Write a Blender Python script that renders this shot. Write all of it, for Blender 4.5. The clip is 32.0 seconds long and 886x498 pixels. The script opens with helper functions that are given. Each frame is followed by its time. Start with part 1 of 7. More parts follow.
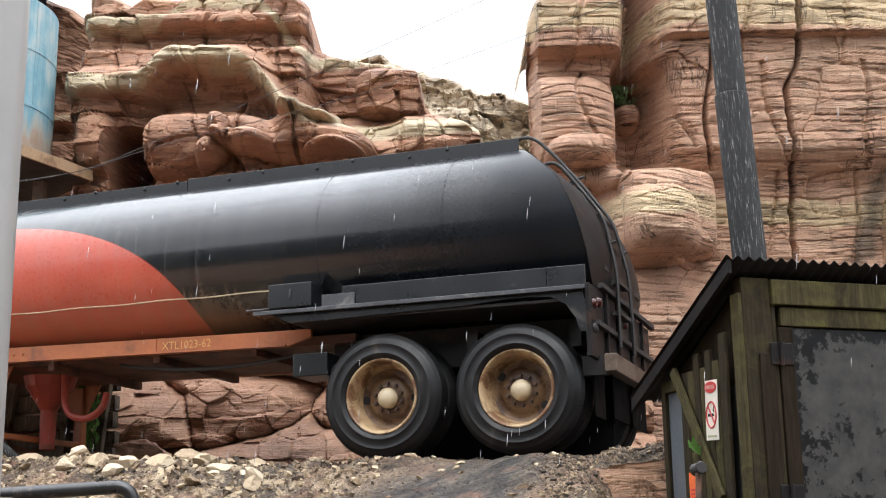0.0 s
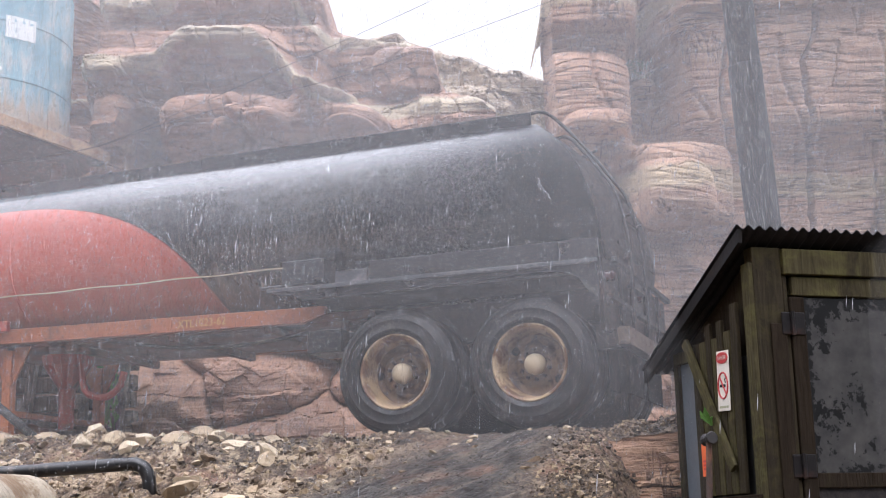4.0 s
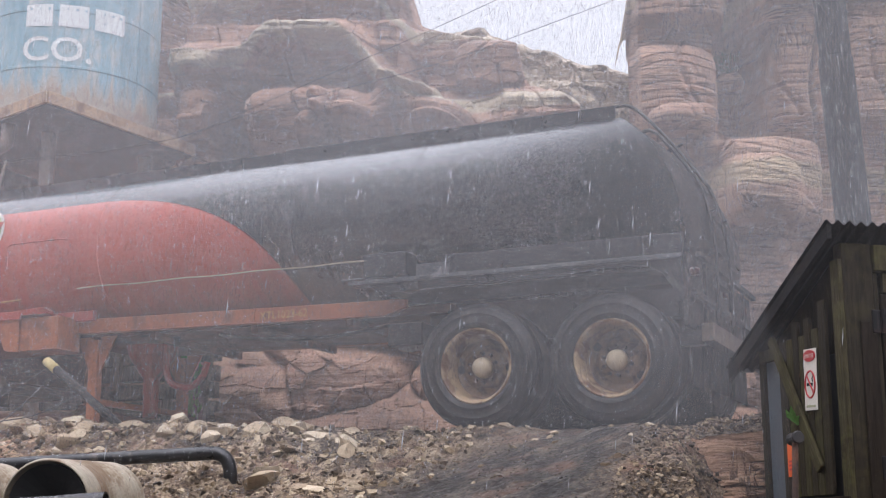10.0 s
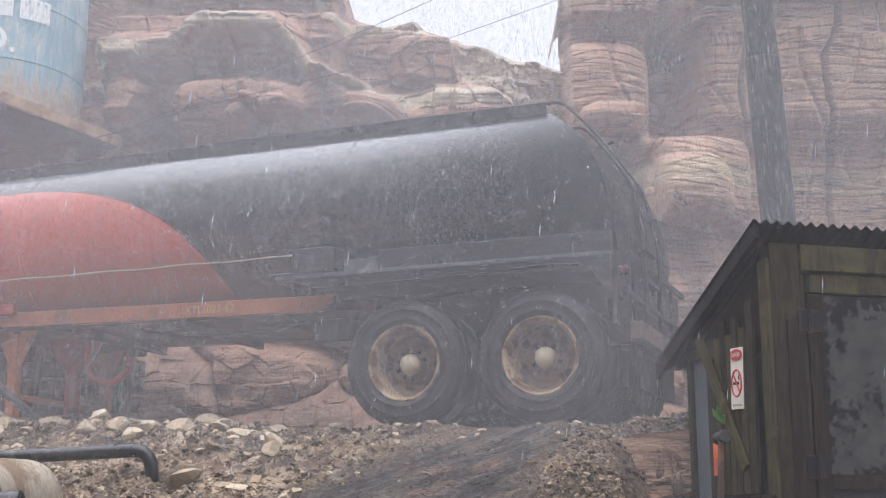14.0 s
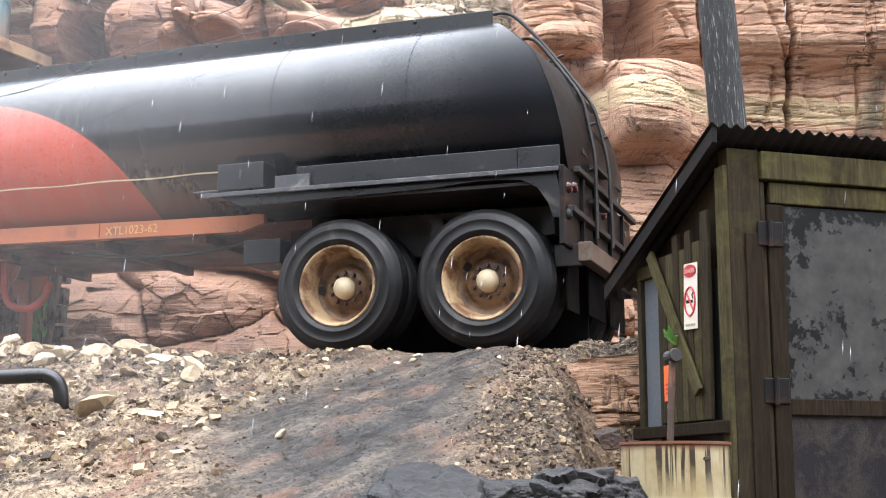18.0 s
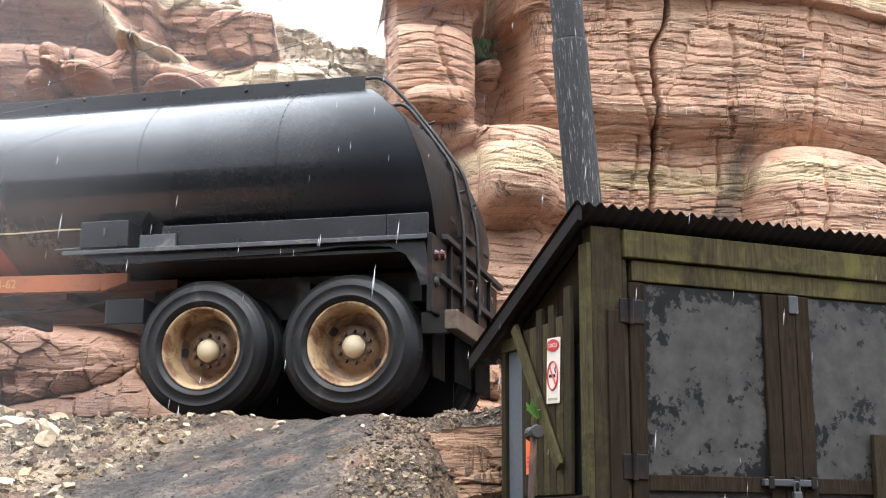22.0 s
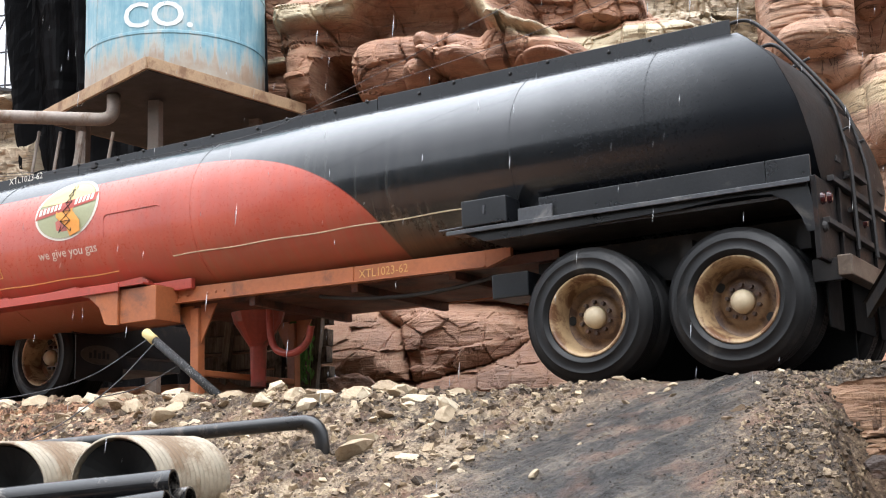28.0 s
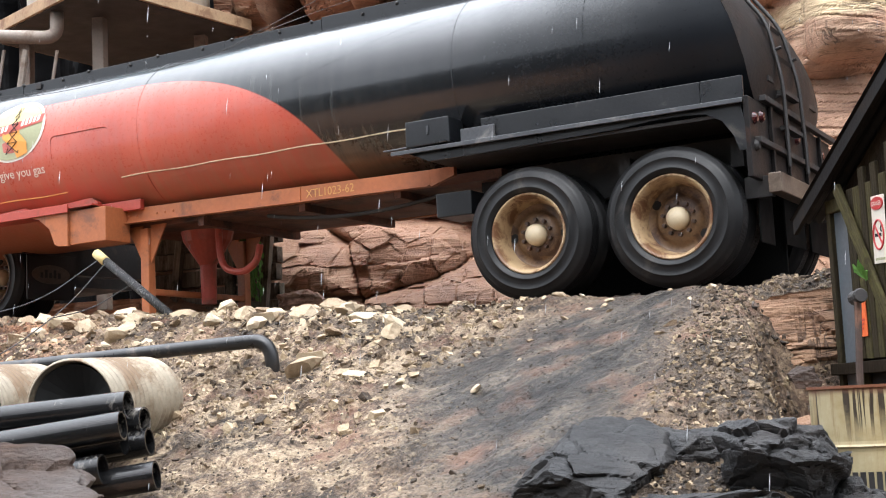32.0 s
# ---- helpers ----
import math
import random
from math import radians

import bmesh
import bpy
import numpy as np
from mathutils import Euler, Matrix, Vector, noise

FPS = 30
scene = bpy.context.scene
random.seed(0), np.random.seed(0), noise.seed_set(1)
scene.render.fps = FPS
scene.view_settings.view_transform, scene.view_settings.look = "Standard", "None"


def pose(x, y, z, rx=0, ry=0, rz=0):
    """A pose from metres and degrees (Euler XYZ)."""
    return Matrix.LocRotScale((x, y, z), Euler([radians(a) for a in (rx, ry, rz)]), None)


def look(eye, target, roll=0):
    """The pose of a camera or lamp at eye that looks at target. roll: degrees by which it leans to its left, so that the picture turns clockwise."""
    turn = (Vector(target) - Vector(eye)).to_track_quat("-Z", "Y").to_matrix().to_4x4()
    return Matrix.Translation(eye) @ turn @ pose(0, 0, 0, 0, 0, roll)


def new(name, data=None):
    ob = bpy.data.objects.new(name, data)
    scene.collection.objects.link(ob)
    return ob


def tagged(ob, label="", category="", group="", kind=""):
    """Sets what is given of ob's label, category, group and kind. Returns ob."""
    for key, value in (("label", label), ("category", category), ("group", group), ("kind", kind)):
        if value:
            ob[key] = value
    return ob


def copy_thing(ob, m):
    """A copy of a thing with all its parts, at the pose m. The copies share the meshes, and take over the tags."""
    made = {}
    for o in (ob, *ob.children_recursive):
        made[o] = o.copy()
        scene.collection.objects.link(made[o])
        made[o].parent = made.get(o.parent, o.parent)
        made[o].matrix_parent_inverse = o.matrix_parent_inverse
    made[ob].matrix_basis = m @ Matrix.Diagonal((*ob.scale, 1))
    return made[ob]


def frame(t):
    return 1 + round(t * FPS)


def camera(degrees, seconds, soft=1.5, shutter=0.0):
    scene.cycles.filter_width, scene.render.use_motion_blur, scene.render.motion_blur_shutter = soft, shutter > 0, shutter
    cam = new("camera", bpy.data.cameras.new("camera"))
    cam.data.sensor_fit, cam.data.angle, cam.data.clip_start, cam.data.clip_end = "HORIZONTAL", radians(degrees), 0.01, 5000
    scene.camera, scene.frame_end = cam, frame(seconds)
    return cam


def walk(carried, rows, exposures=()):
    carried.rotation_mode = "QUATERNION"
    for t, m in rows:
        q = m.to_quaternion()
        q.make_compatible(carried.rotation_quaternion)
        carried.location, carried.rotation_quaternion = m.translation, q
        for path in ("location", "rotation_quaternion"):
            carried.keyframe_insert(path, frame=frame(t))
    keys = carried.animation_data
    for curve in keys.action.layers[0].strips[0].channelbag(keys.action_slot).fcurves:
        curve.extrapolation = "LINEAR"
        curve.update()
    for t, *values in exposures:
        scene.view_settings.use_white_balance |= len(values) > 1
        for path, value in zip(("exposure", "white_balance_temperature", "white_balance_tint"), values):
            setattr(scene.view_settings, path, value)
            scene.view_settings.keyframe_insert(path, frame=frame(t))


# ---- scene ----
cam = camera(37.0, 32.0, soft=1.1)
# seconds, x, y, z, yaw, pitch, roll (degrees)
PATH = [
    (0, -0.133, -0.038, 2.437, -0.02, 13.44, -0.93),
    (0.5, -0.128, -0.022, 2.437, -0.01, 13.44, -0.89),
    (1, -0.110, -0.030, 2.425, 0.10, 13.38, -0.93),
    (1.5, -0.108, -0.046, 2.415, 0.10, 13.28, -0.91),
    (2, -0.079, -0.038, 2.418, 0.24, 13.13, -0.92),
    (2.5, -0.064, -0.016, 2.420, 0.28, 13.01, -0.89),
    (4.5, -0.037, -0.005, 2.377, 1.68, 12.46, -1.54),
    (5, -0.041, 0.033, 2.374, 2.53, 12.19, -1.77),
    (5.5, -0.041, 0.063, 2.395, 3.64, 11.83, -2.08),
    (6, -0.023, 0.085, 2.399, 4.85, 11.53, -2.34),
    (6.5, -0.020, 0.074, 2.397, 5.47, 11.60, -2.15),
    (7, -0.020, 0.087, 2.413, 5.34, 12.19, -0.88),
    (7.5, -0.008, 0.098, 2.394, 5.18, 12.89, 0.18),
    (8, -0.021, 0.094, 2.372, 5.04, 12.95, 0.29),
    (8.5, -0.033, 0.071, 2.375, 4.92, 12.84, 0.19),
    (9, -0.038, 0.056, 2.381, 4.82, 12.71, 0.10),
    (9.5, -0.046, 0.052, 2.385, 4.71, 12.61, 0.08),
    (10, -0.036, 0.053, 2.381, 4.71, 12.52, 0.01),
    (10.5, -0.038, 0.043, 2.376, 4.55, 12.48, -0.06),
    (11, -0.050, 0.041, 2.398, 4.02, 12.25, -0.32),
    (11.5, -0.033, 0.064, 2.398, 3.67, 12.12, -0.20),
    (12, -0.022, 0.075, 2.393, 3.27, 12.08, -0.18),
    (12.5, -0.015, 0.090, 2.407, 2.89, 11.97, -0.24),
    (13, -0.016, 0.107, 2.405, 2.48, 12.02, -0.29),
    (13.5, -0.014, 0.138, 2.400, 2.11, 12.16, -0.23),
    (15.5, -0.005, 0.260, 2.416, 0.59, 12.72, 0.48),
    (16, 0.034, 0.367, 2.339, 0.31, 12.48, 0.48),
    (16.5, 0.071, 0.489, 2.276, 0.10, 11.47, 0.16),
    (17, 0.091, 0.637, 2.273, -0.03, 10.61, 0.19),
    (17.5, 0.093, 0.733, 2.306, -0.19, 10.00, 0.19),
    (18, 0.114, 0.881, 2.303, -0.22, 10.12, 0.02),
    (18.5, 0.145, 0.995, 2.323, -0.13, 10.74, 0.04),
    (19, 0.119, 1.013, 2.392, -0.50, 12.15, 0.51),
    (19.5, 0.135, 1.012, 2.375, -0.73, 13.40, 0.70),
    (20, 0.161, 1.059, 2.334, -0.97, 12.27, 0.49),
    (20.5, 0.162, 1.063, 2.322, -1.39, 10.48, 0.23),
    (21, 0.124, 1.001, 2.388, -2.49, 8.27, 0.21),
    (21.5, 0.119, 0.957, 2.429, -4.00, 9.17, 0.07),
    (22, 0.137, 0.855, 2.427, -5.90, 12.26, 0.25),
    (22.5, 0.083, 0.751, 2.483, -6.49, 11.49, -0.87),
    (23, 0.064, 0.849, 2.564, -2.12, 10.34, -2.12),
    (23.5, 0.069, 0.836, 2.690, 3.06, 9.76, -2.10),
    (24, 0.059, 0.814, 2.701, 6.03, 10.43, -0.72),
    (24.5, 0.066, 0.829, 2.685, 6.92, 11.24, 0.68),
    (26.5, 0.160, 0.909, 2.521, 9.82, 10.90, -1.18),
    (27, 0.247, 0.960, 2.504, 10.82, 10.67, -1.73),
    (27.5, 0.283, 0.992, 2.510, 11.36, 10.61, -1.88),
    (28, 0.286, 1.010, 2.448, 11.61, 10.90, -1.81),
    (28.5, 0.355, 1.000, 2.374, 12.28, 10.20, -2.44),
    (29, 0.440, 0.930, 2.317, 13.22, 8.76, -3.25),
    (29.5, 0.411, 0.874, 2.367, 13.24, 7.87, -3.22),
    (30, 0.373, 0.807, 2.425, 12.71, 7.79, -2.27),
    (30.5, 0.336, 0.769, 2.466, 12.07, 7.95, -1.10),
    (31, 0.374, 0.799, 2.451, 11.94, 6.78, -1.33),
    (31.5, 0.408, 0.797, 2.454, 11.42, 5.51, -2.54),
    (32, 0.395, 0.766, 2.508, 9.67, 6.78, -2.79),
]


def eye_pose(x, y, z, yaw, pitch, roll):
    a, b = radians(yaw), radians(pitch)
    return look((x, y, z), (x - math.sin(a) * math.cos(b), y + math.cos(a) * math.cos(b), z + math.sin(b)), roll)


walk(cam, [(r[0], eye_pose(*r[1:])) for r in PATH], [(0, 0.36, 6250, 10), (1, 0.33, 6180, 10.5), (2.5, 0.2, 6070, 15), (5, 0.04, 6030, 18), (7, 0.02, 6030, 18), (8, -0.3, 6050, 18), (11, -0.34, 6050, 18), (13.5, -0.25, 6090, 16), (15.5, -0.1, 6070, 17), (16.2, 0.1, 6080, 16), (17, 0.58, 6080, 12.5),
      (18, 0.8, 6080, 11.5), (19, 0.78, 6090, 11), (20, 0.66, 6110, 10.5), (21.3, 0.8, 6110, 10.5), (22, 0.72, 6090, 10.5), (23, 0.72, 6120, 10.5), (24.5, 0.48, 6170, 10), (27, 0.4, 6130, 10.5), (30, 0.4, 6130, 10.5), (31.2, 0.56, 6130, 10.5), (32, 0.6, 6130, 10.5)])

# ---- light: a bright, thinly overcast day ----
world = bpy.data.worlds.new("overcast_sky")
scene.world = world
world.use_nodes = True
_w = world.node_tree.nodes
_l = world.node_tree.links
sky = _w.new("ShaderNodeTexSky")
sky.sky_type = "NISHITA"
sky.sun_disc = False
sky.sun_elevation = radians(55)
sky.sun_rotation = radians(200)
sky.dust_density = 6.0
tc = _w.new("ShaderNodeTexCoord")
sep = _w.new("ShaderNodeSeparateXYZ")
_l.new(tc.outputs["Generated"], sep.inputs[0])
cloud = _w.new("ShaderNodeValToRGB")
cloud.color_ramp.elements[0].position = 0.0
cloud.color_ramp.elements[0].color = (7.5, 7.8, 8.1, 1)
cloud.color_ramp.elements[1].position = 1.0
cloud.color_ramp.elements[1].color = (40, 40.7, 41.5, 1)
for p, c in ((0.45, 9.5), (0.7, 17.0)):
    cloud.color_ramp.elements.new(p).color = (c, c * 1.02, c * 1.04, 1)
_l.new(sep.outputs[2], cloud.inputs["Fac"])
haze = _w.new("ShaderNodeMix")
haze.data_type = "RGBA"
haze.inputs["Factor"].default_value = 0.9
_l.new(sky.outputs["Color"], haze.inputs["A"])
_l.new(cloud.outputs["Color"], haze.inputs["B"])
_l.new(haze.outputs["Result"], _w["Background"].inputs["Color"])
_w["Background"].inputs["Strength"].default_value = 0.15
sun = new("sun", bpy.data.lights.new("sun", "SUN"))
sun.data.energy = 1.0
sun.data.angle = radians(25)
sun.data.color = (1.0, 0.96, 0.9)
sun.matrix_world = look((6, -14, 30), (0, 8, 2))


# ---- materials ----
def material(name, rough=0.7, metal=0.0, spec=0.5):
    m = bpy.data.materials.new(name)
    m.use_nodes = True
    b = m.node_tree.nodes["Principled BSDF"]
    b.inputs["Roughness"].default_value = rough
    b.inputs["Metallic"].default_value = metal
    b.inputs["Specular IOR Level"].default_value = spec
    return m, m.node_tree.nodes, m.node_tree.links, b


def noise_node(N, L, vec, scale, detail=6, rough=0.6, distort=0.0):
    n = N.new("ShaderNodeTexNoise")
    n.inputs["Scale"].default_value = scale
    n.inputs["Detail"].default_value = detail
    n.inputs["Roughness"].default_value = rough
    n.inputs["Distortion"].default_value = distort
    if vec is not None:
        L.new(vec, n.inputs["Vector"])
    return n.outputs["Fac"]


def ramp(N, L, fac, stops, mode="LINEAR"):
    r = N.new("ShaderNodeValToRGB")
    r.color_ramp.interpolation = mode
    e = r.color_ramp.elements
    while len(e) < len(stops):
        e.new(0.5)
    for k, (p, c) in enumerate(stops):
        e[k].position = p
        e[k].color = (*c, 1) if len(c) == 3 else c
    L.new(fac, r.inputs["Fac"])
    return r.outputs["Color"]


def mix(N, L, fac, a, b, blend="MIX"):
    n = N.new("ShaderNodeMix")
    n.data_type = "RGBA"
    n.blend_type = blend
    for key, v in (("Factor", fac), ("A", a), ("B", b)):
        if isinstance(v, (int, float)):
            n.inputs[key].default_value = v
        elif isinstance(v, tuple):
            n.inputs[key].default_value = (*v, 1)
        else:
            L.new(v, n.inputs[key])
    return n.outputs["Result"]


def calc(N, L, op, a, b=0.0, c=0.0, clamp=False):
    n = N.new("ShaderNodeMath")
    n.operation = op
    n.use_clamp = clamp
    for k, v in enumerate((a, b, c)):
        if isinstance(v, (int, float)):
            n.inputs[k].default_value = v
        else:
            L.new(v, n.inputs[k])
    return n.outputs[0]


def coords(N, L, kind="Object", scale=(1, 1, 1)):
    t = N.new("ShaderNodeTexCoord")
    m = N.new("ShaderNodeMapping")
    m.inputs["Scale"].default_value = scale
    L.new(t.outputs[kind], m.inputs["Vector"])
    return m.outputs["Vector"]


def axes(N, L, vec):
    s = N.new("ShaderNodeSeparateXYZ")
    L.new(vec, s.inputs[0])
    return s.outputs


def bump(N, L, b, height, strength=0.4, dist=0.02):
    n = N.new("ShaderNodeBump")
    n.inputs["Strength"].default_value = strength
    n.inputs["Distance"].default_value = dist
    L.new(height, n.inputs["Height"])
    L.new(n.outputs["Normal"], b.inputs["Normal"])


def simple(name, color, rough=0.6, metal=0.0, vary=0.25, scale=6.0, bumps=0.15, spec=0.5, stain=None, stain_at=0.6, dirt_scale=2.5):
    """A plain surface with grain, blotches and optional stains."""
    m, N, L, b = material(name, rough, metal, spec)
    v = coords(N, L)
    fine = noise_node(N, L, v, scale * 8, 5)
    broad = noise_node(N, L, v, scale * 0.5, 4)
    lo = tuple(c * (1 - vary) for c in color)
    hi = tuple(min(1, c * (1 + vary)) for c in color)
    col = ramp(N, L, calc(N, L, "ADD", calc(N, L, "MULTIPLY", fine, 0.5), calc(N, L, "MULTIPLY", broad, 0.5)), [(0.3, lo), (0.7, hi)])
    if stain:
        d = noise_node(N, L, v, dirt_scale, 8, 0.7, 0.5)
        f = ramp(N, L, d, [(stain_at - 0.08, (0, 0, 0)), (stain_at + 0.05, (1, 1, 1))])
        col = mix(N, L, f, col, stain)
    L.new(col, b.inputs["Base Color"])
    L.new(ramp(N, L, broad, [(0.3, (rough * 0.8,) * 3), (0.7, (min(1, rough * 1.2),) * 3)]), b.inputs["Roughness"])
    bump(N, L, b, fine, bumps, 0.01)
    return m


def rock_material(name, dark, mid, light, cream, cream_zones, rough=0.75, wash_amount=0.35, lines=0.75, seep=None, arch=(), relief_=1.2):
    """Sandstone: strata in z, blotches, cream-coloured beds between the given heights, dark wash."""
    m, N, L, b = material(name, rough)
    v = coords(N, L)
    vs = coords(N, L, "Object", (0.5, 0.5, 7.0))
    joint = noise_node(N, L, coords(N, L, "Object", (0.5, 0.5, 9.0)), 1.5, 4, 0.55, 0.25)
    line = ramp(N, L, joint, [(0.455, (0, 0, 0)), (0.475, (1, 1, 1)), (0.49, (1, 1, 1)), (0.51, (0, 0, 0))])
    line = calc(N, L, "MULTIPLY", line, ramp(N, L, noise_node(N, L, v, 1.7, 3), [(0.42, (0, 0, 0)), (0.58, (1, 1, 1))]))
    split = noise_node(N, L, coords(N, L, "Object", (3.2, 3.2, 0.55)), 0.8, 4, 0.6, 0.4)
    line = calc(N, L, "MAXIMUM", line, calc(N, L, "MULTIPLY", ramp(N, L, split, [(0.49, (0, 0, 0)), (0.497, (1, 1, 1)), (0.503, (1, 1, 1)), (0.51, (0, 0, 0))]), ramp(N, L, noise_node(N, L, v, 1.1, 3), [(0.5, (0, 0, 0)), (0.6, (1, 1, 1))])))
    strata = noise_node(N, L, vs, 1.6, 8, 0.65, 0.4)
    broad = noise_node(N, L, v, 0.9, 5, 0.6, 0.6)
    grain = noise_node(N, L, v, 28, 6, 0.65)
    medium = noise_node(N, L, v, 5, 8, 0.7)
    f = calc(N, L, "ADD", calc(N, L, "MULTIPLY", strata, 0.5), calc(N, L, "ADD", calc(N, L, "MULTIPLY", broad, 0.35), calc(N, L, "MULTIPLY", medium, 0.15)))
    col = ramp(N, L, f, [(0.34, dark), (0.5, mid), (0.66, light)])
    z = axes(N, L, v)[2]
    zz = calc(N, L, "ADD", z, calc(N, L, "MULTIPLY", calc(N, L, "SUBTRACT", broad, 0.5), 0.5))
    for x0, x1, dz in arch:
        t = N.new("ShaderNodeMapRange")
        t.interpolation_type = "SMOOTHSTEP"
        t.inputs["From Min"].default_value, t.inputs["From Max"].default_value = x0, x1
        t.inputs["To Max"].default_value = -dz
        L.new(axes(N, L, v)[0], t.inputs["Value"])
        zz = calc(N, L, "ADD", zz, t.outputs[0])
    for lo, hi in cream_zones:
        k = calc(N, L, "MULTIPLY", calc(N, L, "MULTIPLY", calc(N, L, "SUBTRACT", zz, lo), 14, clamp=True), calc(N, L, "MULTIPLY", calc(N, L, "SUBTRACT", hi, zz), 14, clamp=True), clamp=True)
        col = mix(N, L, k, col, cream)
    wash = noise_node(N, L, coords(N, L, "Object", (2.2, 2.2, 0.5)), 1.3, 7, 0.65, 0.3)
    col = mix(N, L, ramp(N, L, wash, [(0.52, (0, 0, 0)), (0.75, (wash_amount,) * 3)]), col, (0.07, 0.055, 0.045))
    col = mix(N, L, calc(N, L, "MULTIPLY", line, lines), col, (0.05, 0.028, 0.02))
    col = mix(N, L, 0.5, col, ramp(N, L, grain, [(0.3, (0.55,) * 3), (0.7, (1.0,) * 3)]), "MULTIPLY")
    if seep:
        x0, z0, lean, zlo, zhi = seep
        off = calc(N, L, "SUBTRACT", calc(N, L, "SUBTRACT", axes(N, L, v)[0], x0), calc(N, L, "MULTIPLY", calc(N, L, "SUBTRACT", z, z0), lean))
        off = calc(N, L, "ABSOLUTE", calc(N, L, "ADD", off, calc(N, L, "MULTIPLY", calc(N, L, "SUBTRACT", medium, 0.5), 0.5)))
        wet = calc(N, L, "MULTIPLY", calc(N, L, "SUBTRACT", 0.2, off), 7, clamp=True)
        wet = calc(N, L, "MULTIPLY", wet, calc(N, L, "MULTIPLY", calc(N, L, "MULTIPLY", calc(N, L, "SUBTRACT", z, zlo), 4, clamp=True), calc(N, L, "MULTIPLY", calc(N, L, "SUBTRACT", zhi, z), 4, clamp=True)))
        col = mix(N, L, calc(N, L, "MULTIPLY", wet, 0.7), col, (0.07, 0.065, 0.05))
    L.new(col, b.inputs["Base Color"])
    L.new(ramp(N, L, broad, [(0.35, (0.5,) * 3), (0.65, (0.85,) * 3)]), b.inputs["Roughness"])
    h = calc(N, L, "ADD", calc(N, L, "MULTIPLY", strata, relief_), calc(N, L, "ADD", calc(N, L, "MULTIPLY", medium, 0.6), calc(N, L, "MULTIPLY", grain, 0.3)))
    h = calc(N, L, "SUBTRACT", h, calc(N, L, "MULTIPLY", line, 0.5 * lines))
    bump(N, L, b, h, 0.9, 0.05)
    return m


ROCK_L = rock_material("sandstone_left", (0.17, 0.084, 0.052), (0.39, 0.205, 0.124), (0.58, 0.37, 0.24), (0.5, 0.41, 0.27), [(6.42, 6.74), (7.5, 7.75)], lines=0.4, arch=((-3.95, -3.5, 0.34), (-2.75, -1.75, -0.9)))
ROCK_R = rock_material("sandstone_right", (0.38, 0.205, 0.135), (0.58, 0.35, 0.232), (0.68, 0.48, 0.34), (0.66, 0.5, 0.31), [(4.6, 4.95), (6.98, 7.4)], lines=0.7, seep=(5.1, 4.4, 0.28, 3.9, 5.5), wash_amount=0.25)
ROCK_F = rock_material("sandstone_far", (0.25, 0.17, 0.11), (0.45, 0.36, 0.25), (0.55, 0.47, 0.34), (0.5, 0.42, 0.3), [])
ROCK_S = rock_material("sandstone_slab", (0.2, 0.1, 0.06), (0.38, 0.22, 0.13), (0.5, 0.33, 0.21), (0.42, 0.35, 0.25), [])
BLACKROCK = rock_material("sooty_rock", (0.008, 0.008, 0.01), (0.011, 0.011, 0.012), (0.026, 0.024, 0.024), (0.03, 0.03, 0.03), [], 0.35, lines=0.05, relief_=0.3)


# ---- noise for shapes ----
def _hash(i, j, k, seed):
    h = (i.astype(np.int64) * 374761393 + j.astype(np.int64) * 668265263 + k.astype(np.int64) * 2147483647 + seed * 974711) & 0xFFFFFFFF
    h = ((h ^ (h >> 13)) * 1274126177) & 0xFFFFFFFF
    h = ((h ^ (h >> 16)) * 2246822519) & 0xFFFFFFFF
    return ((h ^ (h >> 15)) & 0xFFFFFF) / 0xFFFFFF


def vnoise(x, y, z, seed=0):
    """Value noise in 0..1 on arrays."""
    x, y, z = np.broadcast_arrays(np.asarray(x, float), np.asarray(y, float), np.asarray(z, float))
    i, j, k = np.floor(x), np.floor(y), np.floor(z)
    u, v, w = x - i, y - j, z - k
    u, v, w = u * u * (3 - 2 * u), v * v * (3 - 2 * v), w * w * (3 - 2 * w)
    total = 0
    for a in (0, 1):
        for b in (0, 1):
            for c in (0, 1):
                total = total + _hash(i + a, j + b, k + c, seed) * (u if a else 1 - u) * (v if b else 1 - v) * (w if c else 1 - w)
    return total


def fbm(x, y, z, octaves=4, seed=0, gain=0.5):
    total, amp, norm = 0, 1.0, 0.0
    for o in range(octaves):
        total = total + amp * (vnoise(x * 2**o, y * 2**o, z * 2**o, seed + o) - 0.5)
        norm += amp
        amp *= gain
    return total / norm * 2


def sstep(a, b, x):
    t = np.clip((np.asarray(x, float) - a) / (b - a), 0, 1)
    return t * t * (3 - 2 * t)


def blob(x, z, cx, cz, rx, rz, p=2.0):
    """A rounded hump of height 1."""
    d = np.abs((x - cx) / rx) ** p + np.abs((z - cz) / rz) ** p
    return np.sqrt(np.clip(1 - d, 0, 1))


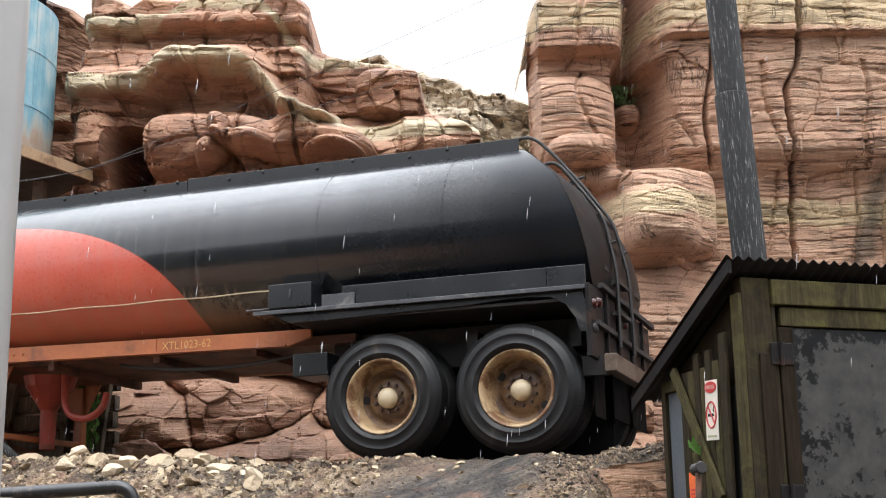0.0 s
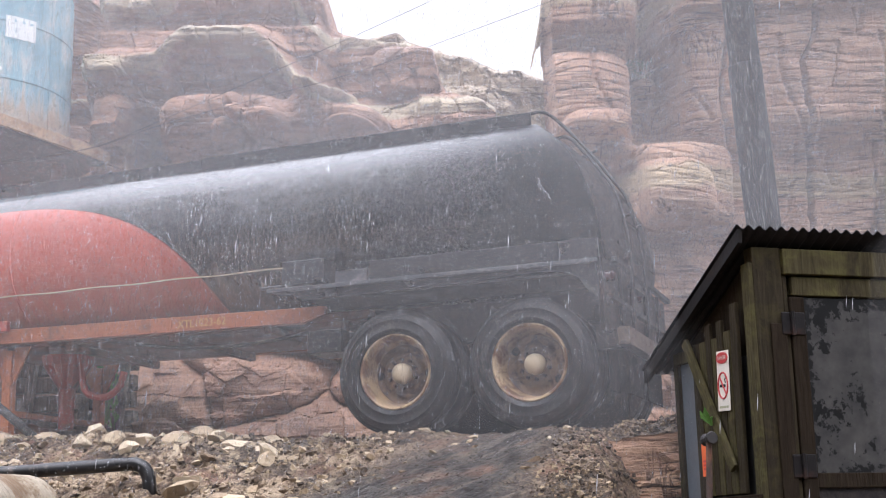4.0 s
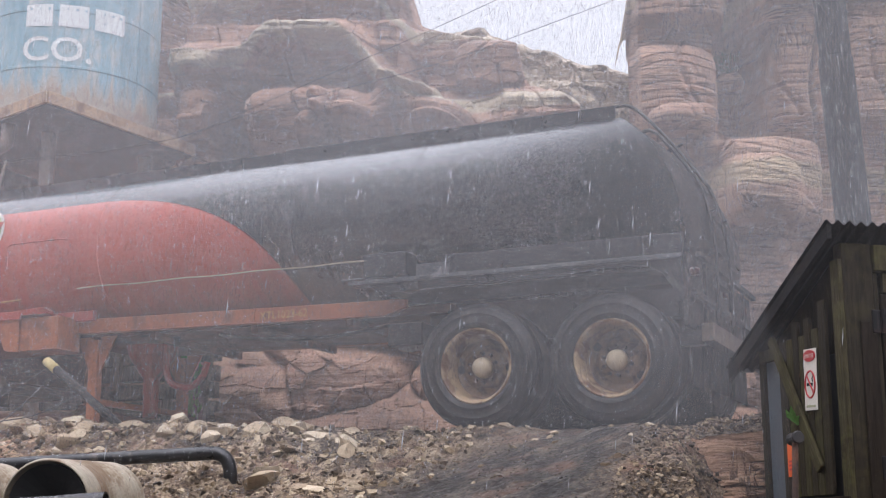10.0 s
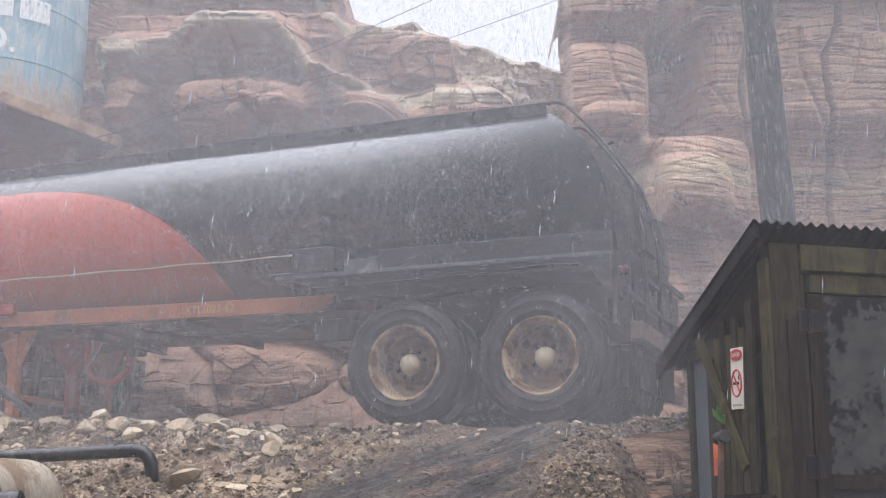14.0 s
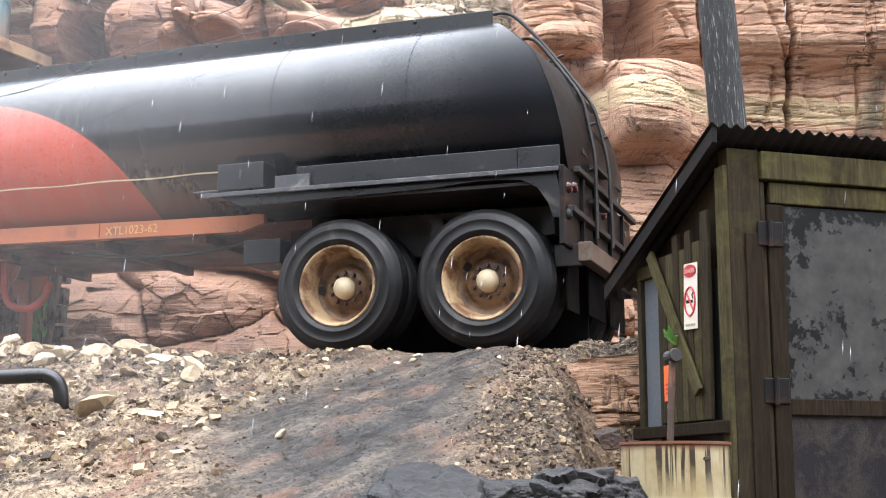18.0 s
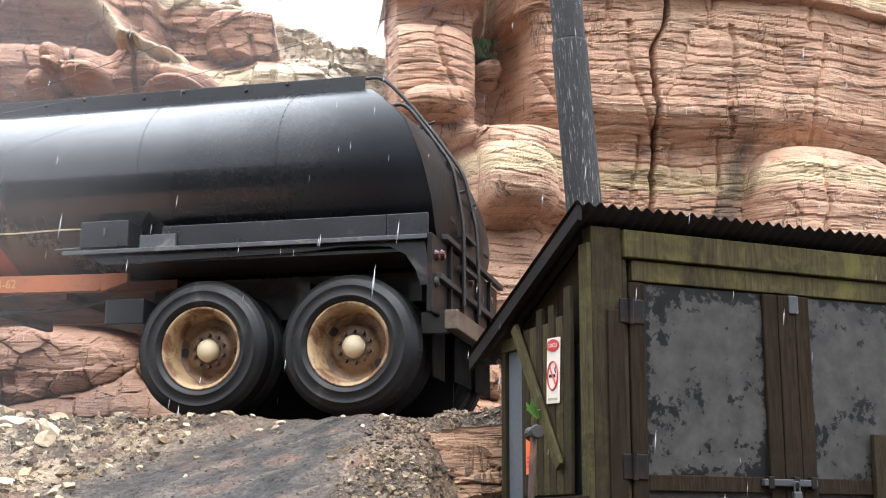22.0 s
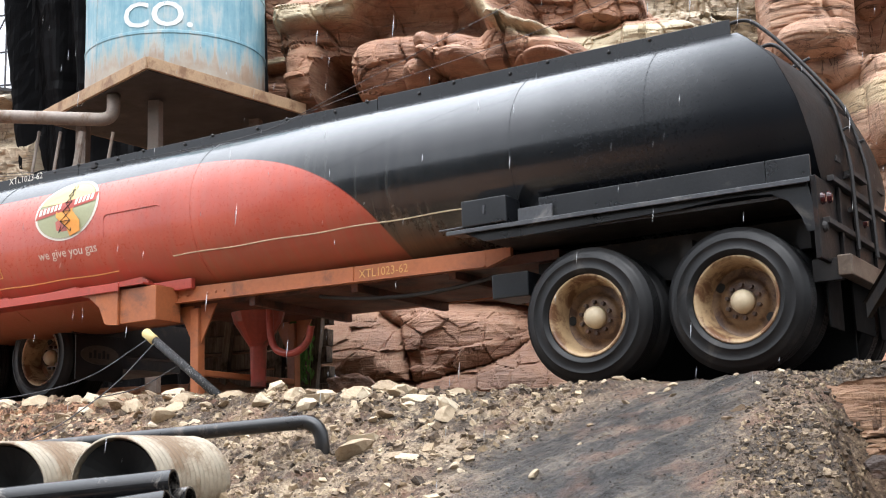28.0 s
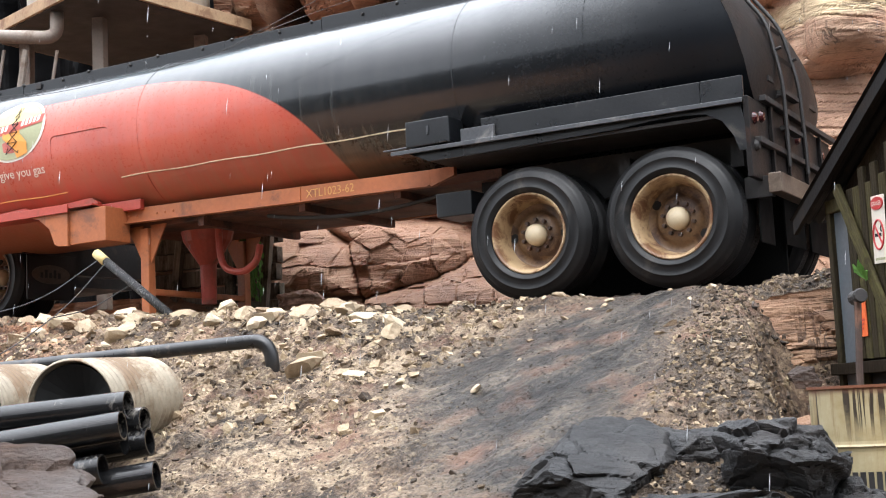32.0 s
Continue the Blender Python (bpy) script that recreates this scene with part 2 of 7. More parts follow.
def grid_mesh(name, P, mat, smooth=True):
    """A sheet from an array of points, rows by columns."""
    r, c = P.shape[:2]
    me = bpy.data.meshes.new(name)
    n = np.arange(r * c).reshape(r, c)
    q = np.stack([n[:-1, :-1], n[:-1, 1:], n[1:, 1:], n[1:, :-1]], -1).reshape(-1, 4)
    me.vertices.add(r * c)
    me.vertices.foreach_set("co", P.reshape(-1).astype(np.float32))
    me.loops.add(q.size)
    me.loops.foreach_set("vertex_index", q.reshape(-1).astype(np.int32))
    me.polygons.add(len(q))
    me.polygons.foreach_set("loop_start", np.arange(0, q.size, 4, dtype=np.int32))
    me.polygons.foreach_set("loop_total", np.full(len(q), 4, dtype=np.int32))
    me.polygons.foreach_set("use_smooth", np.full(len(q), smooth))
    me.materials.append(mat)
    me.update(calc_edges=True)
    me.validate()
    return me


# depths in the plans below are given before this stretch
DEPTH = 1.378
RISE = 0.115  # the canyon floor climbs away from the road
LEAN = Matrix.Translation((0, 0, 2.4)) @ pose(0, 0, 0, 6.6) @ Matrix.Translation((0, 0, -2.4))


def strata(x, z, seed, thick=0.16, depth=0.12, tilt=0.0, slit=0.035):
    """Ledges: beds of uneven thickness that stand out by uneven amounts."""
    zz = (z + tilt * x + 0.22 * fbm(x * 0.7, 3.3, z * 0.4, 3, seed)) / thick
    zz = zz + 1.2 * vnoise(0, 0, zz * 0.35, seed + 5)
    k = np.floor(zz)
    f = zz - k
    out = _hash(k, k * 0, k * 0, seed + 9)
    nxt = _hash(k + 1, k * 0, k * 0, seed + 9)
    s = sstep(0.72, 1.0, f)
    bed = out * (1 - s) + nxt * s
    groove = np.exp(-((f - 0.93) / 0.14) ** 2)
    lateral = 0.5 + 0.9 * vnoise(x * 0.9, k * 1.7, 0, seed + 3)
    return depth * (bed * lateral - 0.5) - slit * groove * sstep(0.3, 0.45, vnoise(x * 1.6, k, 4.4, seed))


def cracks(x, z, seed, size=1.1, width=0.03, deep=0.1):
    """Vertical joints that wander."""
    xx = x / size + 0.35 * fbm(z * 0.8, x * 0.3, 1.1, 3, seed) + 0.25 * np.floor(z / (size * 1.2)) * _hash(np.floor(z / (size * 1.2)), z * 0, z * 0, seed)
    f = np.abs(xx - np.round(xx)) * size
    return -deep * np.exp(-((f / width) ** 2)) * (vnoise(x * 0.7, 0, z * 0.8, seed + 2) > 0.42)


def blocks(x, z, sx, sz, seed):
    """Broken blocks: a random level for each and the distance to its edge."""
    u, w = x / sx, z / sz
    u = u + 0.25 * fbm(x * 1.3, 0.1, z * 1.3, 3, seed + 40)
    i, k = np.floor(u), np.floor(w)
    d1, d2, lev = np.full(u.shape, 9.0), np.full(u.shape, 9.0), np.zeros(u.shape)
    for a in (-1, 0, 1):
        for b in (-1, 0, 1):
            ci, ck = i + a, k + b
            px = ci + 0.15 + 0.7 * _hash(ci, ck, ci * 0, seed)
            pz = ck + 0.15 + 0.7 * _hash(ci, ck, ci * 0 + 1, seed)
            d = np.hypot(u - px, w - pz)
            r = _hash(ci, ck, ci * 0 + 2, seed)
            tilt = (u - px) * (_hash(ci, ck, ci * 0 + 3, seed) - 0.5) + (w - pz) * (_hash(ci, ck, ci * 0 + 4, seed) - 0.5)
            near = d < d1
            d2 = np.where(near, d1, np.minimum(d2, d))
            lev = np.where(near, r + 1.7 * tilt, lev)
            d1 = np.where(near, d, d1)
    return lev, d2 - d1


def relief(name, xs, z0, top, depth, rows, mat, label, seed, back=3.0, amp=1.0, tilt=0.0, category="cliff", beds=(0.16, 0.12), block=(0.55, 0.35, 0.12)):
    """A cliff face over xs, from z0 to top(x), y = depth(x, z) less its beds, blocks and cracks; its crown runs back."""
    X = np.repeat(xs[None, :], rows, 0)
    T = np.interp(xs, *top) + 0.10 * fbm(xs * 1.6, 0.2, seed, 4, seed) * amp
    V = np.linspace(0, 1, rows)[:, None]
    Z = z0 + (T[None, :] - z0) * V
    Y = DEPTH * depth(X, Z)
    lev, edge = blocks(X, Z, block[0], block[1], seed)
    lev2, edge2 = blocks(X, Z, block[0] * 0.4, block[1] * 0.35, seed + 1)
    cut = block[2] * (lev - 0.5) - 0.3 * block[2] * np.exp(-((edge / 0.03) ** 2)) + 0.4 * block[2] * (lev2 - 0.5) - 0.12 * block[2] * np.exp(-((edge2 / 0.04) ** 2))
    Y = Y - amp * (0.18 * fbm(X * 0.8, 0.5, Z * 0.9, 5, seed) + cut + strata(X, Z, seed, beds[0], beds[1], tilt) + 0.4 * strata(X, Z, seed + 3, beds[0] * 0.45, beds[1] * 0.5, tilt, 0.0) + cracks(X, Z, seed) + 0.04 * fbm(X * 5, 0.3, Z * 9, 3, seed + 7))
    Y = Y + 0.3 * sstep(T[None, :] - 0.16, T[None, :], Z) ** 2
    crown = []
    for k in range(1, 9):
        d = back * (k / 8) ** 1.5
        zc = T + 0.12 * fbm(xs * 1.3, d, 0.4, 3, seed + 4) - 0.02 * k
        crown.append(np.stack([xs, Y[-1] + d, zc], -1))
    P = np.concatenate([np.stack([X, Y, Z], -1), np.array(crown)], 0)
    ob = new(name, grid_mesh(name, P, mat, False))
    ob.matrix_basis = LEAN
    tagged(ob, label, category, kind="structure")
    return ob


# ---- the ground: one sheet, a rubble bank that falls from the shelf under the lorry to the road ----
TA = radians(14)


def crest_y(x):
    return 7.35 - math.tan(TA) * (x - 0.47)


def ground_z(x, y):
    """The ground's height without its small relief."""
    x, y = np.asarray(x, float), np.asarray(y, float)
    d = y / DEPTH - crest_y(x)
    shelf = 3.23 + 0.06 * np.clip(y - 11, 0, 5) + 0.2 * sstep(-4.6, -6.0, x) * sstep(12.6, 13.6, y)
    pile = (0.09 * sstep(-1.2, -2.4, x) + 0.06 * sstep(-2.6, -4.5, x)) * np.exp(-((d - 0.15) / 0.5) ** 2)
    front = np.minimum(d + 0.1, 0)
    fall = np.minimum(0.06 - 0.43 * np.sqrt(front**2 + 0.02), 0) + RISE * DEPTH * front
    road = 0.55 + 0.03 * np.sin(x) + RISE * np.clip(y, 0, 11)
    z = np.where(d > -0.1, shelf, np.maximum(3.23 + fall, road)) + pile
    bank = 0.1 * sstep(0.6, 1.4, x) * sstep(1.0, 0.7, x) * np.exp(-(((d + 1.0) / 0.9) ** 2))
    k = sstep(0.8, 1.2, x) * sstep(9.6, 8.7, y)
    return z + bank + k * np.minimum(0.72 + RISE * y - z, 0)


def track_mask(x, y):
    """1 on the smooth oily run-off that spreads down the bank from under the wheels."""
    y = y / DEPTH
    n = -0.41 * x + 0.91 * y
    u = 0.91 * x + 0.41 * y
    w = 0.25 * fbm(x * 1.3, y * 1.3, 0.9, 3, 77)
    return sstep(-0.25, 0.25, 6.86 - n + w) * sstep(-0.2, 0.25, w - (x - 0.42 * y + 2.2)) * sstep(-0.3, 0.3, u - 1.35 + w)


def ground_material():
    m, N, L, b = material("rubble_ground", 0.8)
    v = coords(N, L)
    plan = coords(N, L, "Object", (1, 1 / DEPTH, 1))
    x, y, z = axes(N, L, plan)
    fine = noise_node(N, L, v, 34, 8, 0.7)
    mid = noise_node(N, L, v, 7, 8, 0.7, 0.3)
    broad = noise_node(N, L, v, 1.1, 5, 0.6, 0.5)
    soil = ramp(N, L, calc(N, L, "ADD", calc(N, L, "MULTIPLY", fine, 0.5), calc(N, L, "MULTIPLY", mid, 0.5)), [(0.38, (0.026, 0.018, 0.013)), (0.5, (0.18, 0.118, 0.075)), (0.6, (0.46, 0.34, 0.22)), (0.68, (0.58, 0.46, 0.32))])
    damp = ramp(N, L, broad, [(0.4, (0.3,) * 3), (0.58, (1.0,) * 3)])
    soil = mix(N, L, 1.0, soil, damp, "MULTIPLY")
    # pale crushed stone lies about in patches
    pale = ramp(N, L, noise_node(N, L, v, 3.4, 9, 0.78, 0.6), [(0.49, (0, 0, 0)), (0.57, (0.68,) * 3)])
    pale = calc(N, L, "MULTIPLY", pale, calc(N, L, "MULTIPLY", calc(N, L, "SUBTRACT", 0.1, x), 0.6, clamp=True))
    soil = mix(N, L, pale, soil, ramp(N, L, fine, [(0.35, (0.3, 0.21, 0.13)), (0.6, (0.62, 0.49, 0.33))]))
    rot = N.new("ShaderNodeMapping")
    rot.inputs["Rotation"].default_value = (0, 0, radians(-24))
    L.new(plan, rot.inputs["Vector"])
    pull = N.new("ShaderNodeMapping")
    pull.inputs["Scale"].default_value = (0.8, 4.5, 2.0)
    L.new(rot.outputs["Vector"], pull.inputs["Vector"])
    flow = noise_node(N, L, pull.outputs["Vector"], 1.6, 9, 0.72, 0.35)
    u, n, _z = axes(N, L, rot.outputs["Vector"])
    tar = ramp(N, L, calc(N, L, "ADD", calc(N, L, "MULTIPLY", fine, 0.35), calc(N, L, "MULTIPLY", flow, 0.65)), [(0.4, (0.01, 0.0095, 0.0095)), (0.5, (0.05, 0.043, 0.038)), (0.61, (0.2, 0.16, 0.12))])
    # the oily run-off that spreads down the bank from under the wheels
    wob = calc(N, L, "MULTIPLY", calc(N, L, "SUBTRACT", mid, 0.5), 0.5)
    wob = calc(N, L, "ADD", wob, calc(N, L, "MULTIPLY", calc(N, L, "SUBTRACT", broad, 0.5), 0.5))
    k1 = calc(N, L, "MULTIPLY", calc(N, L, "ADD", calc(N, L, "SUBTRACT", 6.95, n), wob), 2.4, clamp=True)
    k2 = calc(N, L, "MULTIPLY", calc(N, L, "ADD", calc(N, L, "SUBTRACT", calc(N, L, "MULTIPLY", y, 0.42), calc(N, L, "ADD", x, 2.2)), wob), 2.4, clamp=True)
    k3 = calc(N, L, "MULTIPLY", calc(N, L, "ADD", calc(N, L, "SUBTRACT", u, 1.25), wob), 2.0, clamp=True)
    k = calc(N, L, "MULTIPLY", calc(N, L, "MULTIPLY", k1, k2), k3)
    col = mix(N, L, k, soil, tar)
    # the shelf goes nearly black under the lorry from its near wheels back, with an ochre fringe
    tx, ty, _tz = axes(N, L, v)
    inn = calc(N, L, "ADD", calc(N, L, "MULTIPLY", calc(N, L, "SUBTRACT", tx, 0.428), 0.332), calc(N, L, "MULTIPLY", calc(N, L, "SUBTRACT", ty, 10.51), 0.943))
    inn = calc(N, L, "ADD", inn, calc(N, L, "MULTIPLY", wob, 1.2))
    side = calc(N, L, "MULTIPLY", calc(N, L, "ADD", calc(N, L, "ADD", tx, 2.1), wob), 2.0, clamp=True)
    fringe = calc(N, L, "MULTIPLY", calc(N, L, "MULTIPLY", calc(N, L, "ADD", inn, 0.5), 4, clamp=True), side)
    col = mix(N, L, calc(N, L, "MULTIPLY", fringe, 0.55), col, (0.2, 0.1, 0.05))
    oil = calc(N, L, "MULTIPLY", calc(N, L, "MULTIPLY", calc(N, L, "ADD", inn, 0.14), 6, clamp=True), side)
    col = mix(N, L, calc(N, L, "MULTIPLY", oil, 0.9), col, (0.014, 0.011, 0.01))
    red = ramp(N, L, noise_node(N, L, v, 2.3, 6, 0.6), [(0.54, (0, 0, 0)), (0.68, (0.5,) * 3)])
    col = mix(N, L, red, col, (0.26, 0.13, 0.08))
    heap = calc(N, L, "MULTIPLY", calc(N, L, "ADD", calc(N, L, "SUBTRACT", -4.4, x), calc(N, L, "MULTIPLY", wob, 2.0)), 1.2, clamp=True)
    col = mix(N, L, calc(N, L, "MULTIPLY", heap, 0.8), col, (1.25, 0.86, 0.68), "MULTIPLY")
    L.new(col, b.inputs["Base Color"])
    L.new(mix(N, L, k, (0.72,) * 3, ramp(N, L, mid, [(0.35, (0.22,) * 3), (0.6, (0.55,) * 3)])), b.inputs["Roughness"])
    bump(N, L, b, calc(N, L, "ADD", mid, calc(N, L, "MULTIPLY", fine, 1.0)), 1.0, 0.04)
    return m


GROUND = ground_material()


def stretch(a, b, fine, far):
    mid = np.arange(a, b, fine)
    g = np.geomspace(0.2, far, 24)
    return np.concatenate([a - g[::-1], mid, b + g])


def ground_relief(x, y):
    x, y = np.asarray(x, float), np.asarray(y, float)
    d = y / DEPTH - crest_y(x)
    z = ground_z(x, y)
    track = track_mask(x, y)
    near = sstep(-6, -3.5, d) * sstep(1.4, 0.2, d)
    rough = (0.15 + 0.85 * (1 - track)) * near
    lumps = 0.10 * fbm(x * 2.2, y * 2.2, 0.3, 4, 21) * (1 - 0.6 * track)
    # clods and broken stone pressed into the soil
    big, e1 = blocks(x, y, 0.17, 0.13, 5)
    sml, e2 = blocks(x, y, 0.065, 0.05, 6)
    clods = 0.05 * (big - 0.5) * sstep(0.0, 0.25, e1) + 0.024 * (sml - 0.4) * sstep(0.0, 0.3, e2) + 0.02 * fbm(x * 16, y * 16, 0.7, 3, 31)
    patch = 0.35 + 0.65 * sstep(0.4, 0.6, vnoise(x * 1.2, y * 1.2, 0.5, 91))
    gully = -0.10 * np.abs(fbm(x * 1.1 - y * 0.5, y * 0.25, 0.2, 3, 41)) * sstep(-0.1, -1.0, d)
    ruts = track * near * 0.05 * fbm((0.91 * x + 0.41 * y) * 0.9, (-0.41 * x + 0.91 * y) * 6, 0.1, 4, 51)
    grit = 0.012 * near * fbm(x * 22, y * 22, 0.4, 2, 61)
    return z + lumps * (0.35 + 0.65 * near) + rough * patch * clods + gully + ruts + grit


gx, gy = stretch(-7.4, 2.2, 0.016, 260), stretch(5.9, 12.4, 0.018, 260)
GX, GY = np.meshgrid(gx, gy)
GZ = ground_relief(GX, GY)
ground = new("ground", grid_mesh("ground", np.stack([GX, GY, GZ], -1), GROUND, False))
tagged(ground, "bank of wet rubble and soil with an oily dark run-off", "ground", kind="structure")


# ---- the cliffs ----
def ledge_z(x):
    """The height of the pale ledge that arches across the cliff."""
    return 6.58 + 0.34 * sstep(-3.95, -3.5, x) - 0.9 * sstep(-2.75, -1.75, x)


def depth_left(x, z):
    y = 12.05 + 4.6 * sstep(-4.75, -5.7, x) + 0.75 * sstep(-2.0, -1.75, x) * sstep(6.0, 6.5, z)
    over = z - ledge_z(x)
    here = sstep(-5.3, -4.8, x) * sstep(-1.75, -2.05, x)
    y = y - 0.26 * np.exp(-((over / 0.15) ** 4)) * here + 0.3 * sstep(0.12, 0.4, over) * here
    y = y + 0.34 * np.exp(-(((over + 0.42) / 0.24) ** 2)) * sstep(-4.6, -3.6, x) * sstep(-1.95, -2.3, x)
    y = y - 0.6 * blob(x, z, -3.3, 5.75, 0.62, 0.42, 3) - 0.75 * blob(x + 0.5 * (z - 5.8), z, -1.95, 5.8, 0.95, 0.32, 3) - 0.45 * blob(x, z, -2.6, 5.45, 0.5, 0.35, 3)
    y = y - 0.5 * blob(x, z, -1.75, 6.13, 0.35, 0.16, 4) - 0.5 * blob(x, z, -1.4, 5.5, 0.4, 0.16)
    y = y + 1.5 * blob(x, z, -4.07, 5.6, 0.3, 0.5, 3) - 0.3 * blob(x, z, -4.5, 5.85, 0.25, 0.4, 3)
    y = y - 0.35 * blob(x, z, -0.75, 6.65, 0.5, 0.35, 4) + 0.35 * blob(x, z, -1.2, 6.1, 0.6, 0.3, 3)
    y = y + 0.3 * sstep(7.15, 7.3, z) - 0.25 * np.exp(-(((z - 7.62) / 0.12) ** 4)) * sstep(-1.7, -1.9, x)
    return y + 1.4 * sstep(5.0, 4.0, z)


left_top = ([-14, -12.0, -11.6, -9.5, -6.8, -5.0, -4.3, -4.1, -2.2, -1.9, -1.84, -1.5, -1.12, -0.8, -0.42, -0.32, 0.4], [4.5, 5.2, 11, 11, 9.8, 8.4, 7.95, 8.1, 8.2, 7.95, 7.48, 7.36, 7.2, 7.2, 7.0, 6.5, 6.0])
west = relief("cliff_west", np.concatenate([np.arange(-14, -6, 0.12), np.arange(-6, 0.4, 0.016)]), 1.6, left_top, depth_left, 300, ROCK_L, "layered red sandstone cliff with pale ledges", 3, amp=0.7, beds=(0.3, 0.08), block=(0.85, 0.45, 0.2))

west.matrix_basis = LEAN @ Matrix.Translation((0, -0.09, 2.4)) @ Matrix.Scale(1.13, 4) @ Matrix.Translation((0, 0, -2.4))


def depth_right(x, z):
    y = 11.75 + 0.3 * sstep(1.1, 1.0, x)
    # the overhanging cap, the bulging block under it and the gully beside it
    y = y - 0.25 * sstep(6.75, 6.85, z) * sstep(2.25, 2.15, x) - 0.12 * sstep(6.9, 6.95, z) * sstep(2.5, 2.6, x)
    y = y - 0.42 * blob(x, z, 1.42, 5.9, 0.66, 0.62, 3) - 0.25 * blob(x, z, 1.62, 5.35, 0.5, 0.35, 3)
    gully = sstep(2.0, 2.1, x) * sstep(2.85, 2.3, x) * sstep(5.1, 5.6, z) * sstep(6.75, 6.5, z)
    y = y + 0.75 * gully + 0.8 * np.exp(-(((x - 2.3 - 0.1 * (z - 7.0)) / 0.13) ** 2)) * sstep(6.3, 6.6, z)
    y = y - 0.3 * blob(x, z, 2.32, 6.2, 0.16, 0.22) - 0.4 * sstep(5.35, 5.15, z) * sstep(1.7, 2.0, x) * sstep(3.1, 2.5, x)
    y = y - 0.5 * blob(x, z, 2.6, 4.72, 0.62, 0.55, 6) - 0.25 * blob(x, z, 2.3, 4.5, 0.6, 0.45, 3)
    y = y - 0.25 * sstep(2.5, 2.75, x) * sstep(5.1, 5.6, z)
    # tall joints
    y = y + 0.15 * np.exp(-(((x - 4.2 - 0.25 * fbm(z * 1.3, 0.1, 0.4, 4, 88)) / 0.026) ** 2)) + 0.12 * np.exp(-(((x - 3.15 - 0.05 * np.sin(4 * z)) / 0.022) ** 2)) * sstep(5.2, 5.5, z) * sstep(6.9, 6.6, z)
    y = y - 0.7 * blob(x, z, 6.4, 4.35, 1.08, 0.86, 4) + 0.5 * sstep(5.8, 7.5, x)
    return y - 0.3 * sstep(4.2, 3.4, z)


right_top = ([0.9, 1.0, 1.06, 1.25, 1.5, 2.0, 2.4, 3.0, 6, 12], [6.6, 7.35, 7.5, 7.65, 7.9, 8.3, 8.6, 8.9, 9.6, 10])
relief("cliff_east", np.concatenate([np.arange(0.97, 7.0, 0.016), np.arange(7.0, 14, 0.12)]), 1.6, right_top, depth_right, 400, ROCK_R, "tall red sandstone cliff in thin wavy beds", 17, amp=0.62, tilt=0.05, beds=(0.11, 0.034), block=(1.5, 0.6, 0.07))


def depth_far(x, z):
    return 17.0 + 4.5 * sstep(-4, -8, x) - 0.9 * sstep(7.0, 6.2, z) - 0.5 * blob(x, z, 0.0, 7.3, 0.9, 0.5)


far_top = ([-30, -16, -14, -6, -1.2, -0.68, -0.06, 0.77, 1.44, 3, 20], [6, 7.6, 7.9, 8.4, 8.85, 8.6, 8.45, 8.15, 7.95, 7.6, 7])
relief("cliff_north", np.concatenate([np.arange(-30, -3, 0.3), np.arange(-3, 3, 0.03), np.arange(3, 20, 0.4)]), 2, far_top, depth_far, 150, ROCK_F, "distant pale sandstone ridge in cracked blocks", 29, beds=(0.35, 0.1), block=(0.5, 0.45, 0.25))


def depth_south(x, z):
    return 10.0 + 0.3 * np.sin(x)


# an unseen slope across the road, added to close the canyon behind the tram and darken the tank's reflection
south = relief("unseen_slope_south", np.arange(-40, 40, 0.35), 0.2, ([-40, -12, -3, 4, 14, 40], [13, 11.5, 10.6, 11.2, 12, 14]), depth_south, 40, simple("dark_reflected_slope", (0.022, 0.026, 0.016), 0.8, 0, 0.5, 1, 0.4), "unseen dark slope across the road, added for the tank's reflection", 61, back=6)
south.matrix_basis = pose(0, 3.0, 0, 0, 0, 180)


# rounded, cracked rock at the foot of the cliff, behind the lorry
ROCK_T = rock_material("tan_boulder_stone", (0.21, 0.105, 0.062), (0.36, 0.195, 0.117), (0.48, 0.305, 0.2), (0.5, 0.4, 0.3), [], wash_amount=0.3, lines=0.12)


def depth_foot(x, z):
    lev, edge = blocks(x + 0.25 * fbm(x * 1.5, 0.2, z * 1.5, 3, 9), z + 0.16 * fbm(x * 1.2, 0.6, z, 3, 19), 1.35, 0.7, 133)
    lev2, edge2 = blocks(x, z, 0.36, 0.24, 139)
    round_ = np.sqrt(np.clip(edge, 0, 0.7) / 0.7)
    pits = 0.05 * (lev2 - 0.5) - 0.03 * np.exp(-((edge2 / 0.05) ** 2)) * (lev2 > 0.6)
    return 10.78 + 0.5 * (z - 2.0) - 0.2 * round_ - 0.12 * (lev - 0.5) + 0.035 * np.exp(-((edge / 0.03) ** 2)) - pits


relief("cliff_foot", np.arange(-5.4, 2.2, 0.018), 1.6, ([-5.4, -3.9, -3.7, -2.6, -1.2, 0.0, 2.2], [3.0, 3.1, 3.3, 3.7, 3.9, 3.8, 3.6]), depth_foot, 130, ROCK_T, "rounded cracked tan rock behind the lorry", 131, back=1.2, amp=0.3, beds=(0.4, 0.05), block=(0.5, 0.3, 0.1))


# low rock beside the dark sheeting
def depth_low(x, z):
    return 17.4 - 0.4 * np.exp(-(((z - 7.75) / 0.2) ** 4)) + 0.3 * sstep(6.6, 6.9, z)


relief("cliff_low", np.arange(-18, -12.2, 0.04), 2, ([-18, -14, -12.75, -12.3, -12.1], [7.9, 7.9, 7.75, 7.0, 5.5]), depth_low, 110, ROCK_F, "low blocky tan sandstone with a pale ledge", 137, back=2, amp=0.6, beds=(0.22, 0.1), block=(0.7, 0.35, 0.15))


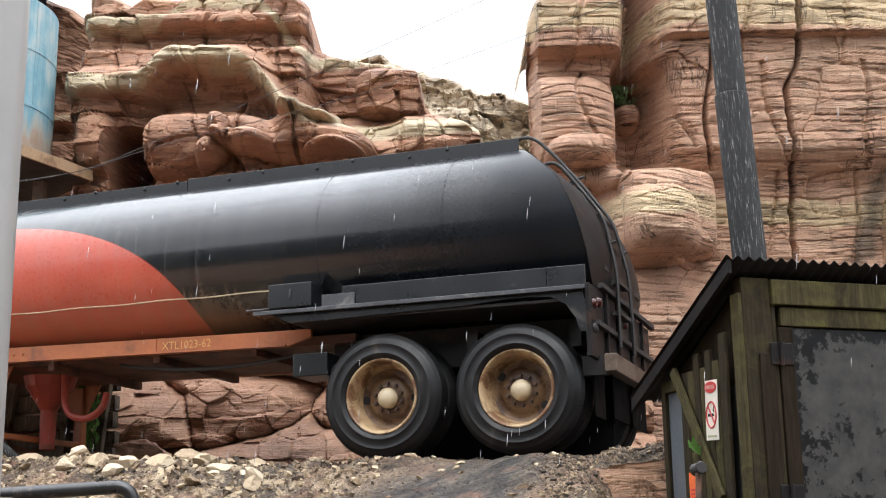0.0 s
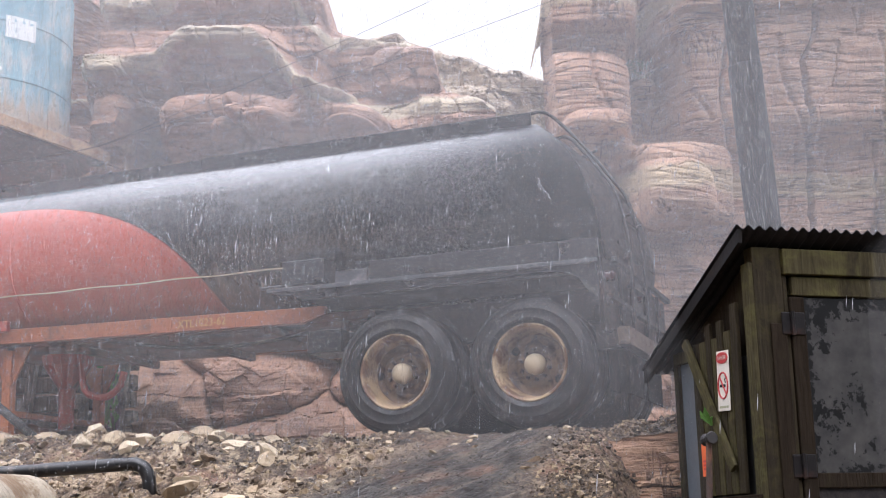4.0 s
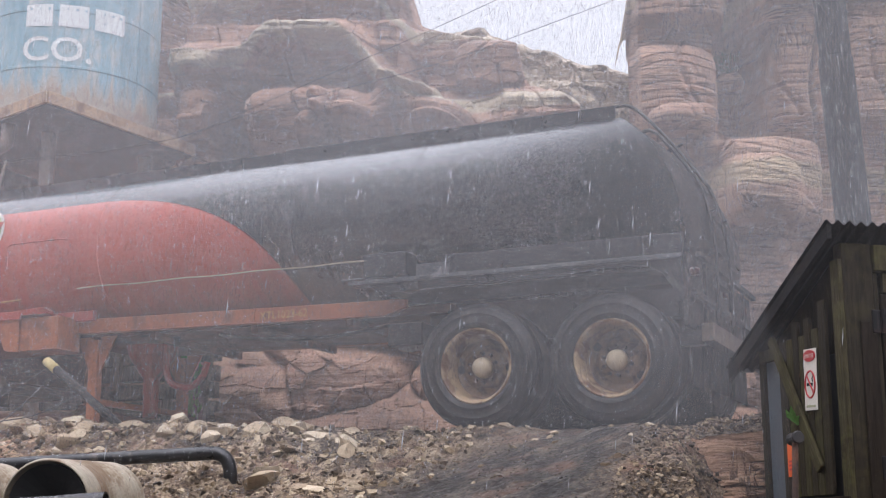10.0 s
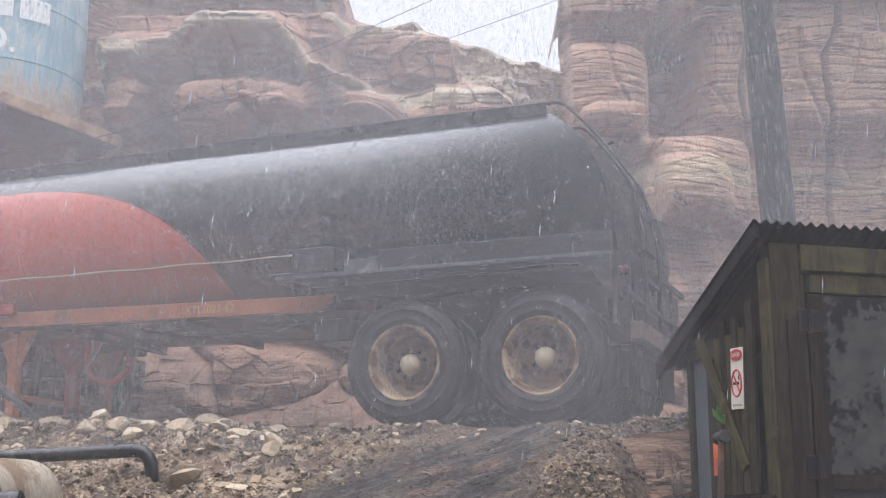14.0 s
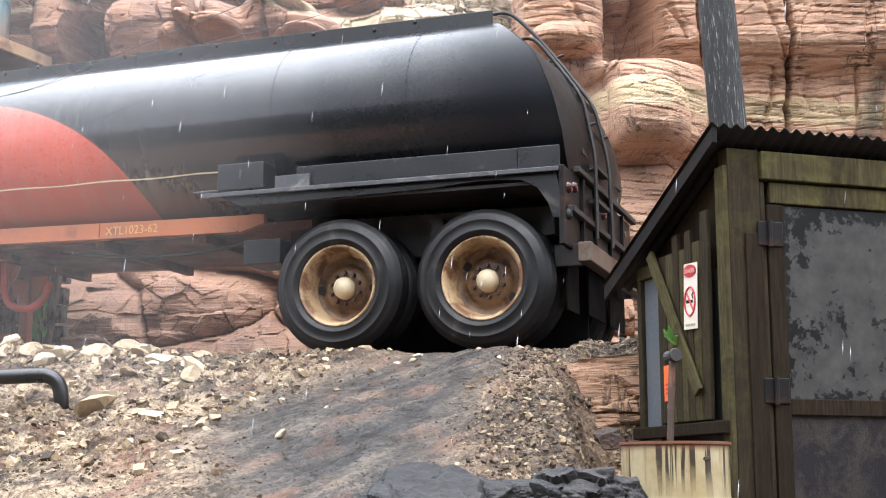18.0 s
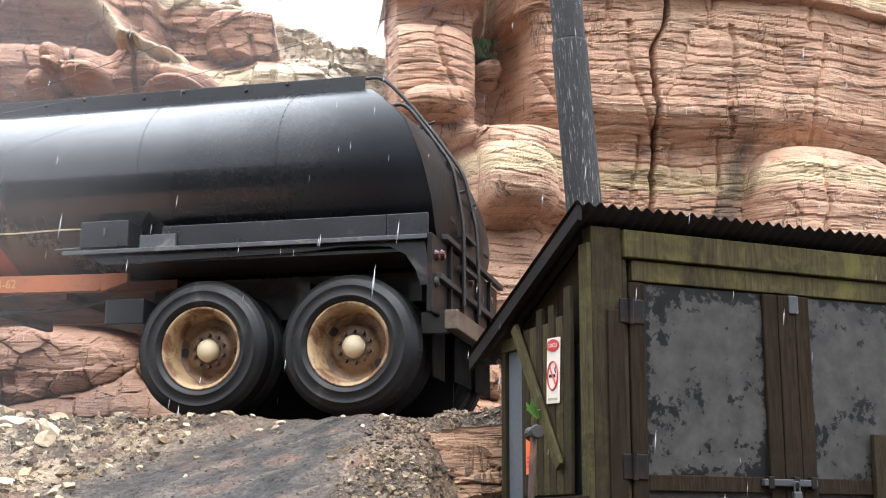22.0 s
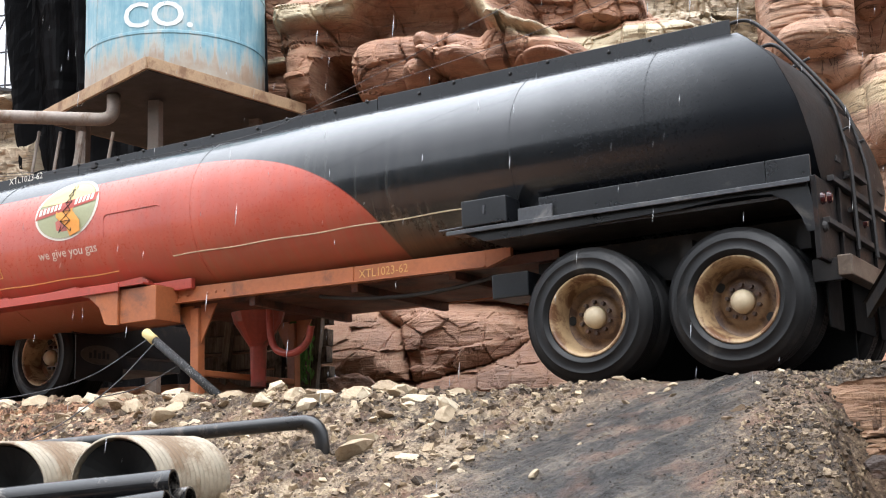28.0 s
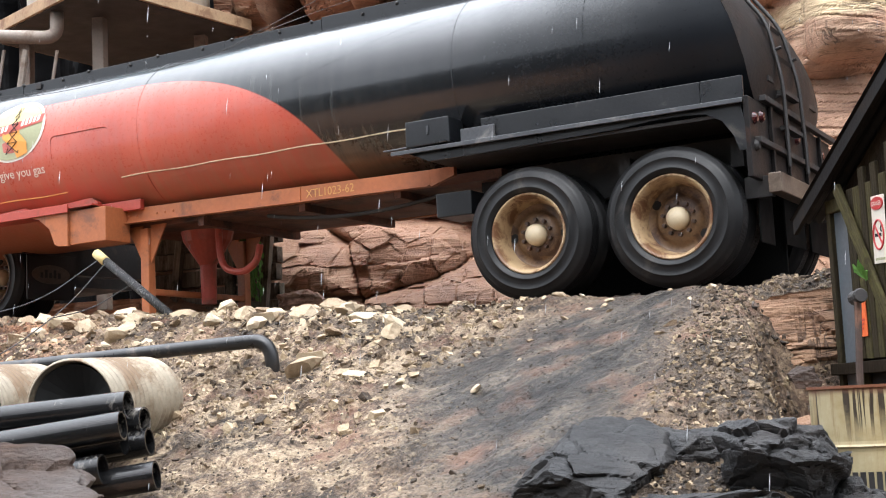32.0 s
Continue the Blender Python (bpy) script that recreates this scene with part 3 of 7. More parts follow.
# ---- helpers for things ----
def part(name, bm, mat, parent=None, label="", smooth=False):
    """Links a bmesh as one mesh object under a thing or a part."""
    me = bpy.data.meshes.new(name)
    bmesh.ops.recalc_face_normals(bm, faces=bm.faces)
    bm.to_mesh(me)
    bm.free()
    for m in mat if isinstance(mat, (list, tuple)) else [mat]:
        me.materials.append(m)
    if smooth:
        for p in me.polygons:
            p.use_smooth = True
    ob = new(name, me)
    if parent is not None:
        ob.parent = parent
    if label:
        ob["label"] = label
    return ob


def thing(name, m, label, category, group=""):
    ob = new(name)
    ob.matrix_basis = m
    return tagged(ob, label, category, group)


def box(bm, x0, x1, y0, y1, z0, z1, bevel=0.0, m=None):
    v = [bm.verts.new((x, y, z)) for z in (z0, z1) for y in (y0, y1) for x in (x0, x1)]
    f = [bm.faces.new([v[i] for i in q]) for q in ((0, 2, 3, 1), (4, 5, 7, 6), (0, 1, 5, 4), (2, 6, 7, 3), (0, 4, 6, 2), (1, 3, 7, 5))]
    if bevel:
        e = list({e for q in f for e in q.edges})
        r = bmesh.ops.bevel(bm, geom=e, offset=bevel, segments=2, affect="EDGES", profile=0.5)
        v = list({w for q in r["faces"] for w in q.verts} | {w for w in v if w.is_valid})
    if m is not None:
        bmesh.ops.transform(bm, matrix=m, verts=[w for w in v if w.is_valid])
    return bm


def boxed(*a, **k):
    return box(bmesh.new(), *a, **k)


def lathe(bm, profile, steps=40, axis="Y", m=None, closed=False, caps=True):
    """Turns (radius, height) pairs round an axis."""
    rings = []
    for r, h in profile:
        ring = []
        for k in range(steps):
            a = 2 * math.pi * k / steps
            c, s = r * math.cos(a), r * math.sin(a)
            p = {"Y": (c, h, s), "Z": (c, s, h), "X": (h, c, s)}[axis]
            ring.append(bm.verts.new(m @ Vector(p) if m is not None else p))
        rings.append(ring)
    pairs = list(zip(rings, rings[1:])) + ([(rings[-1], rings[0])] if closed else [])
    for a, b in pairs:
        for k in range(steps):
            bm.faces.new((a[k], a[(k + 1) % steps], b[(k + 1) % steps], b[k]))
    if not closed and caps:
        for ring in (rings[0], rings[-1]):
            if (ring[0].co - ring[steps // 2].co).length > 1e-4:
                bm.faces.new(ring)
    return bm


def tube(bm, pts, r, sides=10, cap=True, inner=0.0):
    """A round bar or pipe along points; inner: the bore's radius, open at both ends."""
    pts = [Vector(p) for p in pts]
    n = len(pts)
    frames, up = [], None
    for i in range(n):
        d = (pts[min(i + 1, n - 1)] - pts[max(i - 1, 0)]).normalized()
        if up is None:
            up = d.orthogonal().normalized()
        up = (up - d * up.dot(d)).normalized()
        frames.append((up.copy(), d.cross(up).normalized()))

    def rings(radius):
        out = []
        for p, (a, b) in zip(pts, frames):
            rr = radius
            out.append([bm.verts.new(p + (a * math.cos(2 * math.pi * k / sides) + b * math.sin(2 * math.pi * k / sides)) * rr) for k in range(sides)])
        return out

    R = rings(r)
    for a, b in zip(R, R[1:]):
        for k in range(sides):
            bm.faces.new((a[k], a[(k + 1) % sides], b[(k + 1) % sides], b[k]))
    if inner:
        S = rings(inner)
        for a, b in zip(S, S[1:]):
            for k in range(sides):
                bm.faces.new((b[k], b[(k + 1) % sides], a[(k + 1) % sides], a[k]))
        for a, b in ((R[0], S[0]), (R[-1], S[-1])):
            for k in range(sides):
                bm.faces.new((a[k], a[(k + 1) % sides], b[(k + 1) % sides], b[k]))
    elif cap:
        bm.faces.new(R[0])
        bm.faces.new(R[-1])
    return bm


def bend(pts, r=0.1, n=6):
    """Rounds the corners of a line of points."""
    pts = [Vector(p) for p in pts]
    out = [pts[0]]
    for a, b, c in zip(pts, pts[1:], pts[2:]):
        p, q = b + (a - b).normalized() * min(r, (a - b).length * 0.45), b + (c - b).normalized() * min(r, (c - b).length * 0.45)
        for k in range(n + 1):
            t = k / n
            out.append(p * (1 - t) ** 2 + b * 2 * t * (1 - t) + q * t * t)
    return out + [pts[-1]]


def sag(a, b, drop, n=16):
    a, b = Vector(a), Vector(b)
    return [a.lerp(b, k / n) - Vector((0, 0, drop * 4 * (k / n) * (1 - k / n))) for k in range(n + 1)]


def rock(seed, size, sub=3, rough=0.35, ledge=0.0):
    """An angular boulder."""
    bm = bmesh.new()
    bmesh.ops.create_icosphere(bm, subdivisions=sub, radius=1.0)
    co = np.array([v.co[:] for v in bm.verts])
    rng = np.random.RandomState(seed)
    # cut by planes, then roughened
    for _ in range(9):
        n = rng.normal(size=3)
        n /= np.linalg.norm(n)
        d = co @ n
        lim = rng.uniform(0.55, 0.85)
        co = co - np.outer(np.maximum(d - lim, 0) * 0.9, n)
    s = seed * 3.7
    r = 1 + rough * 0.5 * fbm(co[:, 0] * 1.5 + s, co[:, 1] * 1.5, co[:, 2] * 1.5, 3, seed % 97) + rough * 0.2 * fbm(co[:, 0] * 6 + s, co[:, 1] * 6, co[:, 2] * 9, 3, seed % 89)
    if ledge:
        r = r + ledge * (strata(co[:, 0] * 0.6 + s, co[:, 2] * 0.6, seed % 83, 0.11, 0.5) + 0.4 * strata(co[:, 1] * 0.6 + s, co[:, 2] * 0.6, seed % 83 + 1, 0.05, 0.4))
    co = co * r[:, None] * np.array(size)
    for v, c in zip(bm.verts, co):
        v.co = c
    return bm


def cut_hull(co, rng, n, lo, hi):
    for _ in range(n):
        q = rng.normal(size=3)
        q /= np.linalg.norm(q)
        co = co - np.outer(np.maximum(co @ q - rng.uniform(lo, hi), 0), q)
    return co


def shard(seed, size):
    """A small broken stone with flat faces."""
    bm = bmesh.new()
    bmesh.ops.create_icosphere(bm, subdivisions=2, radius=1.0)
    rng = np.random.RandomState(seed)
    co = cut_hull(np.array([v.co[:] for v in bm.verts]), rng, 9, 0.3, 0.7)
    co = co / np.abs(co).max(0) * np.array(size) * (1 + 0.04 * rng.normal(size=(len(co), 1)))
    for v, c in zip(bm.verts, co):
        v.co = c
    return bm


def crag(seed, size, bedded=0.1, sub=6):
    """A jagged rock: flat broken faces, tilted beds, cracks."""
    bm = bmesh.new()
    bmesh.ops.create_icosphere(bm, subdivisions=sub, radius=1.0)
    rng = np.random.RandomState(seed)
    co = cut_hull(np.array([v.co[:] for v in bm.verts]), rng, 14, 0.42, 0.85)
    s = seed * 1.7
    u = co + 0.25 * np.stack([fbm(co[:, 0] * 1.6 + s, co[:, 1] * 1.6, co[:, 2] * 1.6 + k, 3, seed % 71 + k) for k in range(3)], -1)
    zz = (u[:, 2] + 0.25 * u[:, 0] + 0.15 * u[:, 1]) / 0.2 + s
    k = np.floor(zz)
    f = zz - k
    lev, edge = blocks(u[:, 0] + 0.6 * u[:, 1] + s, u[:, 2], 0.55, 0.3, seed % 67)
    r = 1 + bedded * (_hash(k, k * 0, k * 0, seed % 61) - 0.5) * sstep(0, 0.25, f) - 0.5 * bedded * np.exp(-((f / 0.12) ** 2))
    r = r + 0.16 * (lev - 0.5) - 0.06 * np.exp(-((edge / 0.06) ** 2)) + 0.05 * fbm(co[:, 0] * 7, co[:, 1] * 7, co[:, 2] * 9, 3, seed % 59)
    co = co * r[:, None] * np.array(size)
    for v, c in zip(bm.verts, co):
        v.co = c
    return bm


def lettering(text, size, place, mat, parent, name="lettering", bold=0.0):
    """Letters from the built-in font; place maps (x, y) on the text's plane to a point."""
    cu = bpy.data.curves.new("letters", "FONT")
    cu.body = text
    cu.size = size
    cu.offset = bold
    cu.resolution_u = 3
    tmp = new("letters_source", cu)
    bpy.context.view_layer.update()
    me = bpy.data.meshes.new_from_object(tmp.evaluated_get(bpy.context.evaluated_depsgraph_get()))
    bpy.data.objects.remove(tmp)
    bpy.data.curves.remove(cu)
    for v in me.vertices:
        v.co = place(v.co.x, v.co.y)
    me.materials.clear()
    me.materials.append(mat)
    ob = new(name, me)
    ob.parent = parent
    return ob


# ---- the tanker trailer ----
def tank_paint():
    """Black and red enamel, parted by a curve; ochre-brown dust low down, chalky rain streaks."""
    m, N, L, b = material("tank_enamel", 0.22, 0, 0.6)
    v = coords(N, L)
    x, y, z = axes(N, L, v)
    # red where the point lies inside a long rounded field
    dz = calc(N, L, "POWER", calc(N, L, "DIVIDE", calc(N, L, "MAXIMUM", calc(N, L, "SUBTRACT", z, 1.07), 0.0), 1.32), 2.0)
    dx = calc(N, L, "POWER", calc(N, L, "DIVIDE", calc(N, L, "MAXIMUM", calc(N, L, "ADD", x, 5.3), 0.0), 2.33), 2.0)
    red = calc(N, L, "MULTIPLY", calc(N, L, "SUBTRACT", 1.0, calc(N, L, "ADD", dz, dx)), 60, clamp=True)
    fine = noise_node(N, L, v, 30, 6, 0.7)
    broad = noise_node(N, L, v, 1.4, 5)
    streak = noise_node(N, L, coords(N, L, "Object", (7, 0.4, 0.5)), 2.2, 6, 0.6)
    black = ramp(N, L, broad, [(0.3, (0.004, 0.005, 0.007)), (0.7, (0.010, 0.012, 0.015))])
    rust = ramp(N, L, broad, [(0.3, (0.36, 0.052, 0.03)), (0.7, (0.48, 0.085, 0.05))])
    col = mix(N, L, red, black, rust)
    fade = calc(N, L, "MULTIPLY", calc(N, L, "SUBTRACT", -1.3, x), 0.35, clamp=True)
    chalk = calc(N, L, "MULTIPLY", fade, calc(N, L, "MULTIPLY", ramp(N, L, streak, [(0.42, (0, 0, 0)), (0.8, (1, 1, 1))]), 0.1))
    col = mix(N, L, chalk, col, (0.42, 0.42, 0.38))
    dust = calc(N, L, "MULTIPLY", calc(N, L, "MULTIPLY", calc(N, L, "SUBTRACT", calc(N, L, "ADD", 1.62, calc(N, L, "MULTIPLY", calc(N, L, "SUBTRACT", streak, 0.5), 0.5)), z), 2.2, clamp=True), calc(N, L, "MULTIPLY", calc(N, L, "SUBTRACT", -2.0, x), 1.2, clamp=True))
    col = mix(N, L, calc(N, L, "MULTIPLY", dust, 0.6), col, (0.24, 0.115, 0.045))
    L.new(col, b.inputs["Base Color"])
    r = calc(N, L, "ADD", ramp(N, L, fine, [(0.35, (0.15,) * 3), (0.75, (0.28,) * 3)]), calc(N, L, "MULTIPLY", dust, 0.3))
    # the rear is scorched dull
    soot = calc(N, L, "MULTIPLY", calc(N, L, "ADD", calc(N, L, "ADD", x, 1.9), calc(N, L, "MULTIPLY", calc(N, L, "SUBTRACT", broad, 0.5), 2.0)), 0.5, clamp=True)
    r = calc(N, L, "ADD", r, calc(N, L, "MULTIPLY", soot, 0.12))
    L.new(calc(N, L, "SUBTRACT", 0.6, calc(N, L, "MULTIPLY", soot, 0.44)), b.inputs["Specular IOR Level"])
    L.new(calc(N, L, "MULTIPLY", calc(N, L, "SUBTRACT", 1.0, soot), 0.3), b.inputs["Coat Weight"])
    L.new(calc(N, L, "ADD", r, calc(N, L, "MULTIPLY", red, 0.1)), b.inputs["Roughness"])
    bump(N, L, b, calc(N, L, "ADD", calc(N, L, "MULTIPLY", broad, 1.0), calc(N, L, "MULTIPLY", fine, 0.008)), 0.12, 0.05)
    return m


TANK = tank_paint()
BLACK_PAINT = simple("black_painted_steel", (0.009, 0.010, 0.012), 0.3, 0, 0.4, 5, 0.1, stain=(0.09, 0.08, 0.07), stain_at=0.68)
GREY_EDGE = simple("worn_grey_steel", (0.07, 0.073, 0.08), 0.35, 0.3, 0.3, 6, 0.1, stain=(0.2, 0.19, 0.18), stain_at=0.62)
SOOT = simple("sooty_chassis_steel", (0.018, 0.0155, 0.015), 0.6, 0, 0.4, 5, 0.2, stain=(0.06, 0.04, 0.03), stain_at=0.66)
ORANGE = simple("faded_orange_paint", (0.34, 0.11, 0.04), 0.5, 0, 0.2, 4, 0.12, stain=(0.18, 0.07, 0.035), stain_at=0.6)
REDPAINT = simple("faded_red_paint", (0.36, 0.055, 0.035), 0.45, 0, 0.2, 4, 0.12, stain=(0.15, 0.05, 0.03), stain_at=0.62)
RUSTY = simple("rusty_black_steel", (0.05, 0.028, 0.02), 0.55, 0.1, 0.5, 4, 0.3, stain=(0.17, 0.07, 0.035), stain_at=0.58)
REAR = simple("sooty_rusted_end", (0.007, 0.0055, 0.0055), 0.5, 0.0, 0.5, 3, 0.3, stain=(0.035, 0.016, 0.01), stain_at=0.6, spec=0.25)
BEAM = simple("worn_tan_beam", (0.12, 0.088, 0.064), 0.5, 0.1, 0.4, 4, 0.2, stain=(0.05, 0.03, 0.02), stain_at=0.55)
RIM_DISC = simple("brown_wheel_disc", (0.17, 0.1, 0.05), 0.45, 0, 0.3, 6, 0.1, stain=(0.06, 0.028, 0.014), stain_at=0.52, dirt_scale=7)
RUBBER = simple("tyre_rubber", (0.008, 0.008, 0.0085), 0.45, 0, 0.3, 8, 0.12, spec=0.28, stain=(0.045, 0.04, 0.035), stain_at=0.66)
CREAM_STEEL = simple("dusty_cream_rim_paint", (0.37, 0.26, 0.145), 0.45, 0, 0.15, 5, 0.08, stain=(0.13, 0.06, 0.026), stain_at=0.54, dirt_scale=6)
CREAM_HUB = simple("cream_hub_paint", (0.52, 0.43, 0.29), 0.5, 0, 0.12, 6, 0.08, stain=(0.28, 0.19, 0.1), stain_at=0.66)
DARK = simple("dark_recess", (0.006, 0.006, 0.006), 0.8, 0, 0.2, 5, 0.1)
WHITE_PAINT = simple("white_lettering_paint", (0.66, 0.62, 0.55), 0.5, 0, 0.12, 6, 0.05)
YELLOW_LETTER = simple("dull_yellow_lettering_paint", (0.55, 0.3, 0.09), 0.5, 0, 0.12, 6, 0.05)
GLASS_RED = simple("red_lamp_lens", (0.045, 0.006, 0.007), 0.2, 0, 0.1, 6, 0.05)
GLASS_CLEAR = simple("clear_lamp_lens", (0.4, 0.4, 0.4), 0.15, 0.2, 0.1, 6, 0.05)

trailer = thing("tanker_trailer", pose(0.428, 10.51, 3.286, 0, 0, -19.4), "long black and red oil tanker trailer, wet, on a rubble shelf", "tanker trailer")
TY, TZ, TW, TH, TP = 1.22, 1.95, 1.17, 0.85, 2.15


def skin_y(z, out=0.0):
    """The tank's near side at height z."""
    k = min(1.0, abs(z - TZ) / TH)
    return TY - (TW + out) * (1 - k**TP) ** (1 / TP)


def skin(x, z, out=0.004):
    n = Vector((0, -1, 0.0))
    y = skin_y(z)
    e = 1e-3
    dy = (skin_y(z + e) - skin_y(z - e)) / (2 * e)
    n = Vector((0, -1, dy)).normalized()
    return Vector((x, y, z)) + n * out


END = ([1.05, 1.25, 1.48, 1.62, 1.82, 1.96, 2.12, 2.28, 2.38, 2.55, 2.68, 2.8], [0.57, 0.585, 0.597, 0.6, 0.565, 0.525, 0.456, 0.375, 0.28, 0.115, -0.02, -0.15])


def tank_body():
    bm = bmesh.new()
    rings = []
    K = 72
    for s in list(np.linspace(0, 1, 40)):
        ring = []
        for k in range(K):
            a = 2 * math.pi * k / K
            c, q = math.cos(a), math.sin(a)
            y = TY + TW * math.copysign(abs(c) ** (2 / TP), c)
            z = TZ + TH * math.copysign(abs(q) ** (2 / TP), q)
            ring.append(bm.verts.new((-10.6 + (float(np.interp(z, *END)) + 10.6) * s, y, z)))
        rings.append(ring)
    for a, b in zip(rings, rings[1:]):
        for k in range(K):
            bm.faces.new((a[k], a[(k + 1) % K], b[(k + 1) % K], b[k]))
    bm.faces.new(rings[0])
    return part("tank", bm, TANK, trailer, "glossy black tank shell with a curved red field", True)


def tank_end():
    bm = bmesh.new()
    K = 72
    prev = None
    for f in (1.0, 0.96, 0.8, 0.55, 0.3, 0.1):
        ring = []
        for k in range(K):
            a = 2 * math.pi * k / K
            c, q = math.cos(a), math.sin(a)
            y = TW * math.copysign(abs(c) ** (2 / TP), c)
            z = TH * math.copysign(abs(q) ** (2 / TP), q)
            xe = float(np.interp(TZ + z * f, *END))
            ring.append(bm.verts.new((xe + 0.004 + 0.10 * (1 - f**2), TY + y * f, TZ + z * f)))
        if prev:
            for k in range(K):
                bm.faces.new((prev[k], prev[(k + 1) % K], ring[(k + 1) % K], ring[k]))
        prev = ring
    bm.faces.new(prev)
    return part("tank_end", bm, REAR, trailer, "sloping rusty tank end", True)


tank_body()
tank_end()
for x0, x1 in ((-10.5, -7.2), (-7.195, -3.4), (-3.395, -0.08)):
    part("walkway_fascia", boxed(x0, x1, 0.6, 0.62, 2.64, 2.81, 0.004, Matrix.Translation((0, 0, -0.02)) if x1 < -3.39 else None), BLACK_PAINT, trailer, "long black strip along the tank's crown")
part("walkway", boxed(-10.4, -0.35, 0.62, 1.8, 2.765, 2.785), SOOT, trailer)
bolt = lathe(bmesh.new(), [(0.0, -0.014), (0.012, -0.012), (0.017, 0), (0.017, 0.008)], 8)
first = part("bolt", bolt, SOOT, trailer)
first.location = (-0.75, 0.594, 2.785)
for k in range(1, 22):
    o = first.copy()
    scene.collection.objects.link(o)
    o.location = (-0.75 - 0.46 * k + 0.1 * (k % 2), 0.594, 2.785 - 0.03 * (k % 2))
part("latch_plate", boxed(-7.0, -6.93, 0.58, 0.6, 2.71, 2.77, 0.004), SOOT, trailer)

# seams, panel outline
for x in (-0.62, -1.78, -5.15, -7.9):
    bm = bmesh.new()
    tube(bm, [skin(x, z, 0.001) for z in np.linspace(1.2, 2.7, 24)], 0.004, 5)
    part("weld_seam", bm, TANK, trailer)
for x0, x1, z in ((-5.46, -2.25, 1.535), (-9.8, -6.2, 1.48)):
    bm = bmesh.new()
    tube(bm, [skin(x, z + 0.004 * math.sin(x * 7), 0.002) for x in np.linspace(x0, x1, 40)], 0.006, 6)
    part("side_seam", bm, CREAM_HUB if z > 1.5 else YELLOW_LETTER, trailer, "pale worn seam")
bm = bmesh.new()
tube(bm, bend([skin(-6.26, 1.8, 0.003), skin(-6.26, 2.02, 0.003), skin(-5.52, 2.02, 0.003), skin(-5.47, 1.55, 0.003)], 0.06), 0.006, 6)
part("panel_seam", bm, REDPAINT, trailer)

# shelf, panel and toolbox over the wheels
bm = bmesh.new()
box(bm, -2.33, 0.61, -0.05, -0.035, 1.275, 1.31, 0.004)
box(bm, -2.33, 0.6, -0.035, 0.2, 1.294, 1.306)
part("shelf", bm, GREY_EDGE, trailer, "long worn grey steel shelf edge")
bm = bmesh.new()
box(bm, -1.53, 0.28, 0.035, 0.06, 1.31, 1.49, 0.005)
box(bm, 0.285, 0.6, 0.03, 0.06, 1.31, 1.49, 0.005)
part("side_board", bm, BLACK_PAINT, trailer)
toolbox = part("toolbox", boxed(-2.185, -1.777, -0.045, 0.2, 1.326, 1.538, 0.008), BLACK_PAINT, trailer, "black steel toolbox")
part("latch", boxed(-1.985, -1.965, -0.056, -0.045, 1.41, 1.48, 0.003), GREY_EDGE, toolbox)
part("bracket", boxed(-1.7, -1.4, 0.0, 0.03, 1.31, 1.42, 0.004), GREY_EDGE, trailer)
bm = bmesh.new()
tube(bm, [(-2.4, -0.04, 1.325), (-2.15, -0.03, 1.33)], 0.008, 6)
part("rod", bm, GREY_EDGE, trailer)


def fender():
    """The dark guard over the wheels, ending in a curved apron."""
    bm = bmesh.new()
    lo = [(-2.0, 1.2), (-1.7, 1.2), (-0.4, 1.225), (-0.05, 1.25), (0.15, 1.25), (0.32, 1.235), (0.44, 1.17), (0.52, 1.05), (0.555, 0.94)]
    hi = [(-2.2, 1.292), (-1.7, 1.292), (-0.4, 1.292), (0.0, 1.292), (0.2, 1.292), (0.4, 1.292), (0.58, 1.285), (0.605, 1.15), (0.61, 0.94)]
    for y in (0.0, 0.03):
        a = [bm.verts.new((x, y, z)) for x, z in lo]
        b = [bm.verts.new((x, y, z)) for x, z in hi]
        for k in range(len(lo) - 1):
            bm.faces.new((a[k], a[k + 1], b[k + 1], b[k]))
        if y:
            for s, t in ((A, a), (B, b)):
                for k in range(len(lo) - 1):
                    bm.faces.new((s[k], s[k + 1], t[k + 1], t[k]))
        A, B = a, b
    part("fender", bm, BLACK_PAINT, trailer)
    bm = bmesh.new()
    box(bm, -2.0, 0.5, 0.03, 2.4, 1.2, 1.225)
    part("fender_deck", bm, SOOT, trailer)


fender()
part("rear_panel", boxed(0.6, 0.64, 0.0, 2.44, 0.74, 1.33, 0.006), REAR, trailer, "rust-streaked rear panel")
for y, z in ((0.12, 1.18), (0.12, 0.98), (0.3, 1.22), (1.3, 1.2), (2.1, 1.18)):
    lamp = lathe(bmesh.new(), [(0.0, 0.03), (0.03, 0.028), (0.042, 0.012), (0.045, 0)], 14, "X", Matrix.Translation((0.64, y, z)))
    part("tail_lamp", lamp, GLASS_RED if z > 1.1 else SOOT, trailer)
for x, y0, y1, z in ((0.64, 0.3, 2.5, 1.36), (0.61, 0.55, 2.0, 1.56), (0.64, 0.1, 2.4, 1.02)):
    part("rear_rib", boxed(x, x + 0.05, y0, y1, z - 0.022, z + 0.022, 0.005), SOOT, trailer)
for y in (0.5, 0.95, 1.5, 2.0):
    part("rear_stile", boxed(0.64, 0.67, y, y + 0.05, 0.76, 1.33, 0.004), REAR, trailer)
part("bumper", boxed(0.7, 0.8, 0.15, 2.46, 0.63, 0.775, 0.008), BEAM, trailer, "heavy worn tan rear bumper beam")
for y in (0.25, 2.1):
    part("bumper_bracket", boxed(0.5, 0.7, y, y + 0.08, 0.62, 0.775), SOOT, trailer)

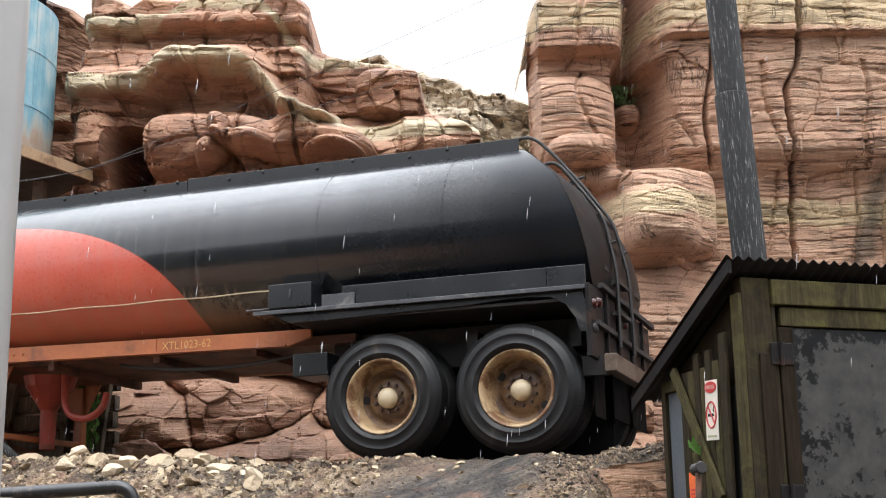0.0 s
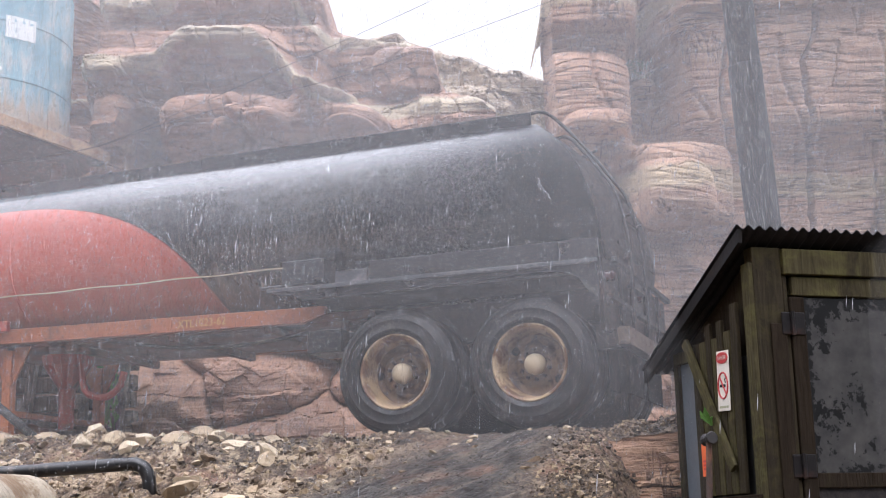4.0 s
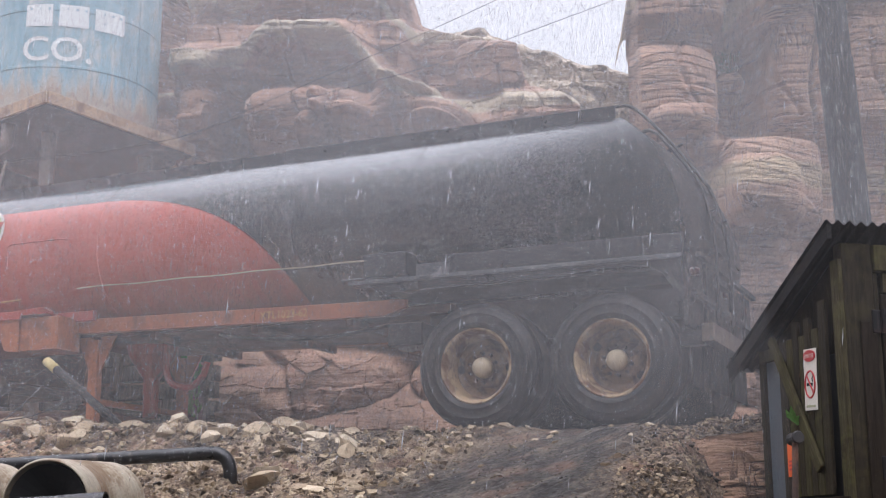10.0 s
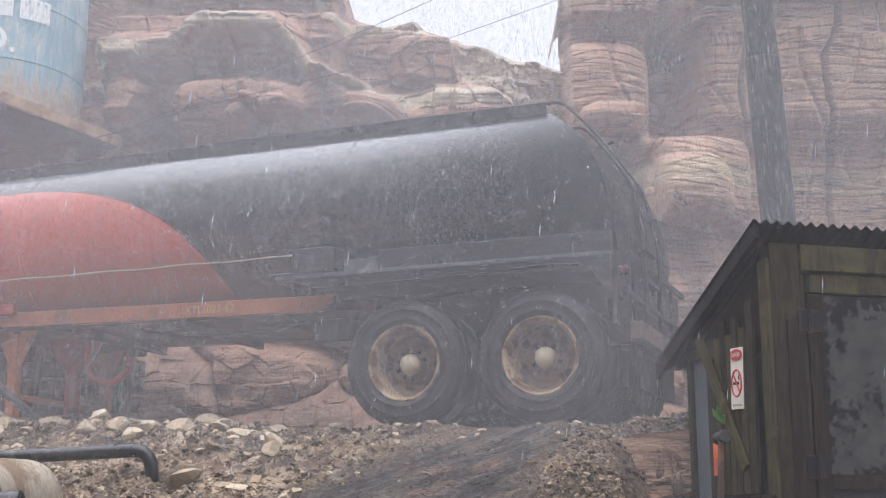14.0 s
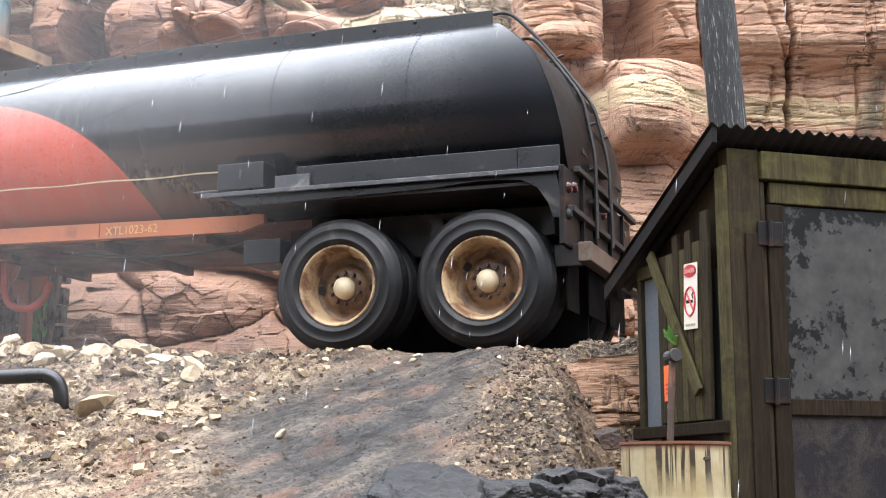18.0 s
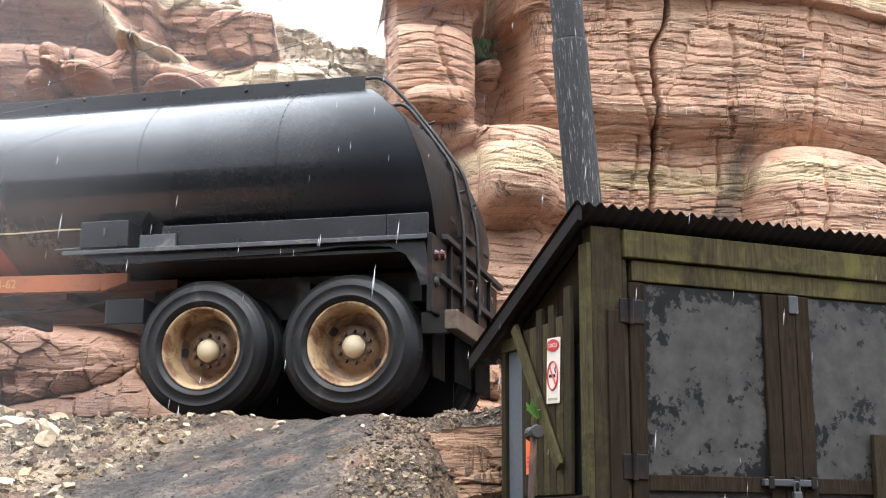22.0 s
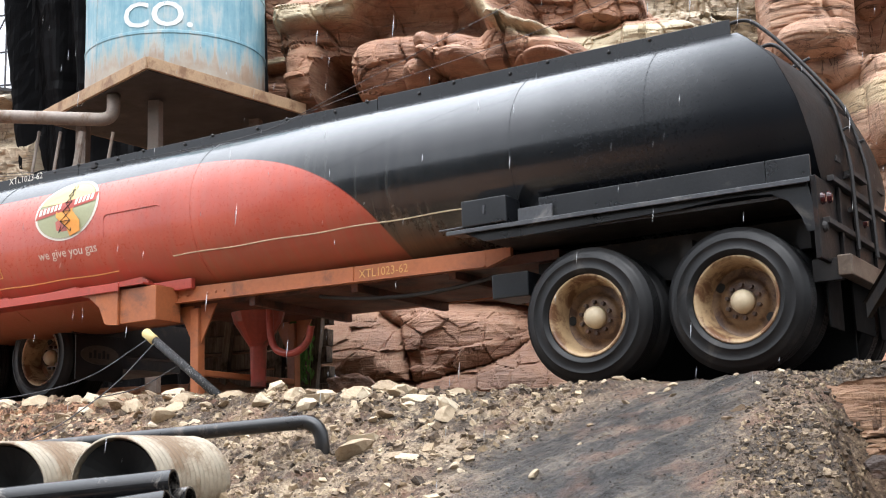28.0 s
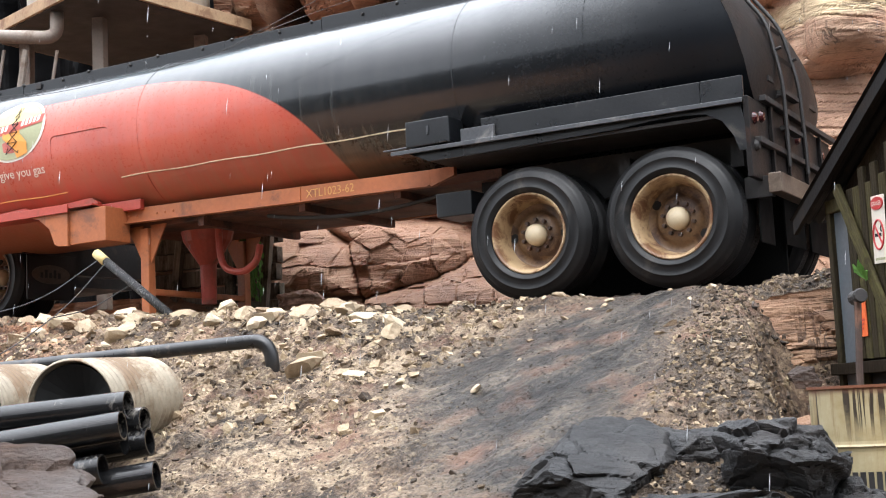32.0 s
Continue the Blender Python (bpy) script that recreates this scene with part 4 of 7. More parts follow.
# ladder with treads
LAD = [(-0.29, 3.0), (-0.11, 3.01), (0.11, 2.78), (0.36, 2.46), (0.61, 2.1), (0.72, 1.62), (0.74, 1.08), (0.74, 0.9)]
LAD_NEAR = [(0.08, 2.58), (0.22, 2.6), (0.43, 2.32), (0.62, 2.05), (0.71, 1.57), (0.715, 1.02), (0.715, 0.9)]
for y, line in ((0.75, LAD_NEAR), (1.2, LAD)):
    bm = bmesh.new()
    tube(bm, bend([(x, y, z) for x, z in line], 0.12, 4), 0.016, 8)
    part("ladder_rail", bm, SOOT, trailer)
for x, z, deep in ((0.42, 2.32, 0.2), (0.6, 2.06, 0.1), (0.675, 1.78, 0.08), (0.71, 1.5, 0.06), (0.72, 1.22, 0.06)):
    bm = bmesh.new()
    box(bm, x - deep, x + 0.01, 0.76, 1.19, z - 0.03, z + 0.004, 0.0, Matrix.Translation((x, 0, z)) @ pose(0, 0, 0, 0, 30 if deep > 0.07 else 0, 0) @ Matrix.Translation((-x, 0, -z)))
    part("tread", bm, SOOT, trailer)
for y, x, z in ((0.75, 0.24, 2.34), (1.2, 0.2, 2.52), (0.75, 0.56, 1.78), (1.2, 0.56, 1.78), (0.75, 0.56, 1.42)):
    bm = bmesh.new()
    tube(bm, [(x, y, z), (x + 0.16, y, z + 0.05)], 0.012, 6)
    part("ladder_stay", bm, SOOT, trailer)

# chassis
FLAP_SHADE = simple("black_flap_and_shade", (0.006, 0.006, 0.006), 0.8, 0, 0.3, 5, 0.1, spec=0.06)
UNDER = simple("red_brown_underside", (0.12, 0.045, 0.028), 0.6, 0, 0.3, 4, 0.2, stain=(0.03, 0.016, 0.012), stain_at=0.56)
for y in (0.36, 1.98):
    bm = bmesh.new()
    tip = Matrix.Translation((-2.2, 0, 1.06)) @ pose(0, 0, 0, 0, 0.9, 0) @ Matrix.Translation((2.2, 0, -1.06))
    box(bm, -5.7, -2.2, y, y + 0.05, 1.06, 1.205, 0.006, tip)
    box(bm, -5.7, -2.2, y - 0.04, y + 0.05, 1.06, 1.072, 0.0, tip)
    v = [(-2.2, 1.06), (-2.2, 1.205), (-1.97, 1.205), (-1.97, 1.13)]
    q = [[bm.verts.new((x, yy, z)) for x, z in v] for yy in (y, y + 0.05)]
    bm.faces.new(q[0]), bm.faces.new(q[1])
    for k in range(4):
        bm.faces.new((q[0][k], q[0][(k + 1) % 4], q[1][(k + 1) % 4], q[1][k]))
    part("side_rail", bm, ORANGE, trailer, "faded orange chassis rail")
for x in (-5.55, -5.45, -5.2, -5.1, -5.0):
    part("rivet", lathe(bmesh.new(), [(0, -0.012), (0.011, -0.009), (0.014, 0)], 8, "Y", Matrix.Translation((x, 0.36, 1.18))), ORANGE, trailer)
part("rail_splice", boxed(-3.56, -3.53, 0.35, 0.362, 1.085, 1.225), ORANGE, trailer)
lettering("XTL1023-62", 0.105, lambda x, y: Vector((-3.47 + x * 0.95, 0.355, 1.115 + y)), YELLOW_LETTER, trailer)
lettering("XTL1023-62", 0.12, lambda x, y: Vector((-8.25 + x * 0.85, 0.595, 2.725 + y * 0.85)), WHITE_PAINT, trailer)
lettering("we give you gas", 0.135, lambda x, y: skin(-7.18 + x * 0.95, 1.685 + y * 0.9), WHITE_PAINT, trailer)
for y in (0.62, 1.7):
    part("chassis_beam", boxed(-1.85, 0.5, y, y + 0.1, 0.82, 1.16), SOOT, trailer)
for x in (-1.6, -0.55, 0.35):
    part("cross_member", boxed(x, x + 0.1, 0.45, 1.95, 0.9, 1.08), SOOT, trailer)
part("saddle", boxed(-5.9, -1.6, 0.5, 1.9, 1.08, 1.16), UNDER, trailer, "red-brown belly plate")
for x in (-4.75, -3.6, -2.6):
    part("cross_member", boxed(x, x + 0.07, 0.42, 1.97, 1.01, 1.1, 0.006), UNDER, trailer)
# near-black sheet added in place of the shade under the tank between the wheels
part("wheel_gap_shade", boxed(-1.68, 0.55, 1.1, 1.13, 0.02, 0.92, 0.006), FLAP_SHADE, trailer, "black sheet added for the shade between the wheels")
part("valve_box", boxed(-2.065, -1.735, 0.2, 0.6, 0.76, 0.96, 0.01), BLACK_PAINT, trailer)
bm = bmesh.new()
lathe(bm, [(0.0, -0.02), (0.05, -0.02), (0.06, 0), (0.06, 0.3)], 16, "Y", Matrix.Translation((-1.66, 0.25, 0.8)))
part("air_valve", bm, BLACK_PAINT, trailer)
bm = bmesh.new()
tube(bm, sag((-4.0, 0.5, 1.03), (-2.2, 0.5, 1.0), 0.08), 0.018, 8)
part("air_hose", bm, SOOT, trailer)

# ---- wheels ----
def wheel_mesh():
    tyre = bmesh.new()
    prof = [(0.315, 0.035), (0.33, 0.012), (0.352, 0.004), (0.356, 0.0), (0.362, 0.0), (0.366, 0.005), (0.4, 0.003), (0.43, 0.008), (0.434, 0.004), (0.44, 0.005), (0.445, 0.014), (0.475, 0.02), (0.5, 0.04), (0.518, 0.065)]
    for k in range(5):
        h = 0.07 + k * 0.028
        prof += [(0.525, h), (0.525, h + 0.02), (0.513, h + 0.022), (0.513, h + 0.026)]
    prof += [(0.518, 0.215), (0.5, 0.24), (0.43, 0.272), (0.33, 0.262), (0.315, 0.24)]
    lathe(tyre, prof, 64, closed=True)
    rim = bmesh.new()
    lathe(rim, [(0.318, 0.03), (0.312, 0.022), (0.3, 0.03), (0.285, 0.05), (0.27, 0.12), (0.25, 0.235)], 48, caps=False)
    disc = bmesh.new()
    lathe(disc, [(0.251, 0.234), (0.21, 0.25), (0.18, 0.232), (0.165, 0.208), (0.1, 0.205), (0.02, 0.205)], 48, caps=False)
    hub = bmesh.new()
    lathe(hub, [(0.0, 0.1), (0.03, 0.103), (0.06, 0.117), (0.08, 0.142), (0.086, 0.165), (0.09, 0.21)], 28)
    return tyre, rim, hub, disc


def build_wheel():
    w = new("wheel")
    tyre, rim, hub, disc = wheel_mesh()
    # the recessed disc is a darker brown than the rim around it
    part("wheel_disc", disc, RIM_DISC, w, "rust-brown wheel disc", True)
    part("tyre", tyre, RUBBER, w, "worn black rubber tyre", True)
    r = part("rim", rim, CREAM_STEEL, w, "dusty cream steel rim", True)
    part("hub_cap", hub, CREAM_HUB, w, "domed cream hub cap", True)
    for k in range(10):
        a = 2 * math.pi * k / 10
        part("wheel_nut", lathe(bmesh.new(), [(0, 0.17), (0.015, 0.17), (0.017, 0.21)], 6, "Y", Matrix.Translation((0.122 * math.cos(a), 0, 0.122 * math.sin(a)))), RUSTY, w)
    for k in range(2):
        a = 0.6 + math.pi * k
        hole = lathe(bmesh.new(), [(0.0, 0.236), (0.036, 0.236), (0.036, 0.26)], 14, "Y", Matrix.Translation((0.218 * math.cos(a + 2.2), 0, 0.218 * math.sin(a + 2.2))))
        part("hand_hole", hole, DARK, w)
    return w


def far_tyre(parent, x, y, z, turn=False):
    tyre, rim, hub, disc = wheel_mesh()
    for q in (rim, hub, disc):
        q.free()
    o = part("tyre", tyre, RUBBER, parent, smooth=True)
    o.matrix_basis = pose(x, y, z, 0, 0, 180 if turn else 0)
    return o


proto = build_wheel()
proto.parent = trailer
proto.matrix_basis = pose(0, 0, 0.525, 0, 15, 0)
copy_thing(proto, pose(-1.165, 0, 0.525, 0, 160, 0))
for x in (0, -1.165):
    far_tyre(trailer, x, 0.34, 0.525)
    far_tyre(trailer, x, 1.8, 0.525)
    far_tyre(trailer, x, 2.44, 0.525, True)
    axle = lathe(bmesh.new(), [(0.07, 0.3), (0.07, 2.2)], 16)
    part("axle", axle, SOOT, trailer).location = (x, 0, 0.525)
    part("spring", boxed(x - 0.4, x + 0.4, 0.75, 0.83, 0.62, 0.7, 0.01), SOOT, trailer)


# the middle flap is added to fill the shaded gap between the wheel sets
for y0, y1 in ((0.3, 0.66), (1.0, 1.6), (1.78, 2.4)):
    part("mud_flap", boxed(0.57, 0.585, y0, y1, 0.34 if y0 > 0.5 else 0.3, 0.74, 0.003), FLAP_SHADE, trailer, "hanging black rubber flap")
part("axle_housing", lathe(bmesh.new(), [(0.12, 0.6), (0.2, 1.0), (0.2, 1.4), (0.12, 1.8)], 18), SOOT, trailer).location = (0, 0, 0.5)
for x in (0.05, -1.1):
    part("brake_drum", lathe(bmesh.new(), [(0.0, 0.5), (0.22, 0.5), (0.22, 0.72), (0.0, 0.72)], 20), SOOT, trailer).location = (x - 0.05, 0, 0.525)

# landing gear and front apron
for y in (0.42, 1.9):
    bm = bmesh.new()
    box(bm, -5.47, -5.37, y, y + 0.1, 0.15, 1.06, 0.01)
    box(bm, -5.6, -5.25, y - 0.05, y + 0.15, 0.1, 0.14, 0.01)
    for s in (-1, 1):
        q = [[bm.verts.new((-5.42 + s * dx, yy, z)) for dx, z in ((0.05, 1.09), (0.24, 1.09), (0.05, 0.72))] for yy in (y + 0.04, y + 0.06)]
        bm.faces.new(q[0]), bm.faces.new(q[1])
        for k in range(3):
            bm.faces.new((q[0][k], q[0][(k + 1) % 3], q[1][(k + 1) % 3], q[1][k]))
    part("landing_leg", bm, ORANGE, trailer, "orange landing leg with gussets")
part("landing_brace", boxed(-5.44, -5.38, 0.5, 1.95, 0.42, 0.48, 0.01), ORANGE, trailer)
bm = bmesh.new()
tube(bm, bend([(-4.9, 0.9, 1.1), (-4.88, 0.9, 0.66), (-4.62, 0.9, 0.58), (-4.44, 0.9, 0.68), (-4.4, 0.9, 0.84)], 0.2), 0.035, 10)
part("hose", bm, REDPAINT, trailer, "sagging red hose")
part("sump", lathe(bmesh.new(), [(0.3, 1.2), (0.24, 0.98), (0.085, 0.74), (0.075, 0.35), (0.0, 0.35)], 20, "Z", Matrix.Translation((-5.28, 1.2, 0))), REDPAINT, trailer)


def apron():
    bm = bmesh.new()
    box(bm, -10.4, -5.75, 0.02, 0.42, 1.15, 1.165)
    box(bm, -10.4, -6.05, 0.0, 0.02, 1.11, 1.19, 0.004)
    part("front_guard", bm, REDPAINT, trailer, "red guard over the tractor's wheels")
    bm = bmesh.new()
    v = [(-6.62, 1.13), (-6.45, 1.08), (-6.32, 0.98), (-6.25, 0.82), (-6.2, 0.8), (-6.08, 0.79), (-6.08, 1.15), (-6.62, 1.17)]
    q = [[bm.verts.new((x, y, z)) for x, z in v] for y in (0.03, 0.06)]
    bm.faces.new(q[0]), bm.faces.new(q[1])
    for k in range(8):
        bm.faces.new((q[0][k], q[0][(k + 1) % 8], q[1][(k + 1) % 8], q[1][k]))
    box(bm, -6.08, -5.62, 0.06, 0.4, 0.8, 1.13, 0.008)
    part("apron", bm, ORANGE, trailer, "orange sheet-metal apron")
    part("guard_rail", boxed(-6.1, -5.4, 0.3, 0.36, 1.1, 1.2, 0.006), REDPAINT, trailer)
    for x in (-6.4, -7.3, -8.3):
        bm = bmesh.new()
        q = [[bm.verts.new((x + dx, y, z)) for dx, z in ((0, 1.16), (0.5, 1.16), (0.5, 1.22), (0.42, 1.27), (0.06, 1.25))] for y in (0.25, 0.31)]
        bm.faces.new(q[0]), bm.faces.new(q[1])
        for k in range(5):
            bm.faces.new((q[0][k], q[0][(k + 1) % 5], q[1][(k + 1) % 5], q[1][k]))
        part("gusset", bm, REDPAINT, trailer)
        bm = bmesh.new()
        tube(bm, [(x - 0.1, 0.3, 1.17), (x - 0.16, 0.42, 1.36)], 0.02, 6)
        part("strut", bm, REDPAINT, trailer)
    for o in trailer.children:
        if o.name.split(".")[0] in ("front_guard", "apron", "guard_rail", "gusset", "strut"):
            o.location = (0.05, 0, 0.13)


apron()


# the round emblem: plain coloured fields
def emblem():
    cx, cz, rx, rz = -6.79, 2.155, 0.435, 0.315

    def patch(pts, mat, out, name):
        bm = bmesh.new()
        v = [bm.verts.new(skin(cx + x * rx, cz + z * rz, out)) for x, z in pts]
        c = bm.verts.new(skin(cx + rx * sum(p[0] for p in pts) / len(pts), cz + rz * sum(p[1] for p in pts) / len(pts), out + 0.001))
        for k in range(len(v)):
            bm.faces.new((v[k], v[(k + 1) % len(v)], c))
        return part(name, bm, mat, badge)

    ring = [(math.cos(2 * math.pi * k / 48), math.sin(2 * math.pi * k / 48)) for k in range(48)]
    badge = new("emblem")
    badge.parent = trailer
    badge["label"] = "round painted emblem in cream, green, yellow and orange"
    patch(ring, WHITE_PAINT, 0.005, "emblem_ring")
    patch([(x * 0.93, y * 0.93) for x, y in ring], EM_GREEN, 0.008, "emblem_field")
    patch([(x * 0.9, y * 0.9) for x, y in ring if y > 0.2] , EM_YELLOW, 0.011, "emblem_sun")
    patch([(-0.95, -0.22), (0.9, 0.12), (0.93, 0.42), (-0.9, 0.12)], REDPAINT, 0.014, "emblem_band")
    patch([(-0.32, 0.08), (0.18, 0.14), (0.24, -0.12), (0.5, -0.45), (0.52, -0.8), (0.2, -0.9), (0.08, -0.6), (-0.28, -0.22)], EM_ORANGE, 0.014, "emblem_shape")
    for k in range(6):
        x = -0.85 + k * 0.12
        z = -0.12 + 0.17 * (x + 0.95)
        patch([(x, z), (x + 0.08, z + 0.015), (x + 0.08, z + 0.22), (x, z + 0.2)], WHITE_PAINT, 0.017, "emblem_bar")
    for k in range(5):
        x = 0.25 + k * 0.12
        z = -0.12 + 0.17 * (x + 0.95)
        patch([(x, z), (x + 0.08, z + 0.015), (x + 0.08, z + 0.22), (x, z + 0.2)], WHITE_PAINT, 0.017, "emblem_bar")
    bm = bmesh.new()
    def leg(side, z):
        return (0.05 + side * (0.19 - 0.15 * (z + 0.75) / 1.5), z)

    lines = [(leg(-1, -0.75), leg(-1, 0.78)), (leg(1, -0.75), leg(1, 0.78))]
    levels = (-0.75, -0.4, -0.08, 0.2, 0.45, 0.65)
    for lo, hi in zip(levels, levels[1:]):
        lines += [(leg(-1, lo), leg(1, hi)), (leg(1, lo), leg(-1, hi)), (leg(-1, hi), leg(1, hi))]
    for a, b in lines:
        tube(bm, [skin(cx + p[0] * rx, cz + p[1] * rz, 0.02) for p in (a, b)], 0.0035, 4)
    part("emblem_lattice", bm, DARK, badge)


EM_GREEN = simple("sage_green_paint", (0.3, 0.31, 0.18), 0.5, 0, 0.12, 5, 0.05)
EM_YELLOW = simple("pale_yellow_paint", (0.62, 0.5, 0.22), 0.5, 0, 0.12, 5, 0.05)
EM_ORANGE = simple("orange_emblem_paint", (0.65, 0.27, 0.04), 0.5, 0, 0.12, 5, 0.05)
emblem()
# a framed warning word, cut by the tank's curve
bm = bmesh.new()
for a, b in (((-8.8, 1.52), (-7.77, 1.52)), ((-8.8, 1.66), (-7.77, 1.66)), ((-7.77, 1.52), (-7.77, 1.66)), ((-8.8, 1.52), (-8.8, 1.66))):
    tube(bm, [skin(a[0], a[1] + 0.06, 0.003), skin(b[0], b[1] + 0.06, 0.003)], 0.006, 5)
part("sign_frame", bm, YELLOW_LETTER, trailer)
lettering("FLAMMABLE", 0.13, lambda x, y: skin(-8.68 + x * 1.15, 1.6 + y * 0.8), YELLOW_LETTER, trailer)

# ---- the tractor unit, turned a little under the trailer's nose ----
tractor = thing("tractor_unit", pose(-7.0, 14.25, 3.68, 0, 0, -24), "black lorry tractor with dusty cream wheels under the trailer", "lorry")
for x in (0, -1.3):
    w = copy_thing(proto, pose(x, 0, 0.49, 0, 40 + x * 30, 0))
    w.parent = tractor
    far_tyre(tractor, x, 0.33, 0.49)
part("chassis_beam", boxed(-3.5, 0.55, 0.7, 0.85, 0.55, 0.85), SOOT, tractor)
part("cross_member", boxed(0.4, 0.55, 0.2, 2.0, 0.5, 0.9), SOOT, tractor)
part("axle", boxed(-1.2, 0.1, 0.5, 2.0, 0.42, 0.56), SOOT, tractor)
flap = part("mud_flap", boxed(0.56, 0.58, 0.05, 0.7, 0.2, 0.68, 0.004), SOOT, tractor, "black mud flap with a pale oval plate")
oval = lathe(bmesh.new(), [(0.0, 0.008), (1.0, 0.008), (1.0, 0)], 32, "X", Matrix.Translation((0.58, 0.37, 0.48)) @ Matrix.Diagonal((1, 0.26, 0.105, 1)))
part("oval_plate", oval, BEAM, flap)
for k in range(5):
    part("plate_bar", boxed(0.589, 0.593, 0.22 + 0.06 * k, 0.255 + 0.06 * k, 0.44, 0.5 + 0.03 * (k % 2)), SOOT, flap)
for y, m in ((0.16, GLASS_RED), (0.34, GLASS_CLEAR), (0.52, GLASS_RED)):
    part("tail_lamp", lathe(bmesh.new(), [(0, 0.05), (0.05, 0.045), (0.065, 0.02), (0.065, 0)], 18, "X", Matrix.Translation((0.56, y, 0.8))), m, tractor)
part("lamp_board", boxed(0.53, 0.56, 0.02, 0.75, 0.7, 0.92, 0.006), SOOT, tractor)


# ---- the shed ----
def wood_material(name, base, moss, amount=0.5, spec=0.1):
    """Weathered planks: grain along z, moss and dark rot."""
    m, N, L, b = material(name, 0.75, 0, spec)
    info = N.new("ShaderNodeObjectInfo")
    v = coords(N, L)
    vg = coords(N, L, "Object", (14, 14, 1.2))
    grain = noise_node(N, L, vg, 3.0, 6, 0.65, 0.6)
    blot = noise_node(N, L, v, 3.2, 6, 0.65, 0.4)
    fine = noise_node(N, L, v, 60, 3)
    col = ramp(N, L, grain, [(0.3, tuple(c * 0.45 for c in base)), (0.55, base), (0.75, tuple(c * 1.5 for c in base))])
    col = mix(N, L, ramp(N, L, blot, [(0.62 - amount * 0.3, (0, 0, 0)), (0.85 - amount * 0.3, (0.85,) * 3)]), col, moss)
    col = mix(N, L, ramp(N, L, noise_node(N, L, v, 1.7, 6, 0.7, 0.3), [(0.5, (0, 0, 0)), (0.62, (0.8,) * 3)]), col, (0.022, 0.016, 0.012))
    col = mix(N, L, calc(N, L, "MULTIPLY", info.outputs["Random"], 0.35), col, (0.016, 0.012, 0.008))
    L.new(col, b.inputs["Base Color"])
    bump(N, L, b, calc(N, L, "ADD", grain, calc(N, L, "MULTIPLY", fine, 0.2)), 0.6, 0.012)
    return m


WOOD = wood_material("mossy_planks", (0.038, 0.03, 0.018), (0.085, 0.076, 0.026), 0.42)
WOOD_G = wood_material("green_mossy_planks", (0.066, 0.056, 0.027), (0.13, 0.122, 0.04), 0.5)
WOOD_D = wood_material("dark_rotten_planks", (0.026, 0.019, 0.013), (0.045, 0.04, 0.018), 0.25, 0.05)
ROOF = simple("tarred_corrugated_iron", (0.014, 0.013, 0.013), 0.55, 0.1, 0.4, 5, 0.2, stain=(0.03, 0.022, 0.016), stain_at=0.64, spec=0.12)


def plate_material():
    """Grey paint over dark sheet, flaked into islands."""
    m, N, L, b = material("flaked_grey_sheet", 0.55, 0, 0.25)
    v = coords(N, L)
    flake = noise_node(N, L, v, 3.4, 10, 0.72, 0.3)
    spots = noise_node(N, L, v, 22, 6, 0.7)
    k = calc(N, L, "ADD", calc(N, L, "MULTIPLY", flake, 0.65), calc(N, L, "MULTIPLY", spots, 0.35))
    # paint lasts best away from the sheet's edges
    gx, gy_, gz = axes(N, L, coords(N, L, "Generated"))
    e = calc(N, L, "MINIMUM", calc(N, L, "MINIMUM", gx, calc(N, L, "SUBTRACT", 1.0, gx)), calc(N, L, "MINIMUM", gz, calc(N, L, "SUBTRACT", 1.0, gz)))
    k = calc(N, L, "ADD", k, calc(N, L, "MULTIPLY", calc(N, L, "SUBTRACT", calc(N, L, "MINIMUM", e, 0.08), 0.05), 1.0))
    grey = ramp(N, L, noise_node(N, L, v, 7, 6), [(0.3, (0.028, 0.0275, 0.027)), (0.7, (0.06, 0.058, 0.054))])
    mask = ramp(N, L, k, [(0.47, (1, 1, 1)), (0.492, (0, 0, 0))])
    L.new(mix(N, L, mask, grey, (0.006, 0.006, 0.006)), b.inputs["Base Color"])
    L.new(ramp(N, L, k, [(0.4, (0.35,) * 3), (0.6, (0.6,) * 3)]), b.inputs["Roughness"])
    bump(N, L, b, mask, 0.3, 0.004)
    return m


PLATE = plate_material()
# the lower door sheet is darker and browner than the upper one
PLATE_LOW = simple("dark_brown_sheet", (0.034, 0.029, 0.026), 0.55, 0, 0.5, 9, 0.3, spec=0.2, stain=(0.014, 0.012, 0.014), stain_at=0.5, dirt_scale=6)
shed = thing("shed", pose(1.722, 8.05, 0.96, 0, 0, 17), "small mossy plank shed with a corrugated lean-to roof", "shed")
# local x along the front, y to the back; the front corner is the origin
SB, SH = 1.05, 3.22
PANE = simple("dull_grey_pane", (0.09, 0.105, 0.12), 0.35, 0, 0.3, 4, 0.08)


def plank(name, x0, x1, y0, y1, z0, z1, mat, parent, label="", tilt=None, bev=0.006):
    cx, cy, cz = (x0 + x1) / 2, (y0 + y1) / 2, (z0 + z1) / 2
    o = part(name, boxed(x0 - cx, x1 - cx, y0 - cy, y1 - cy, z0 - cz, z1 - cz, bev), mat, parent, label)
    o.matrix_basis = pose(cx, cy, cz, *(tilt or (0, 0, 0)))
    return o


FW, DP = 2.5, 1.15
